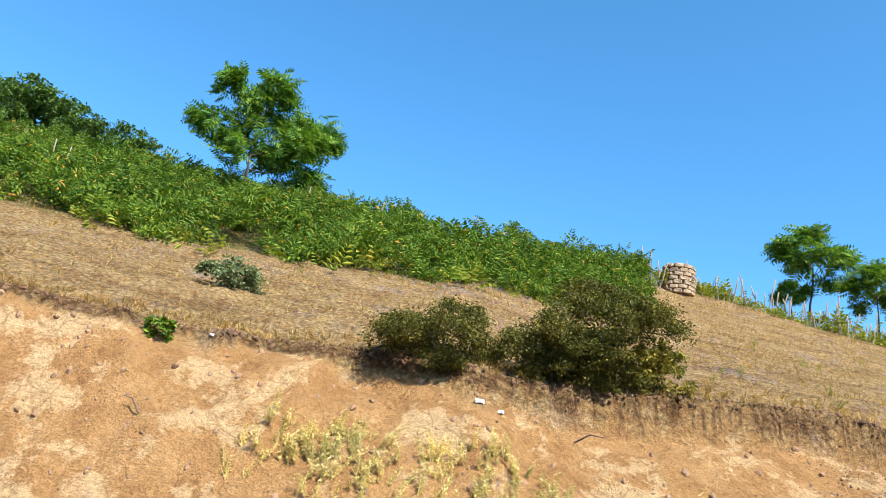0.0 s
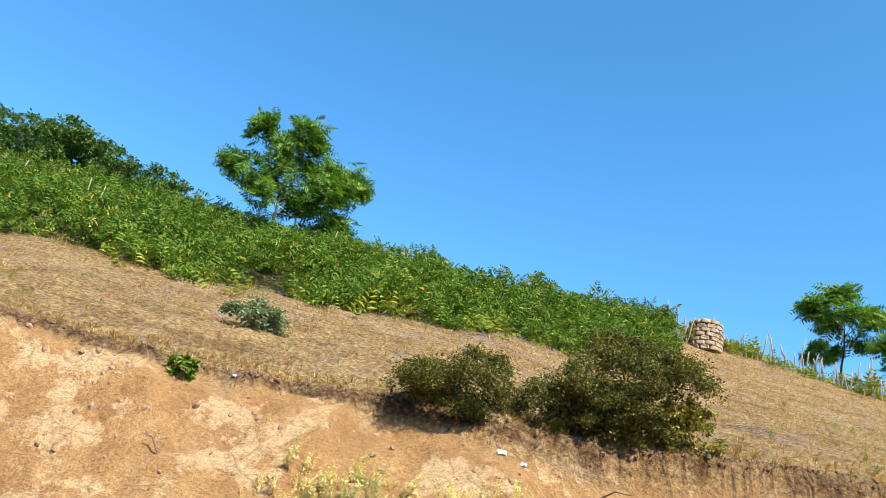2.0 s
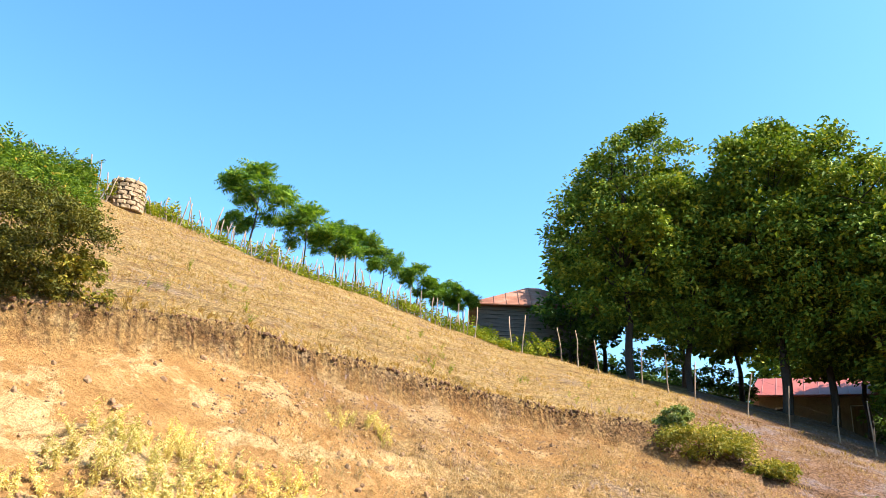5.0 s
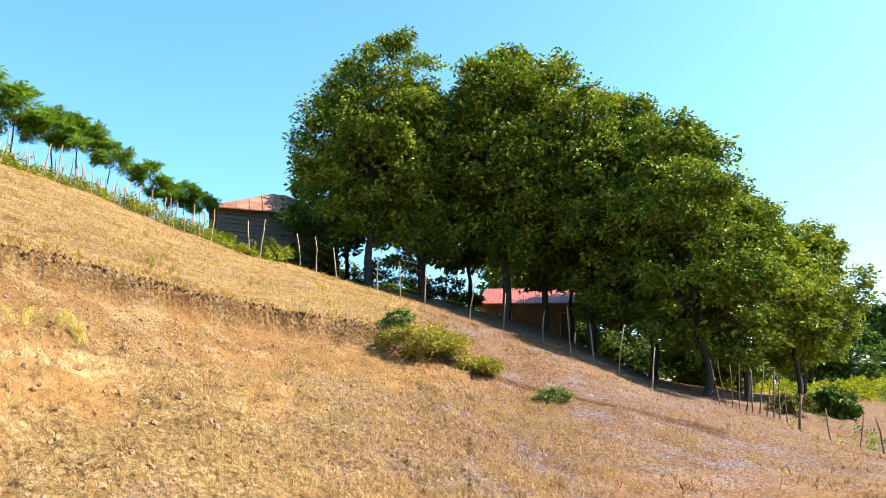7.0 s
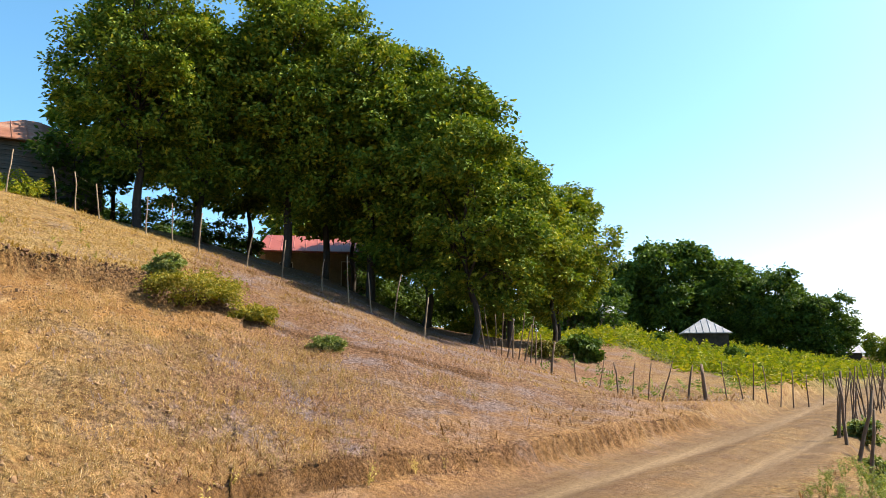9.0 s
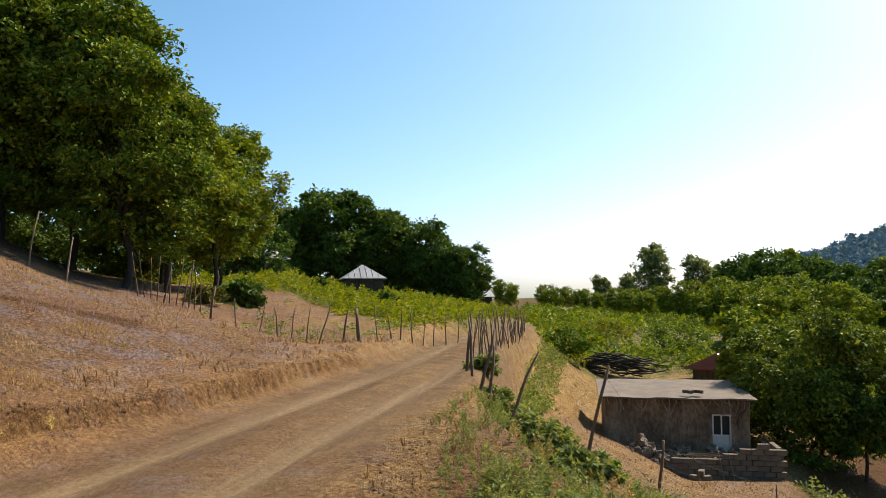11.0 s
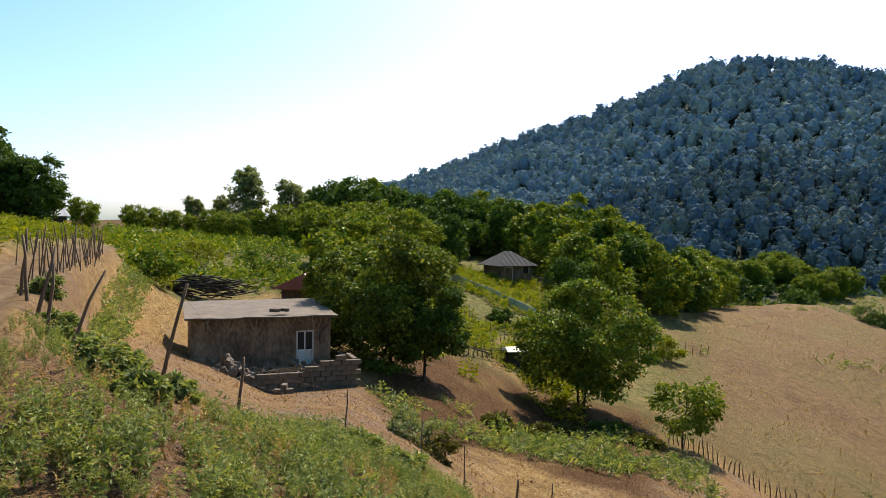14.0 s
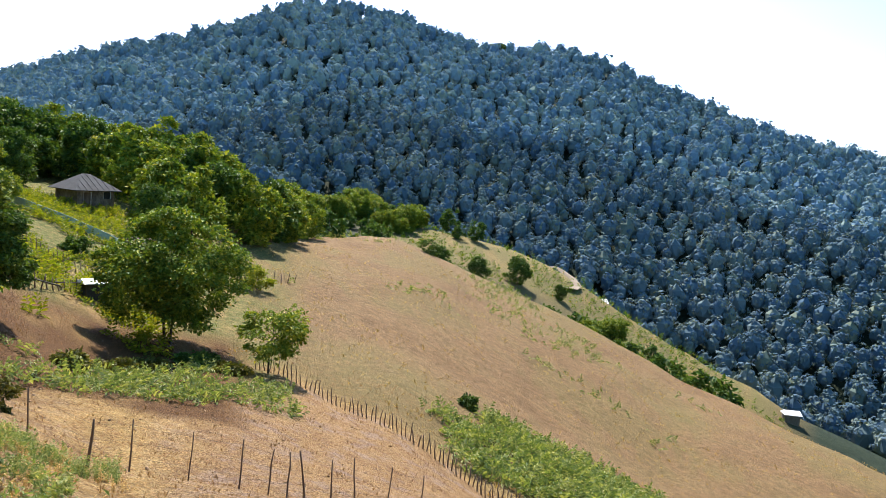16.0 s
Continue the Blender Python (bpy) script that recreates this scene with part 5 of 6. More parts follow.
for az, r, tall, wide, m, label in ((78.8, 38, 1.2, 2.2, LEAF_YELLOW, "sunlit bush behind the grove"), (86.5, 30, 0.9, 1.5, LEAF_DARK, "dark bush by the grove fence"), (84.4, 27, 0.8, 1.2, LEAF_BUSH, "grey bush beside the fence post"), (97.3, 40, 0.8, 1.0, LEAF_DARK, "dark bush among the ferns"),
                                    (92.0, 44, 0.8, 1.1, LEAF_DARK, "dark bush among the ferns"), (129.2, 22, 0.9, 1.3, LEAF_GREY, "grey-green bush on the lower slope"), (131.4, 21, 0.8, 1.0, LEAF_BUSH, "straggly bush on the lower slope"), (127.2, 58, 2.2, 2.6, LEAF_GREY, "silvery bush beside the garden"),
                                    (131.0, 66, 2.6, 2.8, LEAF_GREY, "silvery bush beside the garden fence"), (136.0, 62, 1.4, 1.8, LEAF_DARK, "dark round bush in the garden"), (139.8, 62, 1.8, 2.4, LEAF_GREY, "silvery bush under the wood"), (148.2, 66, 2.2, 2.6, LEAF_YELLOW, "yellow-green bush at the field corner"),
                                    # the last five scrub bushes are added to darken the ground below the walnut
                                    (164.8, 49, 0.9, 1.0, LEAF_DARK, "dark bush on the mown field"), (110.5, 46, 1.6, 3.0, LEAF_FERN, "green bush by the roadside fence"), (113.5, 62, 2.0, 4.0, LEAF_YELLOW, "green thicket behind the log pile"), (118.5, 60, 2.2, 4.2, LEAF_WALNUT, "green thicket behind the log pile"), (160.9, 128, 2.6, 3.0, LEAF_DARK, "dark bush on the brow of the field"), (138.4, 36, 0.7, 1.6, LEAF_BUSH, "low dark scrub under the walnut tree"), (141.0, 38.5, 0.6, 1.8, LEAF_BUSH, "low dark scrub under the walnut tree"), (144.2, 40, 0.7, 1.7, LEAF_DARK, "low dark scrub under the walnut tree"), (146.5, 38, 0.55, 1.5, LEAF_BUSH, "low dark scrub beside the picket fence"), (135.6, 33, 0.6, 1.4, LEAF_BUSH, "low dark scrub on the lower slope")):
    bush("bush", label, az, r, tall, wide, m, leaf=0.10 if r < 30 else 0.22, clumps=34, leaves=60)
for az, r, s in ((106.5, 12.8, 0.9), (107.5, 11.0, 0.8), (109.0, 12.0, 1.0), (111.0, 9.5, 0.7), (105.3, 16.0, 1.0), (104.6, 18.0, 0.8), (113.0, 12.0, 0.7), (126.0, 12.5, 0.8), (123.0, 11.5, 0.6), (129.0, 13.5, 0.8)):
    bush("nettle_clump", "rank silvery-green nettle clump on the verge", az, r, 0.6 * s, 0.8 * s, LEAF_WEED, leaf=0.09, clumps=34, leaves=80, turn=az * 31 % 360)


# ---- forest on the mountain ----
def forest_crown(rng, clumps, leaves, leaf):
    """A broadleaf crown, about one across with its foot at the origin: tufts of leaf sprays round a shaded heart."""
    bm = bmesh.new()
    bmesh.ops.create_icosphere(bm, subdivisions=1, radius=0.335, matrix=Matrix.Translation((0, 0, 0.44)) @ Matrix.Diagonal((1, 1, 1.3, 1)))
    V, F = [np.array([p.co[:] for p in bm.verts])], [np.array([[p.index for p in q.verts] for q in bm.faces])]
    bm.free()
    k = np.arange(clumps) + 0.5
    up, a = 1 - 1.45 * k / clumps, k * 2.39996 + rng.uniform(0, 6)
    d = np.stack([np.sqrt(1 - up * up) * np.cos(a), np.sqrt(1 - up * up) * np.sin(a), up], -1) + rng.normal(0, 0.12, (clumps, 3))
    tips = d * (0.38, 0.38, 0.44) * rng.uniform(0.86, 1.06, (clumps, 1)) + (0, 0, 0.48)
    n = clumps * leaves
    own = np.repeat(np.arange(clumps), leaves)
    e = rng.normal(0, 1, (n, 3))
    e[:, 2] += 0.4
    e /= np.linalg.norm(e, axis=1)[:, None]
    at = tips[own] + e * rng.uniform(0.08, 0.12, (clumps, 1))[own] * (1, 1, 0.7)
    face = e * 0.55 + d[own] * 1.1 + rng.normal(0, 0.18, (n, 3))
    face /= np.linalg.norm(face, axis=1)[:, None]
    u = np.cross(face, rng.normal(0, 1, (n, 3)))
    u /= np.linalg.norm(u, axis=1)[:, None]
    w = np.cross(face, u)
    s = leaf * rng.uniform(0.65, 1.3, (n, 1))
    q = len(V[0]) + 4 * np.arange(n)[:, None]
    V.append(np.stack([at - u * s, at + w * s * 0.8 - face * s * 0.2, at + u * s, at - w * s * 0.8 - face * s * 0.2], 1).reshape(-1, 3))
    F += [q + (0, 1, 2), q + (0, 2, 3)]
    return np.concatenate(V), np.concatenate(F)


def forest(name, label, places, size, rng, material, clumps, leaves, leaf):
    V, F, n0 = [], [], 0
    pick = rng.integers(0, 8, len(places))
    for k in range(8):
        at = places[pick == k]
        n = len(at)
        s = size[0] + (size[1] - size[0]) * rng.random(n) ** 1.6
        rot = turned(rng.uniform(0, 2 * np.pi, n), rng.normal(0, 0.08, n), rng.normal(0, 0.08, n))
        v, f = strewn(forest_crown(rng, clumps, leaves, leaf), at + (0, 0, 2.5), rot, np.c_[s, s, s * rng.uniform(0.8, 1.35, n)])
        V.append(v)
        F.append(f + n0)
        n0 += len(v)
    return thing(name, label, "forest", kind="stuff", data=mesh_np(name, np.concatenate(V), np.concatenate(F), material))


def wooded(x, y, az, r, band):
    return (band > 9.75) & (band < 12.15) & ~((az > 150) & (az < 194) & (band < 10.5)) & ~((az > 194) & (band < 10.1))


def thin(places, gap, rng):
    """Drops places that crowd another within gap, by cells."""
    cell = {}
    out = []
    for p in places:
        key = (int(p[0] // gap), int(p[1] // gap))
        if key not in cell:
            cell[key] = 1
            out.append(p)
    return np.array(out)


FRNG = np.random.default_rng(17)
near_slope = thin(sow(FRNG, 50000, 118, 206, 285, 560, wooded), 8.0, FRNG)
forest("mountain_forest", "dense broadleaf forest on the lower mountain", near_slope, (8.6, 14.5), FRNG, LOWER_HAZE_LEAF, 13, 11, 0.066)
top_slope = thin(sow(FRNG, 60000, 112, 206, 540, 1160, wooded), 9.3, FRNG)
forest("summit_forest", "dense broadleaf forest up to the summit ridge", top_slope, (10.5, 16.0), FRNG, MOUNTAIN_HAZE_LEAF, 10, 7, 0.088)
for az, r, s in ((165.3, 742, 1.9), (161.9, 205, 0.9), (164.9, 215, 0.8), (168.0, 232, 1.0), (158.9, 190, 0.9), (171.3, 240, 0.6)):
    another(m2, az, r, az * 13 % 360, s, 0.5)

# ---- fences ----
HRNG = random.Random(23)


def stick_mesh(name, tall, thick, rng, material, crooked=0.05, sides=6):
    pts = [(rng.uniform(-1, 1) * crooked * tall * t, rng.uniform(-1, 1) * crooked * tall * t, -0.3 + (tall + 0.3) * t) for t in (0, 0.25, 0.5, 0.75, 1.0)]
    rad = [thick * (1.1 - 0.45 * t) * rng.uniform(0.85, 1.15) for t in (0, 0.25, 0.5, 0.75, 1.0)]
    v, f = tubes([(pts, rad)], sides)
    n = len(v)
    v = np.r_[v, [pts[-1]]]
    cap = np.array([(n - sides + k, n - sides + (k + 1) % sides, n) for k in range(sides)])
    return mesh_np(name, v, [f, cap], material, smooth=True)


THIN = [stick_mesh("post", 1.0, 0.022, HRNG, POST_WOOD, 0.032, 5) for _ in range(5)]
PALE = [stick_mesh("post", 1.0, 0.026, HRNG, PALE_WOOD, 0.04, 5) for _ in range(5)]
STOUT = [stick_mesh("post", 1.0, 0.045, HRNG, POST_WOOD, 0.05, 6) for _ in range(5)]
PICKET = [stick_mesh("picket", 1.0, 0.035, HRNG, POST_WOOD, 0.04, 5) for _ in range(4)]


def fence(name, label, spots, meshes, tall, lean=4.0, wires=(), part_name="post", category="fence"):
    """Posts at (bearing, distance[, height, lean sideways]) with strands of wire between them."""
    f = thing(name, label, category)
    tops = []
    for row in spots:
        az, r = row[:2]
        h = row[2] if len(row) > 2 else HRNG.uniform(*tall)
        side = row[3] if len(row) > 3 else HRNG.gauss(0, lean)
        p = spot(az, r)
        turn = Matrix.Rotation(radians(-az), 4, "Z") @ Matrix.Rotation(radians(side), 4, "Y") @ Matrix.Rotation(radians(HRNG.gauss(0, lean)), 4, "X") @ Matrix.Rotation(HRNG.uniform(0, 6.28), 4, "Z")
        wide = 1.0 if len(row) < 5 else row[4]
        part(part_name, HRNG.choice(meshes), f, at=Matrix.Translation(p) @ turn @ Matrix.Diagonal((wide, wide, h, 1)))
        tops.append((p, turn, h))
    for level in wires:
        for (pa, ta, ha), (pb, tb, hb) in zip(tops, tops[1:]):
            a, b = pa + ta.to_3x3() @ Vector((0, 0, ha * level)), pb + tb.to_3x3() @ Vector((0, 0, hb * level))
            if (a - b).length > 6:
                continue
            mid = (a + b) / 2 - Vector((0, 0, 0.02 * (a - b).length))
            v, q = tubes([([a, mid, b], [0.002] * 3)], 4)
            part("wire", mesh_np("wire", v, q, WIRE), f)
    return f


def crest(az):
    return float(spin(LINES[5], np.array([az % 360.0]), 1)[0])


hedge = []
for k in range(66):
    az = 12.6 + k * 0.30 + HRNG.uniform(-0.12, 0.12)
    hedge.append((az, crest(az) + HRNG.uniform(-0.35, 0.15), HRNG.choice((0.55, 0.65, 0.75, 0.85, 1.15)) * HRNG.uniform(0.85, 1.15), HRNG.gauss(0, 10), 1.0))
fence("stick_fence", "ragged pale stick fence along the crest of the hill", hedge, PALE, (0.6, 1.2))
fence("stick_fence", "sparse pale stick fence on the hill crest", [(31.8 + 0.3 * k + HRNG.uniform(-0.12, 0.12), crest(31.8 + 0.3 * k) + HRNG.uniform(-0.35, 0.1)) for k in range(35)], PALE, (0.55, 1.1), 7.0, (0.8,))
fence("wire_fence", "crooked post and wire fence in front of the grove", [(az, crest(az) - 0.25, h) for az, h in ((42.5, 1.2), (45.3, 1.25), (46.1, 1.35), (49.1, 1.2), (50.3, 1.25), (51.8, 1.15), (54.9, 1.2), (56.7, 1.25), (58.5, 1.25), (61.9, 1.3), (64.5, 1.2), (67.4, 1.0), (69.4, 1.45), (71.1, 1.2), (72.8, 1.45), (75.1, 1.2))], PALE, (1.1, 1.4), 5.0, (0.35, 0.65, 0.92))
fence("stick_fence", "cluster of dark sticks at the end of the grove", [(79.6 + 0.42 * k, 24.2 + 0.3 * HRNG.random(), HRNG.uniform(0.9, 1.5), HRNG.gauss(0, 8)) for k in range(11)], THIN, (0.9, 1.4))
fence("post_fence", "leaning wooden post fence above the track", [(84.5, 23.2, 0.95, 4, 2.2), (86.3, 23.2, 0.9), (87.8, 22.6, 1.15, 12), (89.25, 22.1, 1.0, -5, 1.6), (90.2, 21.8, 1.0, 6), (91.3, 21.6, 1.05, 5), (92.2, 21.2, 1.15, 17), (94.0, 20.8, 0.9, 9, 1.5), (95.2, 20.5, 0.9, 0, 2.4), (96.6, 21.6, 1.0), (97.6, 22.4, 0.8, -9), (98.3, 23, 1.0), (99.2, 24), (100.0, 25), (100.8, 26), (101.7, 27), (102.6, 28.5), (103.6, 30), (104.6, 32), (105.4, 34)], THIN, (0.95, 1.2), 4.0)
lane = []
for k in range(46):
    t = (k / 45) ** 0.9
    x, y = 18.3 + 18.5 * t + HRNG.uniform(-0.1, 0.1), -4.35 - 7.3 * t + HRNG.uniform(-0.15, 0.15)
    lane.append((math.degrees(math.atan2(x, y)), math.hypot(x, y), HRNG.uniform(0.8, 1.4), HRNG.gauss(0, 7), 0.95))
fence("stick_fence", "dense dark stick fence along the downhill side of the track", lane, THIN, (1.0, 1.5), 4.0, (0.8,))
fence("post_fence", "leaning dark posts on the verge", [(103.3, 17.2, 1.3, 5, 1.5), (103.7, 16.2, 1.2, -4, 1.5), (104.3, 15.4, 1.25, 16, 1.6), (104.9, 14.9, 1.2, 4, 1.5), (106.0, 12.4, 1.45, 22, 1.3)], THIN, (1.0, 1.4), 3.0)
fence("wire_fence", "rusty wire fence with thin crooked posts below the track", [(111.9, 13.2, 1.75, 12, 1.7), (117.0, 15.0, 1.15, 4, 1.5), (124.6, 15.6, 0.9), (130.2, 16.6, 1.0), (133.4, 17.2, 1.15, 1), (137.1, 17.8, 1.2, 3, 1.7), (139.8, 17.8, 1.2, 2), (143.8, 17.8, 1.15, 3), (147.4, 17.8, 1.2, 2), (149.5, 18, 1.15, 4), (150.9, 18, 1.1), (152.2, 18, 1.25, -6, 1.5), (154.2, 18, 1.1), (156.0, 18, 1.2), (158.5, 18, 1.1), (161.0, 18, 1.1)], THIN, (1.0, 1.2), 3.0, (0.3, 0.6, 0.9))
pick = []
for k in range(62):
    az = 148.4 + k * 0.34
    pick.append((az, float(spin(LINES[4], np.array([az]), 1)[0]) - 0.6 + HRNG.uniform(-0.2, 0.2)))
fence("picket_fence", "rough low picket fence along the mown field", pick, PICKET, (0.55, 0.9), 5.0, part_name="picket")
yard = fence("rail_fence", "dark broken rail fence at the garden edge", [(130.4 + 0.36 * k, 46 + 0.35 * k, HRNG.uniform(0.7, 1.2)) for k in range(17)], STOUT, (0.8, 1.2), 7.0)
for k in range(4):
    a, b = spot(130.6 + k * 1.4, 46.2 + 1.3 * k, 0.55), spot(132.3 + k * 1.4, 47.6 + 1.3 * k, HRNG.uniform(0.35, 0.8))
    v, q = tubes([([a, (a + b) / 2, b], [0.045] * 3)], 5)
    part("rail", mesh_np("rail", v, q, DARK_WOOD), yard)
fence("garden_fence", "pale picket fence across the garden", [(132.0 + 0.27 * k, 60 - 0.25 * k, HRNG.uniform(0.8, 1.1)) for k in range(28)], PICKET, (0.8, 1.1), 4.0, part_name="picket")
net = thing("net_fence", "green netting fence below the tin-roofed house", "fence")
for k in range(10):
    a, b = spot(131.2 + 0.75 * k, 76.5 - 0.9 * k), spot(131.95 + 0.75 * k, 75.6 - 0.9 * k)
    bm = bmesh.new()
    d = b - a
    box(bm, (d.length, 0.03, 0.7), (d.length / 2, 0, 0.38))
    part("net_panel", bm_mesh("net_panel", bm, NET), net, at=Matrix.Translation(a) @ d.to_track_quat("X", "Z").to_matrix().to_4x4())
fence("stick_fence", "broken stick fence on the hilltop", [(-41 + 0.5 * k, 24.5 + 0.1 * k, HRNG.uniform(0.7, 1.1), HRNG.gauss(0, 14)) for k in range(10)], PALE, (0.6, 1.1), 8.0)
fence("marker_posts", "thin orange stakes standing in the bracken", [(-32.0, 21, 1.25), (-14.2, 22.5, 1.25), (-8.0, 22.6, 1.15), (-31.2, 21.3, 1.1)], PALE, (1.1, 1.3), 3.0, part_name="stake")
corner = fence("rail_fence", "dark corner of broken fence at the field's edge", [(147.0 + 0.5 * k, 66 + 0.8 * k, HRNG.uniform(0.7, 1.1)) for k in range(9)], STOUT, (0.8, 1.1), 8.0)


# ---- houses ----
def slab_roof(w, d, h, over, hip, thick=0.05):
    """A pitched roof over w x d, eaves at z 0, ridge along x; hip: how far the ridge stops short."""
    x, y = w / 2 + over, d / 2 + over
    rx = max(x - hip, 0.05)
    bm = bmesh.new()
    low = [bm.verts.new(p) for p in ((-x, -y, 0), (x, -y, 0), (x, y, 0), (-x, y, 0))]
    top = [bm.verts.new(p) for p in ((-rx, 0, h), (rx, 0, h))]
    for f in ((low[0], low[1], top[1], top[0]), (low[1], low[2], top[1]), (low[2], low[3], top[0], top[1]), (low[3], low[0], top[0]), (low[3], low[2], low[1], low[0])):
        bm.faces.new(f)
    edge = bmesh.ops.extrude_face_region(bm, geom=[f for f in bm.faces if all(abs(v.co.z) < 1e-6 for v in f.verts)])
    for v in [e for e in edge["geom"] if isinstance(e, bmesh.types.BMVert)]:
        v.co.z -= thick
    return bm


def seams(w, d, h, over, hip, step):
    """Raised sheet joints running down both long slopes: (start, end) pairs."""
    x, y = w / 2 + over, d / 2 + over
    rx = max(x - hip, 0.05)
    out = []
    k = -x + step
    while k < x - 0.05:
        reach = 1.0 if abs(k) <= rx else max(0.0, (x - abs(k)) / max(x - rx, 1e-3))
        if reach > 0.1:
            for side in (-1, 1):
                out.append(((k, side * y, 0.015), (k, side * y * (1 - reach), h * reach + 0.015)))
        k += step
    return out


def house(name, label, place, turn, w, d, wall_h, roof_h, wall_mat, roof_mat, over=0.35, hip=1.0, boards=False, openings=(), sheet=0.8, foot=1.0, category="house"):
    """A small pitched-roof building. openings on the front (local -y): (x, z, width, height, kind)."""
    at = Matrix.Translation(place) @ Matrix.Rotation(radians(turn), 4, "Z")
    hs = thing(name, label, category, at)
    if boards:
        # near-black core paints the shade seen between planks
        core_bm = boxed((w - 0.08, d - 0.08, wall_h + foot), (0, 0, (wall_h - foot) / 2))
        part("wall", bm_mesh("wall", core_bm, DARKNESS), hs, "near-black core in place of shade between the planks")
        n = int(wall_h / 0.2) + 3
        for k in range(n):
            z = wall_h - 0.1 - 0.2 * k
            for side, length, rot, off in ((0, w, 0, -d / 2), (1, d, 90, -w / 2), (2, d, 90, w / 2)):
                plank = boxed((length + HRNG.uniform(-0.04, 0.03), 0.035, 0.185), bevel=0.006)
                m = Matrix.Translation((0, off, z)) if side == 0 else Matrix.Translation((off, 0, z)) @ Matrix.Rotation(radians(90), 4, "Z")
                m = m @ Matrix.Rotation(radians(HRNG.uniform(-0.5, 0.5)), 4, "Y") @ Matrix.Rotation(radians(HRNG.uniform(-3, 3)), 4, "X")
                part("plank", bm_mesh("plank", plank, PLANK), hs, at=m)
    else:
        t = 0.2
        for nm, size, c in (("wall", (w, t, wall_h + foot), (0, d / 2 - t / 2, (wall_h - foot) / 2)), ("wall", (t, d - 2 * t, wall_h + foot), (-w / 2 + t / 2, 0, (wall_h - foot) / 2)), ("wall", (t, d - 2 * t, wall_h + foot), (w / 2 - t / 2, 0, (wall_h - foot) / 2))):
            part(nm, bm_mesh(nm, boxed(size, c, 0.015), wall_mat), hs)
        cuts = sorted(openings)
        x = -w / 2
        bm = bmesh.new()
        for ox, oz, ow, oh, _ in cuts:
            box(bm, (ox - ow / 2 - x, t, wall_h + foot), ((x + ox - ow / 2) / 2, -d / 2 + t / 2, (wall_h - foot) / 2))
            if oz + foot > 0.02:
                box(bm, (ow, t, oz + foot), (ox, -d / 2 + t / 2, (oz - foot) / 2))
            box(bm, (ow, t, wall_h - oz - oh), (ox, -d / 2 + t / 2, (wall_h + oz + oh) / 2))
            x = ox + ow / 2
        box(bm, (w / 2 - x, t, wall_h + foot), ((w / 2 + x) / 2, -d / 2 + t / 2, (wall_h - foot) / 2))
        part("wall", bm_mesh("wall", bm, wall_mat), hs)
        for ox, oz, ow, oh, kind in cuts:
            bm = bmesh.new()
            for sx in (-1, 1):
                box(bm, (0.05, 0.07, oh), (ox + sx * (ow / 2 - 0.025), -d / 2 + 0.08, oz + oh / 2))
            box(bm, (ow - 0.1, 0.07, 0.05), (ox, -d / 2 + 0.08, oz + oh - 0.025))
            frame_part = part("door" if kind == "door" else "window", bm_mesh("frame", bm, PAINT), hs)
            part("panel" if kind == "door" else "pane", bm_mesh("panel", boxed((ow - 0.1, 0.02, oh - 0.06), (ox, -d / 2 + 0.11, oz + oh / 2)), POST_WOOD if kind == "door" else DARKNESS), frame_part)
    rf = part("roof", bm_mesh("roof", slab_roof(w, d, roof_h, over, hip), roof_mat), hs, at=Matrix.Translation((0, 0, wall_h + 0.052)))
    paths = seams(w, d, roof_h, over, hip, sheet)
    for a, b in paths:
        v, q = tubes([([a, b], [0.022, 0.022])], 4)
        part("sheet_joint", mesh_np("sheet_joint", v, q, roof_mat), rf)
    return hs


def facing(az):
    """The turn that makes a front (local -y) look back along a bearing."""
    return -az


def far_spot(az, r, z):
    a = radians(az)
    return Vector((r * math.sin(a), r * math.cos(a), z))


house("plank_house", "weathered grey plank house with a rusty hip roof", far_spot(47.1, 37.5, 8.3), facing(47.1) + 4, 5.6, 4.2, 2.1, 1.5, PLANK, RUST, 0.4, 2.9, boards=True, sheet=0.6, foot=1.5)
house("red_roofed_house", "low house with a red sheet roof behind the grove", far_spot(67.2, 47.0, 5.2), facing(67.2), 6.4, 4.5, 2.35, 1.3, ADOBE, RED_SHEET, 0.5, 0.4, openings=((-2.0, 0.9, 0.8, 0.9, "window"), (1.6, 0.0, 0.85, 1.9, "door")), sheet=0.7, foot=1.5)
house("farm_hut", "small dark hut with a pale zinc pyramid roof", far_spot(95.4, 51.5, 1.5), facing(95.4) + 8, 2.5, 2.4, 1.45, 0.95, DARK_WOOD, ZINC, 0.2, 1.5, sheet=0.4, foot=1.2, category="hut")
house("tin_roofed_house", "house with a bright zinc hip roof among trees", far_spot(86.9, 60, 2.5), facing(86.9) + 28, 4.4, 3.6, 2.2, 1.5, ADOBE, ZINC, 0.4, 1.8, sheet=0.6, foot=1.2)
house("low_barn", "low barn with a dark roof beyond the ferns", far_spot(103.6, 92, 0.9), facing(103.6) + 10, 4.6, 3.2, 0.9, 0.9, DARK_WOOD, ZINC, 0.3, 0.2, foot=2.0, category="barn")
house("low_barn", "low earthen barn with a brown roof beyond the track", far_spot(109.6, 95, -1.6), facing(109.6) - 10, 5.2, 3.4, 1.2, 0.8, ADOBE, POST_WOOD, 0.4, 0.2, foot=2.0, category="barn")
house("red_roofed_shed", "shed with a faded red sheet roof below the track", far_spot(122.5, 49.5, -4.0), facing(122.5) + 64, 4.4, 3.2, 1.35, 0.95, POST_WOOD, RED_SHEET, 0.4, 0.2, sheet=0.6, foot=1.5, category="shed")
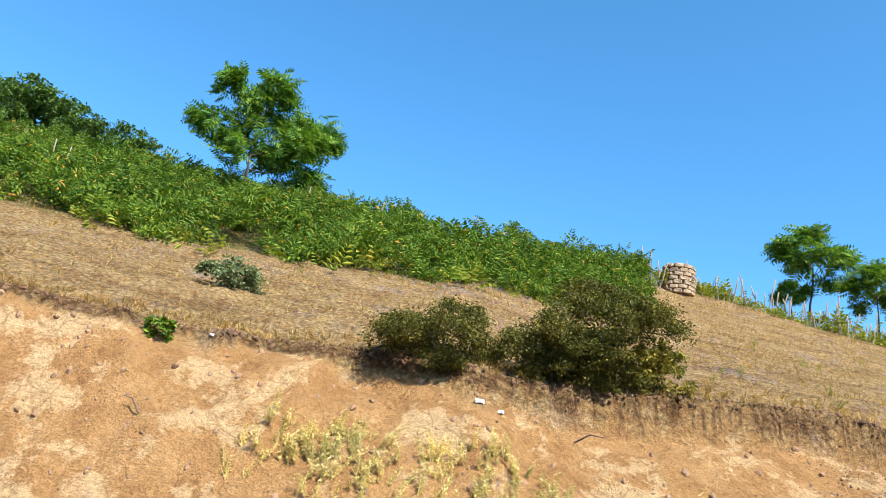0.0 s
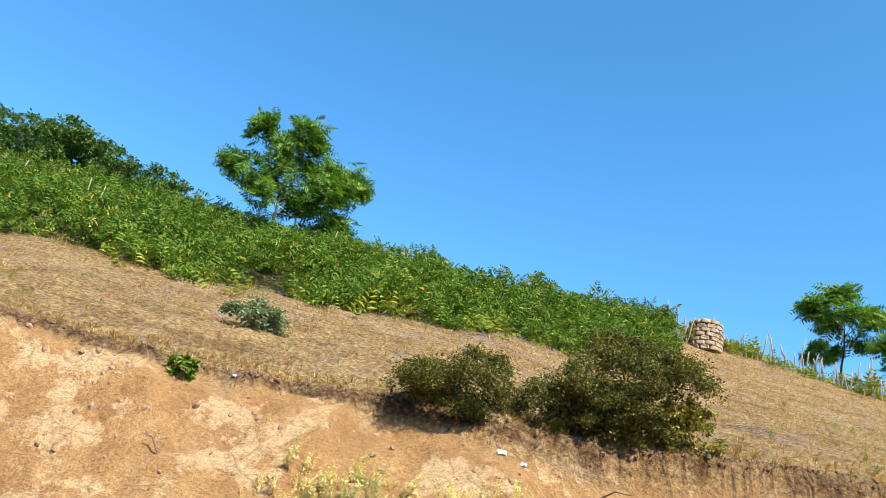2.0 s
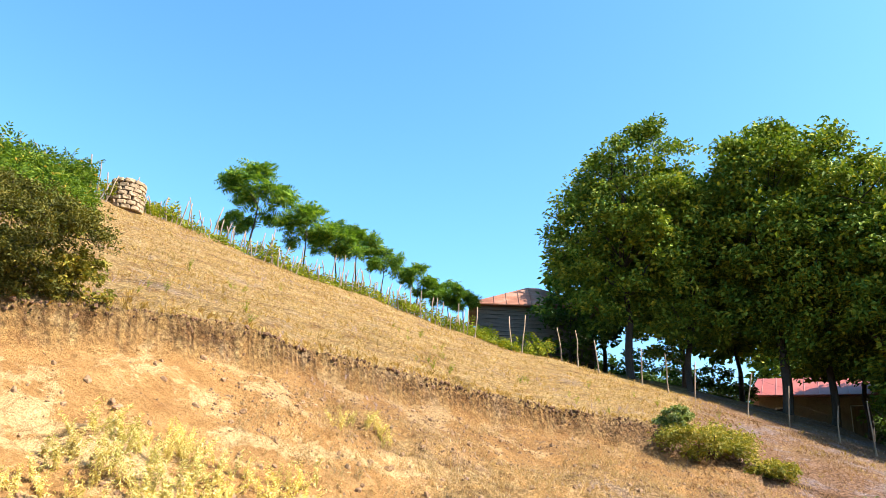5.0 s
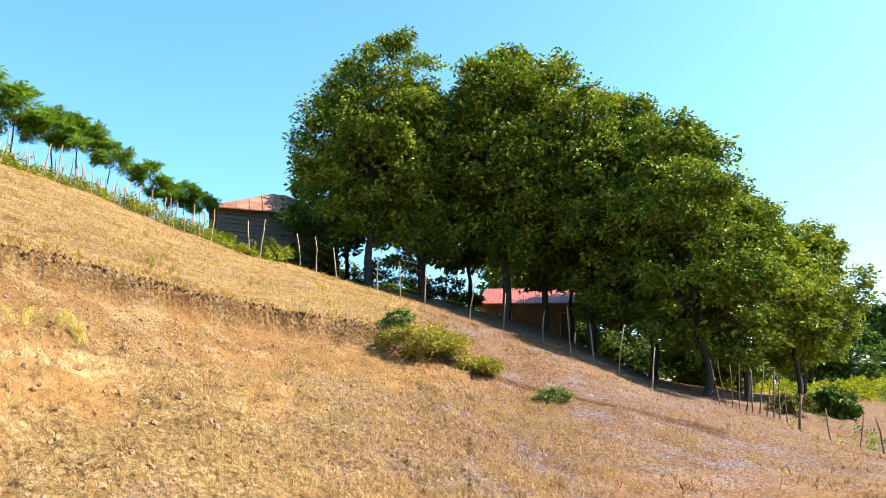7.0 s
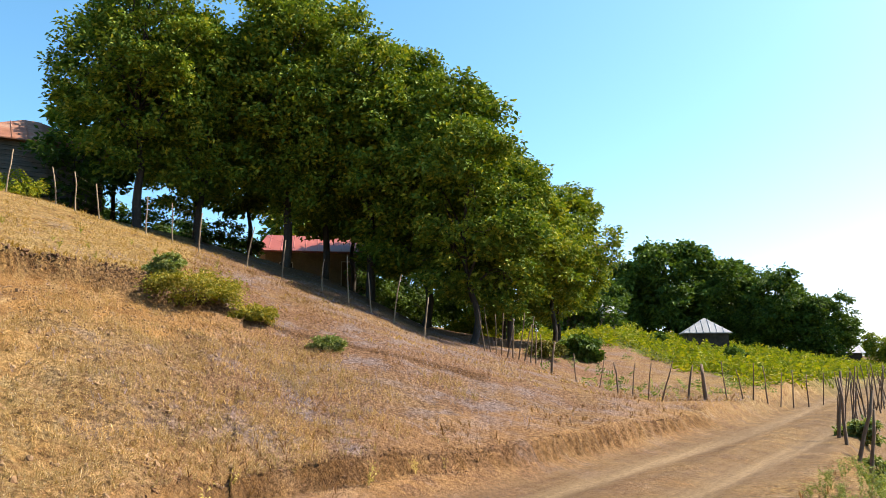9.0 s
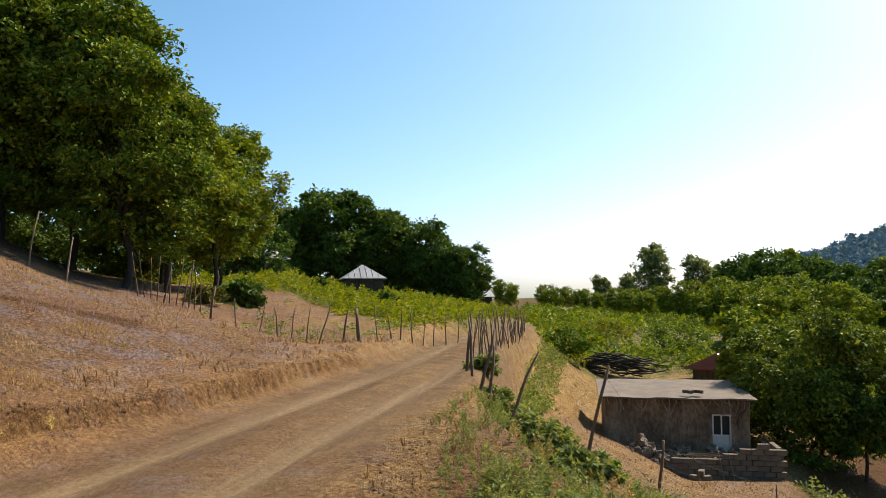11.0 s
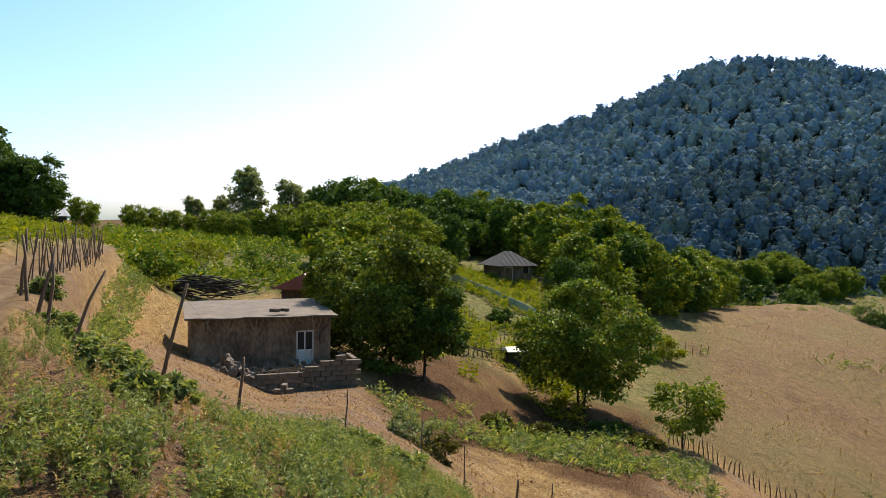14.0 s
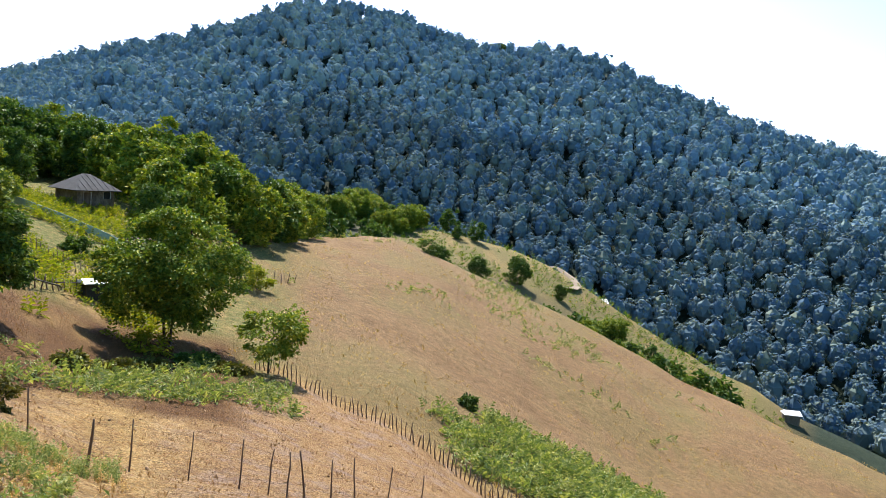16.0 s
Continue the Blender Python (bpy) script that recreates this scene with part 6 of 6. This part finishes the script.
house("tin_roofed_house", "grey house with a zinc hip roof in the wood", far_spot(136.5, 83, -4.4), facing(136.5) + 32, 3.9, 3.7, 1.5, 1.5, RENDERED, ZINC_SHADED, 0.5, 2.0, openings=((-0.9, -0.2, 0.9, 1.6, "door"), (1.2, 0.7, 0.8, 0.8, "window")), sheet=0.6, foot=2.5)
house("garden_shelter", "small garden shelter with a white sheet roof", far_spot(137.4, 52, -8.1), facing(137.4) + 20, 1.7, 1.2, 1.05, 0.22, DARK_WOOD, WHITE_SHEET, 0.15, 0.05, foot=1.5, category="shelter")
house("garden_shed", "small brown shed half hidden by the walnut tree", far_spot(140.2, 60, -6.9), facing(140.2) + 30, 1.8, 1.6, 1.4, 0.5, POST_WOOD, POST_WOOD, 0.2, 0.05, foot=1.5, category="shed")
house("valley_barn", "far valley barn with a white roof beside the forest track", far_spot(174.2, 297, -45.5), facing(174.2) + 15, 6.0, 4.2, 2.0, 1.4, ADOBE, WHITE_SHEET, 0.5, 0.3, foot=4, category="barn")
house("valley_barn", "far valley barn with a white roof under the field", far_spot(188.2, 252, -65), facing(188.2) + 20, 4.4, 3.2, 1.6, 1.1, ADOBE, WHITE_SHEET, 0.5, 0.3, foot=5, category="barn")


# ---- stone stack on the crest ----
def stone_mesh(size, rng, material, rough=0.14):
    bm = bmesh.new()
    bmesh.ops.create_cube(bm, size=1.0)
    bmesh.ops.bevel(bm, geom=list(bm.edges), offset=0.16, segments=1, affect="EDGES")
    for v in bm.verts:
        v.co = Vector(((v.co.x + rng.uniform(-rough, rough) * 0.5) * size[0], (v.co.y + rng.uniform(-rough, rough) * 0.5) * size[1], (v.co.z + rng.uniform(-rough, rough) * 0.5) * size[2]))
    return bm_mesh("stone", bm, material)


STONES = [stone_mesh((0.34, 0.22, 0.15), HRNG, STONE) for _ in range(5)]
stack_at = spot(15.6, 25.4, 0.15)
stack = thing("stone_stack", "round dry-laid stack of pale stones on the crest", "stone stack", Matrix.Translation(stack_at) @ Matrix.Diagonal((0.88, 0.88, 0.97, 1)))
part("rubble_core", bm_mesh("rubble_core", (lambda b: (bmesh.ops.create_cone(b, cap_ends=True, segments=14, radius1=0.5, radius2=0.46, depth=1.15, matrix=Matrix.Translation((0, 0, 0.17))), b)[1])(bmesh.new()), TURF_ROOT), stack)
for c in range(7):
    for k in range(10):
        a = (k + 0.5 * (c % 2)) * 2 * math.pi / 10 + HRNG.uniform(-0.05, 0.05)
        part("stone", HRNG.choice(STONES), stack, at=Matrix.Translation((0.5 * math.cos(a), 0.5 * math.sin(a), -0.25 + 0.15 * c + HRNG.uniform(-0.01, 0.01))) @ Matrix.Rotation(a + math.pi / 2 + HRNG.uniform(-0.15, 0.15), 4, "Z"))


# ---- the concrete hut below the track ----
HUT_W, HUT_D, HUT_H = 5.55, 5.0, 2.35
HUT = Matrix.Translation((28.07, -15.19, -4.76)) @ Matrix.Rotation(radians(-111.5), 4, "Z")
hut = thing("concrete_hut", "stained grey concrete hut with a flat cement roof", "hut", HUT)
DOOR_X, DOOR_W, DOOR_H = 1.72, 0.72, 1.78
t = 0.2
bm = bmesh.new()
left, right = -HUT_W / 2, DOOR_X - DOOR_W / 2
box(bm, (right - left, t, HUT_H + 0.8), ((left + right) / 2, t / 2, HUT_H / 2 - 0.4))
left, right = DOOR_X + DOOR_W / 2, HUT_W / 2
box(bm, (right - left, t, HUT_H + 0.8), ((left + right) / 2, t / 2, HUT_H / 2 - 0.4))
box(bm, (DOOR_W, t, HUT_H - DOOR_H), (DOOR_X, t / 2, (HUT_H + DOOR_H) / 2))
part("wall", bm_mesh("front_wall", bm, RENDERED), hut, "stained cement render, streaked dark below the eaves")
part("wall", bm_mesh("side_wall", boxed((t, HUT_D - t, HUT_H + 0.8), (-HUT_W / 2 + t / 2, t + (HUT_D - t) / 2, HUT_H / 2 - 0.4), 0.02), RENDERED), hut)
part("wall", bm_mesh("side_wall", boxed((t, HUT_D - t, HUT_H + 0.8), (HUT_W / 2 - t / 2, t + (HUT_D - t) / 2, HUT_H / 2 - 0.4), 0.02), RENDERED), hut)
part("wall", bm_mesh("back_wall", boxed((HUT_W - 2 * t, t, HUT_H + 0.8), (0, HUT_D - t / 2, HUT_H / 2 - 0.4), 0.02), RENDERED), hut)
bm = bmesh.new()
bmesh.ops.create_grid(bm, x_segments=26, y_segments=14, size=0.5)
for v in bm.verts:
    ragged = 0.16 * (noise.noise(Vector((v.co.x * 14, v.co.y * 14, 2))))
    edge = max(abs(v.co.x), abs(v.co.y)) > 0.49
    v.co = Vector((v.co.x * (HUT_W + 0.5) + (ragged if edge else 0), v.co.y * (HUT_D + 0.6) + (ragged if edge else 0), 0.05 * noise.noise(Vector((v.co.x * 5, v.co.y * 5, 0)))))
slab = bmesh.ops.extrude_face_region(bm, geom=list(bm.faces))
for v in [e for e in slab["geom"] if isinstance(e, bmesh.types.BMVert)]:
    v.co.z += 0.07
roof_part = part("roof", bm_mesh("flat_roof", bm, CONCRETE), hut, "cracked pale cement roof with ragged edges", Matrix.Translation((0, HUT_D / 2 - 0.02, HUT_H + 0.08)) @ Matrix.Rotation(radians(1.5), 4, "X"))
for k in range(26):
    x = -HUT_W / 2 + 0.1 + k * HUT_W / 26 + HRNG.uniform(-0.06, 0.06)
    v, q = tubes([([(x, 0.1, HUT_H + 0.03), (x + HRNG.uniform(-0.1, 0.14), -0.30, HUT_H - 0.04), (x + HRNG.uniform(-0.15, 0.25), -0.36, HUT_H - HRNG.uniform(0.16, 0.6))], [0.026, 0.024, 0.014])], 4)
    part("reed", mesh_np("reed", v, q, PALE_WOOD), roof_part, at=roof_part.matrix_basis.inverted())
bm = bmesh.new()
for sx in (-1, 1):
    box(bm, (0.06, 0.09, DOOR_H), (DOOR_X + sx * (DOOR_W / 2 - 0.03), 0.07, DOOR_H / 2))
box(bm, (DOOR_W - 0.12, 0.09, 0.06), (DOOR_X, 0.07, DOOR_H - 0.03))
door = part("door", bm_mesh("door_frame", bm, PAINT), hut, "chipped white door with a barred upper half")
part("door_panel", bm_mesh("door_panel", boxed((DOOR_W - 0.14, 0.03, 0.92), (DOOR_X, 0.08, 0.46), 0.008), PAINT), door)
part("pane", bm_mesh("door_pane", boxed((DOOR_W - 0.14, 0.02, 0.74), (DOOR_X, 0.12, 1.33)), DARKNESS), door, "near-black sheet in place of the unlit interior")
for k in (0.0,):
    part("bar", bm_mesh("bar", boxed((0.025 if k else 0.05, 0.03, 0.76), (DOOR_X + k * 1.3, 0.085, 1.33)), PAINT), door)
part("rail", bm_mesh("door_rail", boxed((DOOR_W - 0.14, 0.04, 0.06), (DOOR_X, 0.08, 0.95)), PAINT), door)
cable = tubes([([(2.35, -0.03, 1.2), (2.3, -0.04, 1.55), (2.4, -0.04, 1.8), (2.62, -0.03, 1.95)], [0.025] * 4)], 5)
part("cable", mesh_np("cable", *cable, DARK_WOOD), hut, "black hose hung beside the door")
for k, (x, y) in enumerate(((0.45, 0.35), (0.72, 0.42), (0.58, 0.25), (0.95, 0.36))):
    b = thing("loose_block", "loose dark block lying on the hut roof", "block", HUT @ Matrix.Translation((x, y, HUT_H + 0.27)) @ Matrix.Rotation(k * 0.8, 4, "Z"), data=bm_mesh("loose_block", boxed((0.3, 0.16, 0.13), (0, 0, 0), 0.012), BLOCK))

# ---- block wall and rubble in front of the hut ----
WALL_A, WALL_B = Vector((26.4, -12.45, -4.98)), Vector((24.5, -17.3, -4.98))
run = WALL_B - WALL_A
WALL = Matrix.Translation(WALL_A) @ Matrix.Rotation(math.atan2(run.y, run.x), 4, "Z")
bw = thing("block_wall", "half-built grey concrete block wall round the hut's yard", "wall", WALL)
BLOCKS = [bm_mesh("block", boxed((0.385, 0.19, 0.185), (0, 0, 0), 0.01, jitter=0.004, rng=HRNG), BLOCK) for _ in range(4)]
n_long = int(run.length / 0.4)
for c in range(8):
    for k in range(n_long + 1):
        x = 0.2 + 0.4 * k + (0.2 if c % 2 else 0)
        top = 2.9 if x < 1.2 else 3.6 if x < 3.3 else (4.5 if x < 3.9 else (5.8 if x < 5.2 else 5.6))
        if c > top + HRNG.uniform(-0.3, 0.4) or x > run.length + 0.1:
            continue
        part("block", HRNG.choice(BLOCKS), bw, at=Matrix.Translation((x + HRNG.uniform(-0.015, 0.015), HRNG.uniform(-0.02, 0.02), 0.1 + 0.195 * c)) @ Matrix.Rotation(HRNG.uniform(-0.035, 0.035), 4, "Z"))
for c in range(8):
    for k in range(7):
        if c > 5.8 - 0.25 * k + HRNG.uniform(-0.4, 0.3):
            continue
        part("block", HRNG.choice(BLOCKS), bw, at=Matrix.Translation((run.length + 0.02, 0.3 + 0.4 * k + (0.2 if c % 2 else 0), 0.1 + 0.195 * c)) @ Matrix.Rotation(radians(90) + HRNG.uniform(-0.02, 0.02), 4, "Z"))
RUBBLE = [stone_mesh((0.3, 0.22, 0.17), HRNG, BLOCK, 0.3) for _ in range(6)]
pile = thing("rubble_heap", "heap of broken grey blocks against the hut wall", "rubble", WALL)
for k in range(150):
    a, b = HRNG.gauss(0.4, 0.5), HRNG.gauss(0.6, 0.4)
    h = 0.85 + 0.7 * math.exp(-((a - 0.35) ** 2 + (b - 0.75) ** 2) / 0.22)
    part("stone", HRNG.choice(RUBBLE), pile, at=Matrix.Translation((a, b, h * HRNG.uniform(0.72, 1.0) - 0.15)) @ Euler([HRNG.uniform(0, 6) for _ in range(3)]).to_matrix().to_4x4() @ Matrix.Scale(HRNG.uniform(0.6, 1.25), 4))
scatter = thing("scattered_rubble", "broken blocks and sticks strewn over the yard", "rubble", WALL)
for k in range(60):
    part("stone", HRNG.choice(RUBBLE), scatter, at=Matrix.Translation((HRNG.uniform(1.0, 5.0), HRNG.uniform(0.2, 2.2), 0.62 + HRNG.uniform(0, 0.15))) @ Euler([HRNG.uniform(0, 6) for _ in range(3)]).to_matrix().to_4x4() @ Matrix.Scale(HRNG.uniform(0.5, 1.0), 4))
for k in range(12):
    p = Vector((HRNG.uniform(1.8, 3.4), HRNG.uniform(-0.1, 0.6), 0.82))
    v, q = tubes([([p, p + Vector((HRNG.uniform(0.3, 1.0), HRNG.uniform(-0.2, 0.2), HRNG.uniform(-0.02, 0.12)))], [0.02, 0.015])], 5)
    part("stick", mesh_np("stick", v, q, PALE_WOOD), scatter)
yard_bm = bmesh.new()
bmesh.ops.create_grid(yard_bm, x_segments=18, y_segments=10, size=0.5)
for v in yard_bm.verts:
    v.co = Vector((v.co.x * 5.2 + 2.7, v.co.y * 2.9 + 1.5, 0.58 + 0.08 * noise.noise(v.co * 8)))
tagged(new("yard_floor", bm_mesh("yard_floor", yard_bm, CLOD, True)), "trodden earth and rubble floor of the yard", "ground", kind="structure").matrix_basis = WALL
for x, tall in ((3.55, 1.25), (3.2, 1.6)):
    thing("leaning_stick", "pale stick leaning on the block wall", "stick", WALL @ Matrix.Translation((x, -0.22, 0.1)) @ Matrix.Rotation(radians(-8), 4, "Y") @ Matrix.Rotation(radians(-9), 4, "X") @ Matrix.Diagonal((1, 1, tall * 0.72, 1)), data=PALE[0])
for k, (x, y, z) in enumerate(((2.1, -1.0, 0), (2.45, -0.95, 0), (2.3, -1.0, 0.19))):
    p = WALL @ Vector((x, y, 0))
    thing("loose_block", "loose concrete block lying on the slope", "block", Matrix.Translation((p.x, p.y, height(p.x, p.y) + 0.1 + z)) @ Matrix.Rotation(0.5 + k, 4, "Z"), data=BLOCKS[k])

# ---- log pile ----
logs = thing("log_pile", "tangled pile of dark dead branches", "log pile", Matrix.Translation(spot(113.9, 47.0, 0.12)))
for k in range(95):
    a = HRNG.uniform(-0.5, 0.5) + (math.pi if k % 2 else 0) + radians(66)
    length = HRNG.uniform(0.8, 2.2)
    along = HRNG.uniform(-2.0, 2.0)
    c = Vector((math.cos(radians(66)) * along, math.sin(radians(66)) * along, 0)) + Vector((HRNG.uniform(-0.3, 0.3), HRNG.uniform(-0.5, 0.5), HRNG.uniform(0.0, 1.25 - 0.35 * abs(along))))
    d = Vector((math.cos(a), math.sin(a), HRNG.uniform(-0.22, 0.28))) * length / 2
    bend = Vector((HRNG.uniform(-0.12, 0.12), HRNG.uniform(-0.12, 0.12), HRNG.uniform(-0.05, 0.25)))
    v, q = tubes([([c - d, c + bend, c + d], [0.05, 0.045, 0.02])], 5)
    part("branch", mesh_np("branch", v, q, DARK_WOOD, True), logs)

# ---- small things on the bank ----


def stones_on(name, label, count, az0, az1, r0, r1, lo, hi, sizes, rng, material=None):
    at = sow(rng, count, az0, az1, r0, r1, lambda x, y, a, r, b: (b > lo) & (b < hi))
    v, f = core(rng)
    n = len(at)
    rot = turned(rng.uniform(0, 6, n), rng.uniform(0, 6, n), rng.uniform(0, 6, n))
    s = np.exp(rng.uniform(math.log(sizes[0]), math.log(sizes[1]), n))
    vv, ff = strewn((v - (0, 0, 0.6), f), at, rot, np.c_[s, s * 0.8, s * 0.6])
    return thing(name, label, "clods", kind="stuff", data=mesh_np(name, vv, ff, material or CLOD))


SRNG = np.random.default_rng(29)
stones_on("earth_clods", "crumbled clods of tan earth on the cut bank", 2600, -42, 62, 5, 14, 1.0, 3.1, (0.02, 0.14), SRNG)
stones_on("scarp_crumbs", "crumbling brown soil and roots on the face under the turf", 50000, -47, 58, 8, 17, 3.3, 3.97, (0.02, 0.07), SRNG, TURF_ROOT)
stones_on("cut_crumbs", "crumbled soil along the low cut beside the track", 16000, 56, 98, 4.5, 17, 1.7, 2.04, (0.012, 0.05), SRNG, TURF_ROOT)
stones_on("turf_sods", "torn sods of brown turf along the eroded edge", 40000, -47, 60, 8, 17, 3.7, 4.015, (0.03, 0.11), SRNG, TURF_ROOT)
stones_on("verge_clods", "dark crumbled earth along the edge of the track", 1500, 96, 122, 3.6, 9.0, 0.0, 2.4, (0.01, 0.05), SRNG, TURF_ROOT)
stones_on("scree_clods", "crumbled red-brown clods below the turf edge", 9000, 22, 62, 9, 17, 2.6, 3.35, (0.015, 0.06), SRNG)
stones_on("track_stones", "small stones and clods along the track", 1500, 60, 112, 3.5, 25, 0.0, 2.2, (0.015, 0.07), SRNG)
stones_on("slope_stones", "clods scattered over the lower slope", 700, 108, 165, 8, 34, 2.0, 5.0, (0.03, 0.16), SRNG)


# ---- forest track on the spur ----
bends = [(168.6, 290), (169.8, 288), (171.0, 286), (172.0, 282), (172.5, 274), (172.2, 265), (171.3, 258)]
tb = np.linspace(0, len(bends) - 1, 60)
t_az = np.interp(tb, range(len(bends)), [b[0] for b in bends])
t_r = np.interp(tb, range(len(bends)), [b[1] for b in bends])
mx, my = t_r * np.sin(np.radians(t_az)), t_r * np.cos(np.radians(t_az))
nx, ny = -np.gradient(my), np.gradient(mx)
ln = np.hypot(nx, ny)
rows_t = []
for side in (-1.7, -0.6, 0.6, 1.7):
    x, y = mx + nx / ln * side, my + ny / ln * side
    rows_t.append(np.c_[x, y, land(mx, my)[0] + 0.5 + (0.15 if abs(side) < 1 else -0.1)])
i, j = np.meshgrid(np.arange(3), np.arange(59), indexing="ij")
me = mesh_np("forest_track", np.concatenate(rows_t), np.stack([i * 60 + j, i * 60 + j + 1, (i + 1) * 60 + j + 1, (i + 1) * 60 + j], -1).reshape(-1, 4), TRACK, smooth=True)
tagged(new("forest_track", me), "pale dirt forest track curving over the spur", "track", kind="structure")

# ---- litter on the bank ----
for k, (az, r, s) in enumerate(((-0.4, 9.05, 0.09), (1.2, 8.95, 0.07), (-19.5, 10.2, 0.06))):
    p = spot(az, r, 0.03)
    thing("litter", "crumpled scrap of white plastic on the bank", "litter", Matrix.Translation(p) @ Matrix.Rotation(k * 1.3, 4, "Z"), data=stone_mesh((s, s * 0.7, s * 0.5), HRNG, PAINT, 0.5))
for k, (az, r) in enumerate(((6.6, 9.1), (-23.0, 9.2))):
    p = spot(az, r, 0.04)
    d = Vector((HRNG.uniform(0.2, 0.45), HRNG.uniform(-0.15, 0.15), HRNG.uniform(0.05, 0.2)))
    v, f = tubes([([(0, 0, 0), d * 0.5 + Vector((0, 0, 0.06)), d], [0.013, 0.010, 0.004])], 5)
    thing("dead_root", "bare dead root sticking out of the bank", "root", Matrix.Translation(p) @ Matrix.Rotation(HRNG.uniform(0, 6), 4, "Z"), data=mesh_np("dead_root", v, f, POST_WOOD, True))
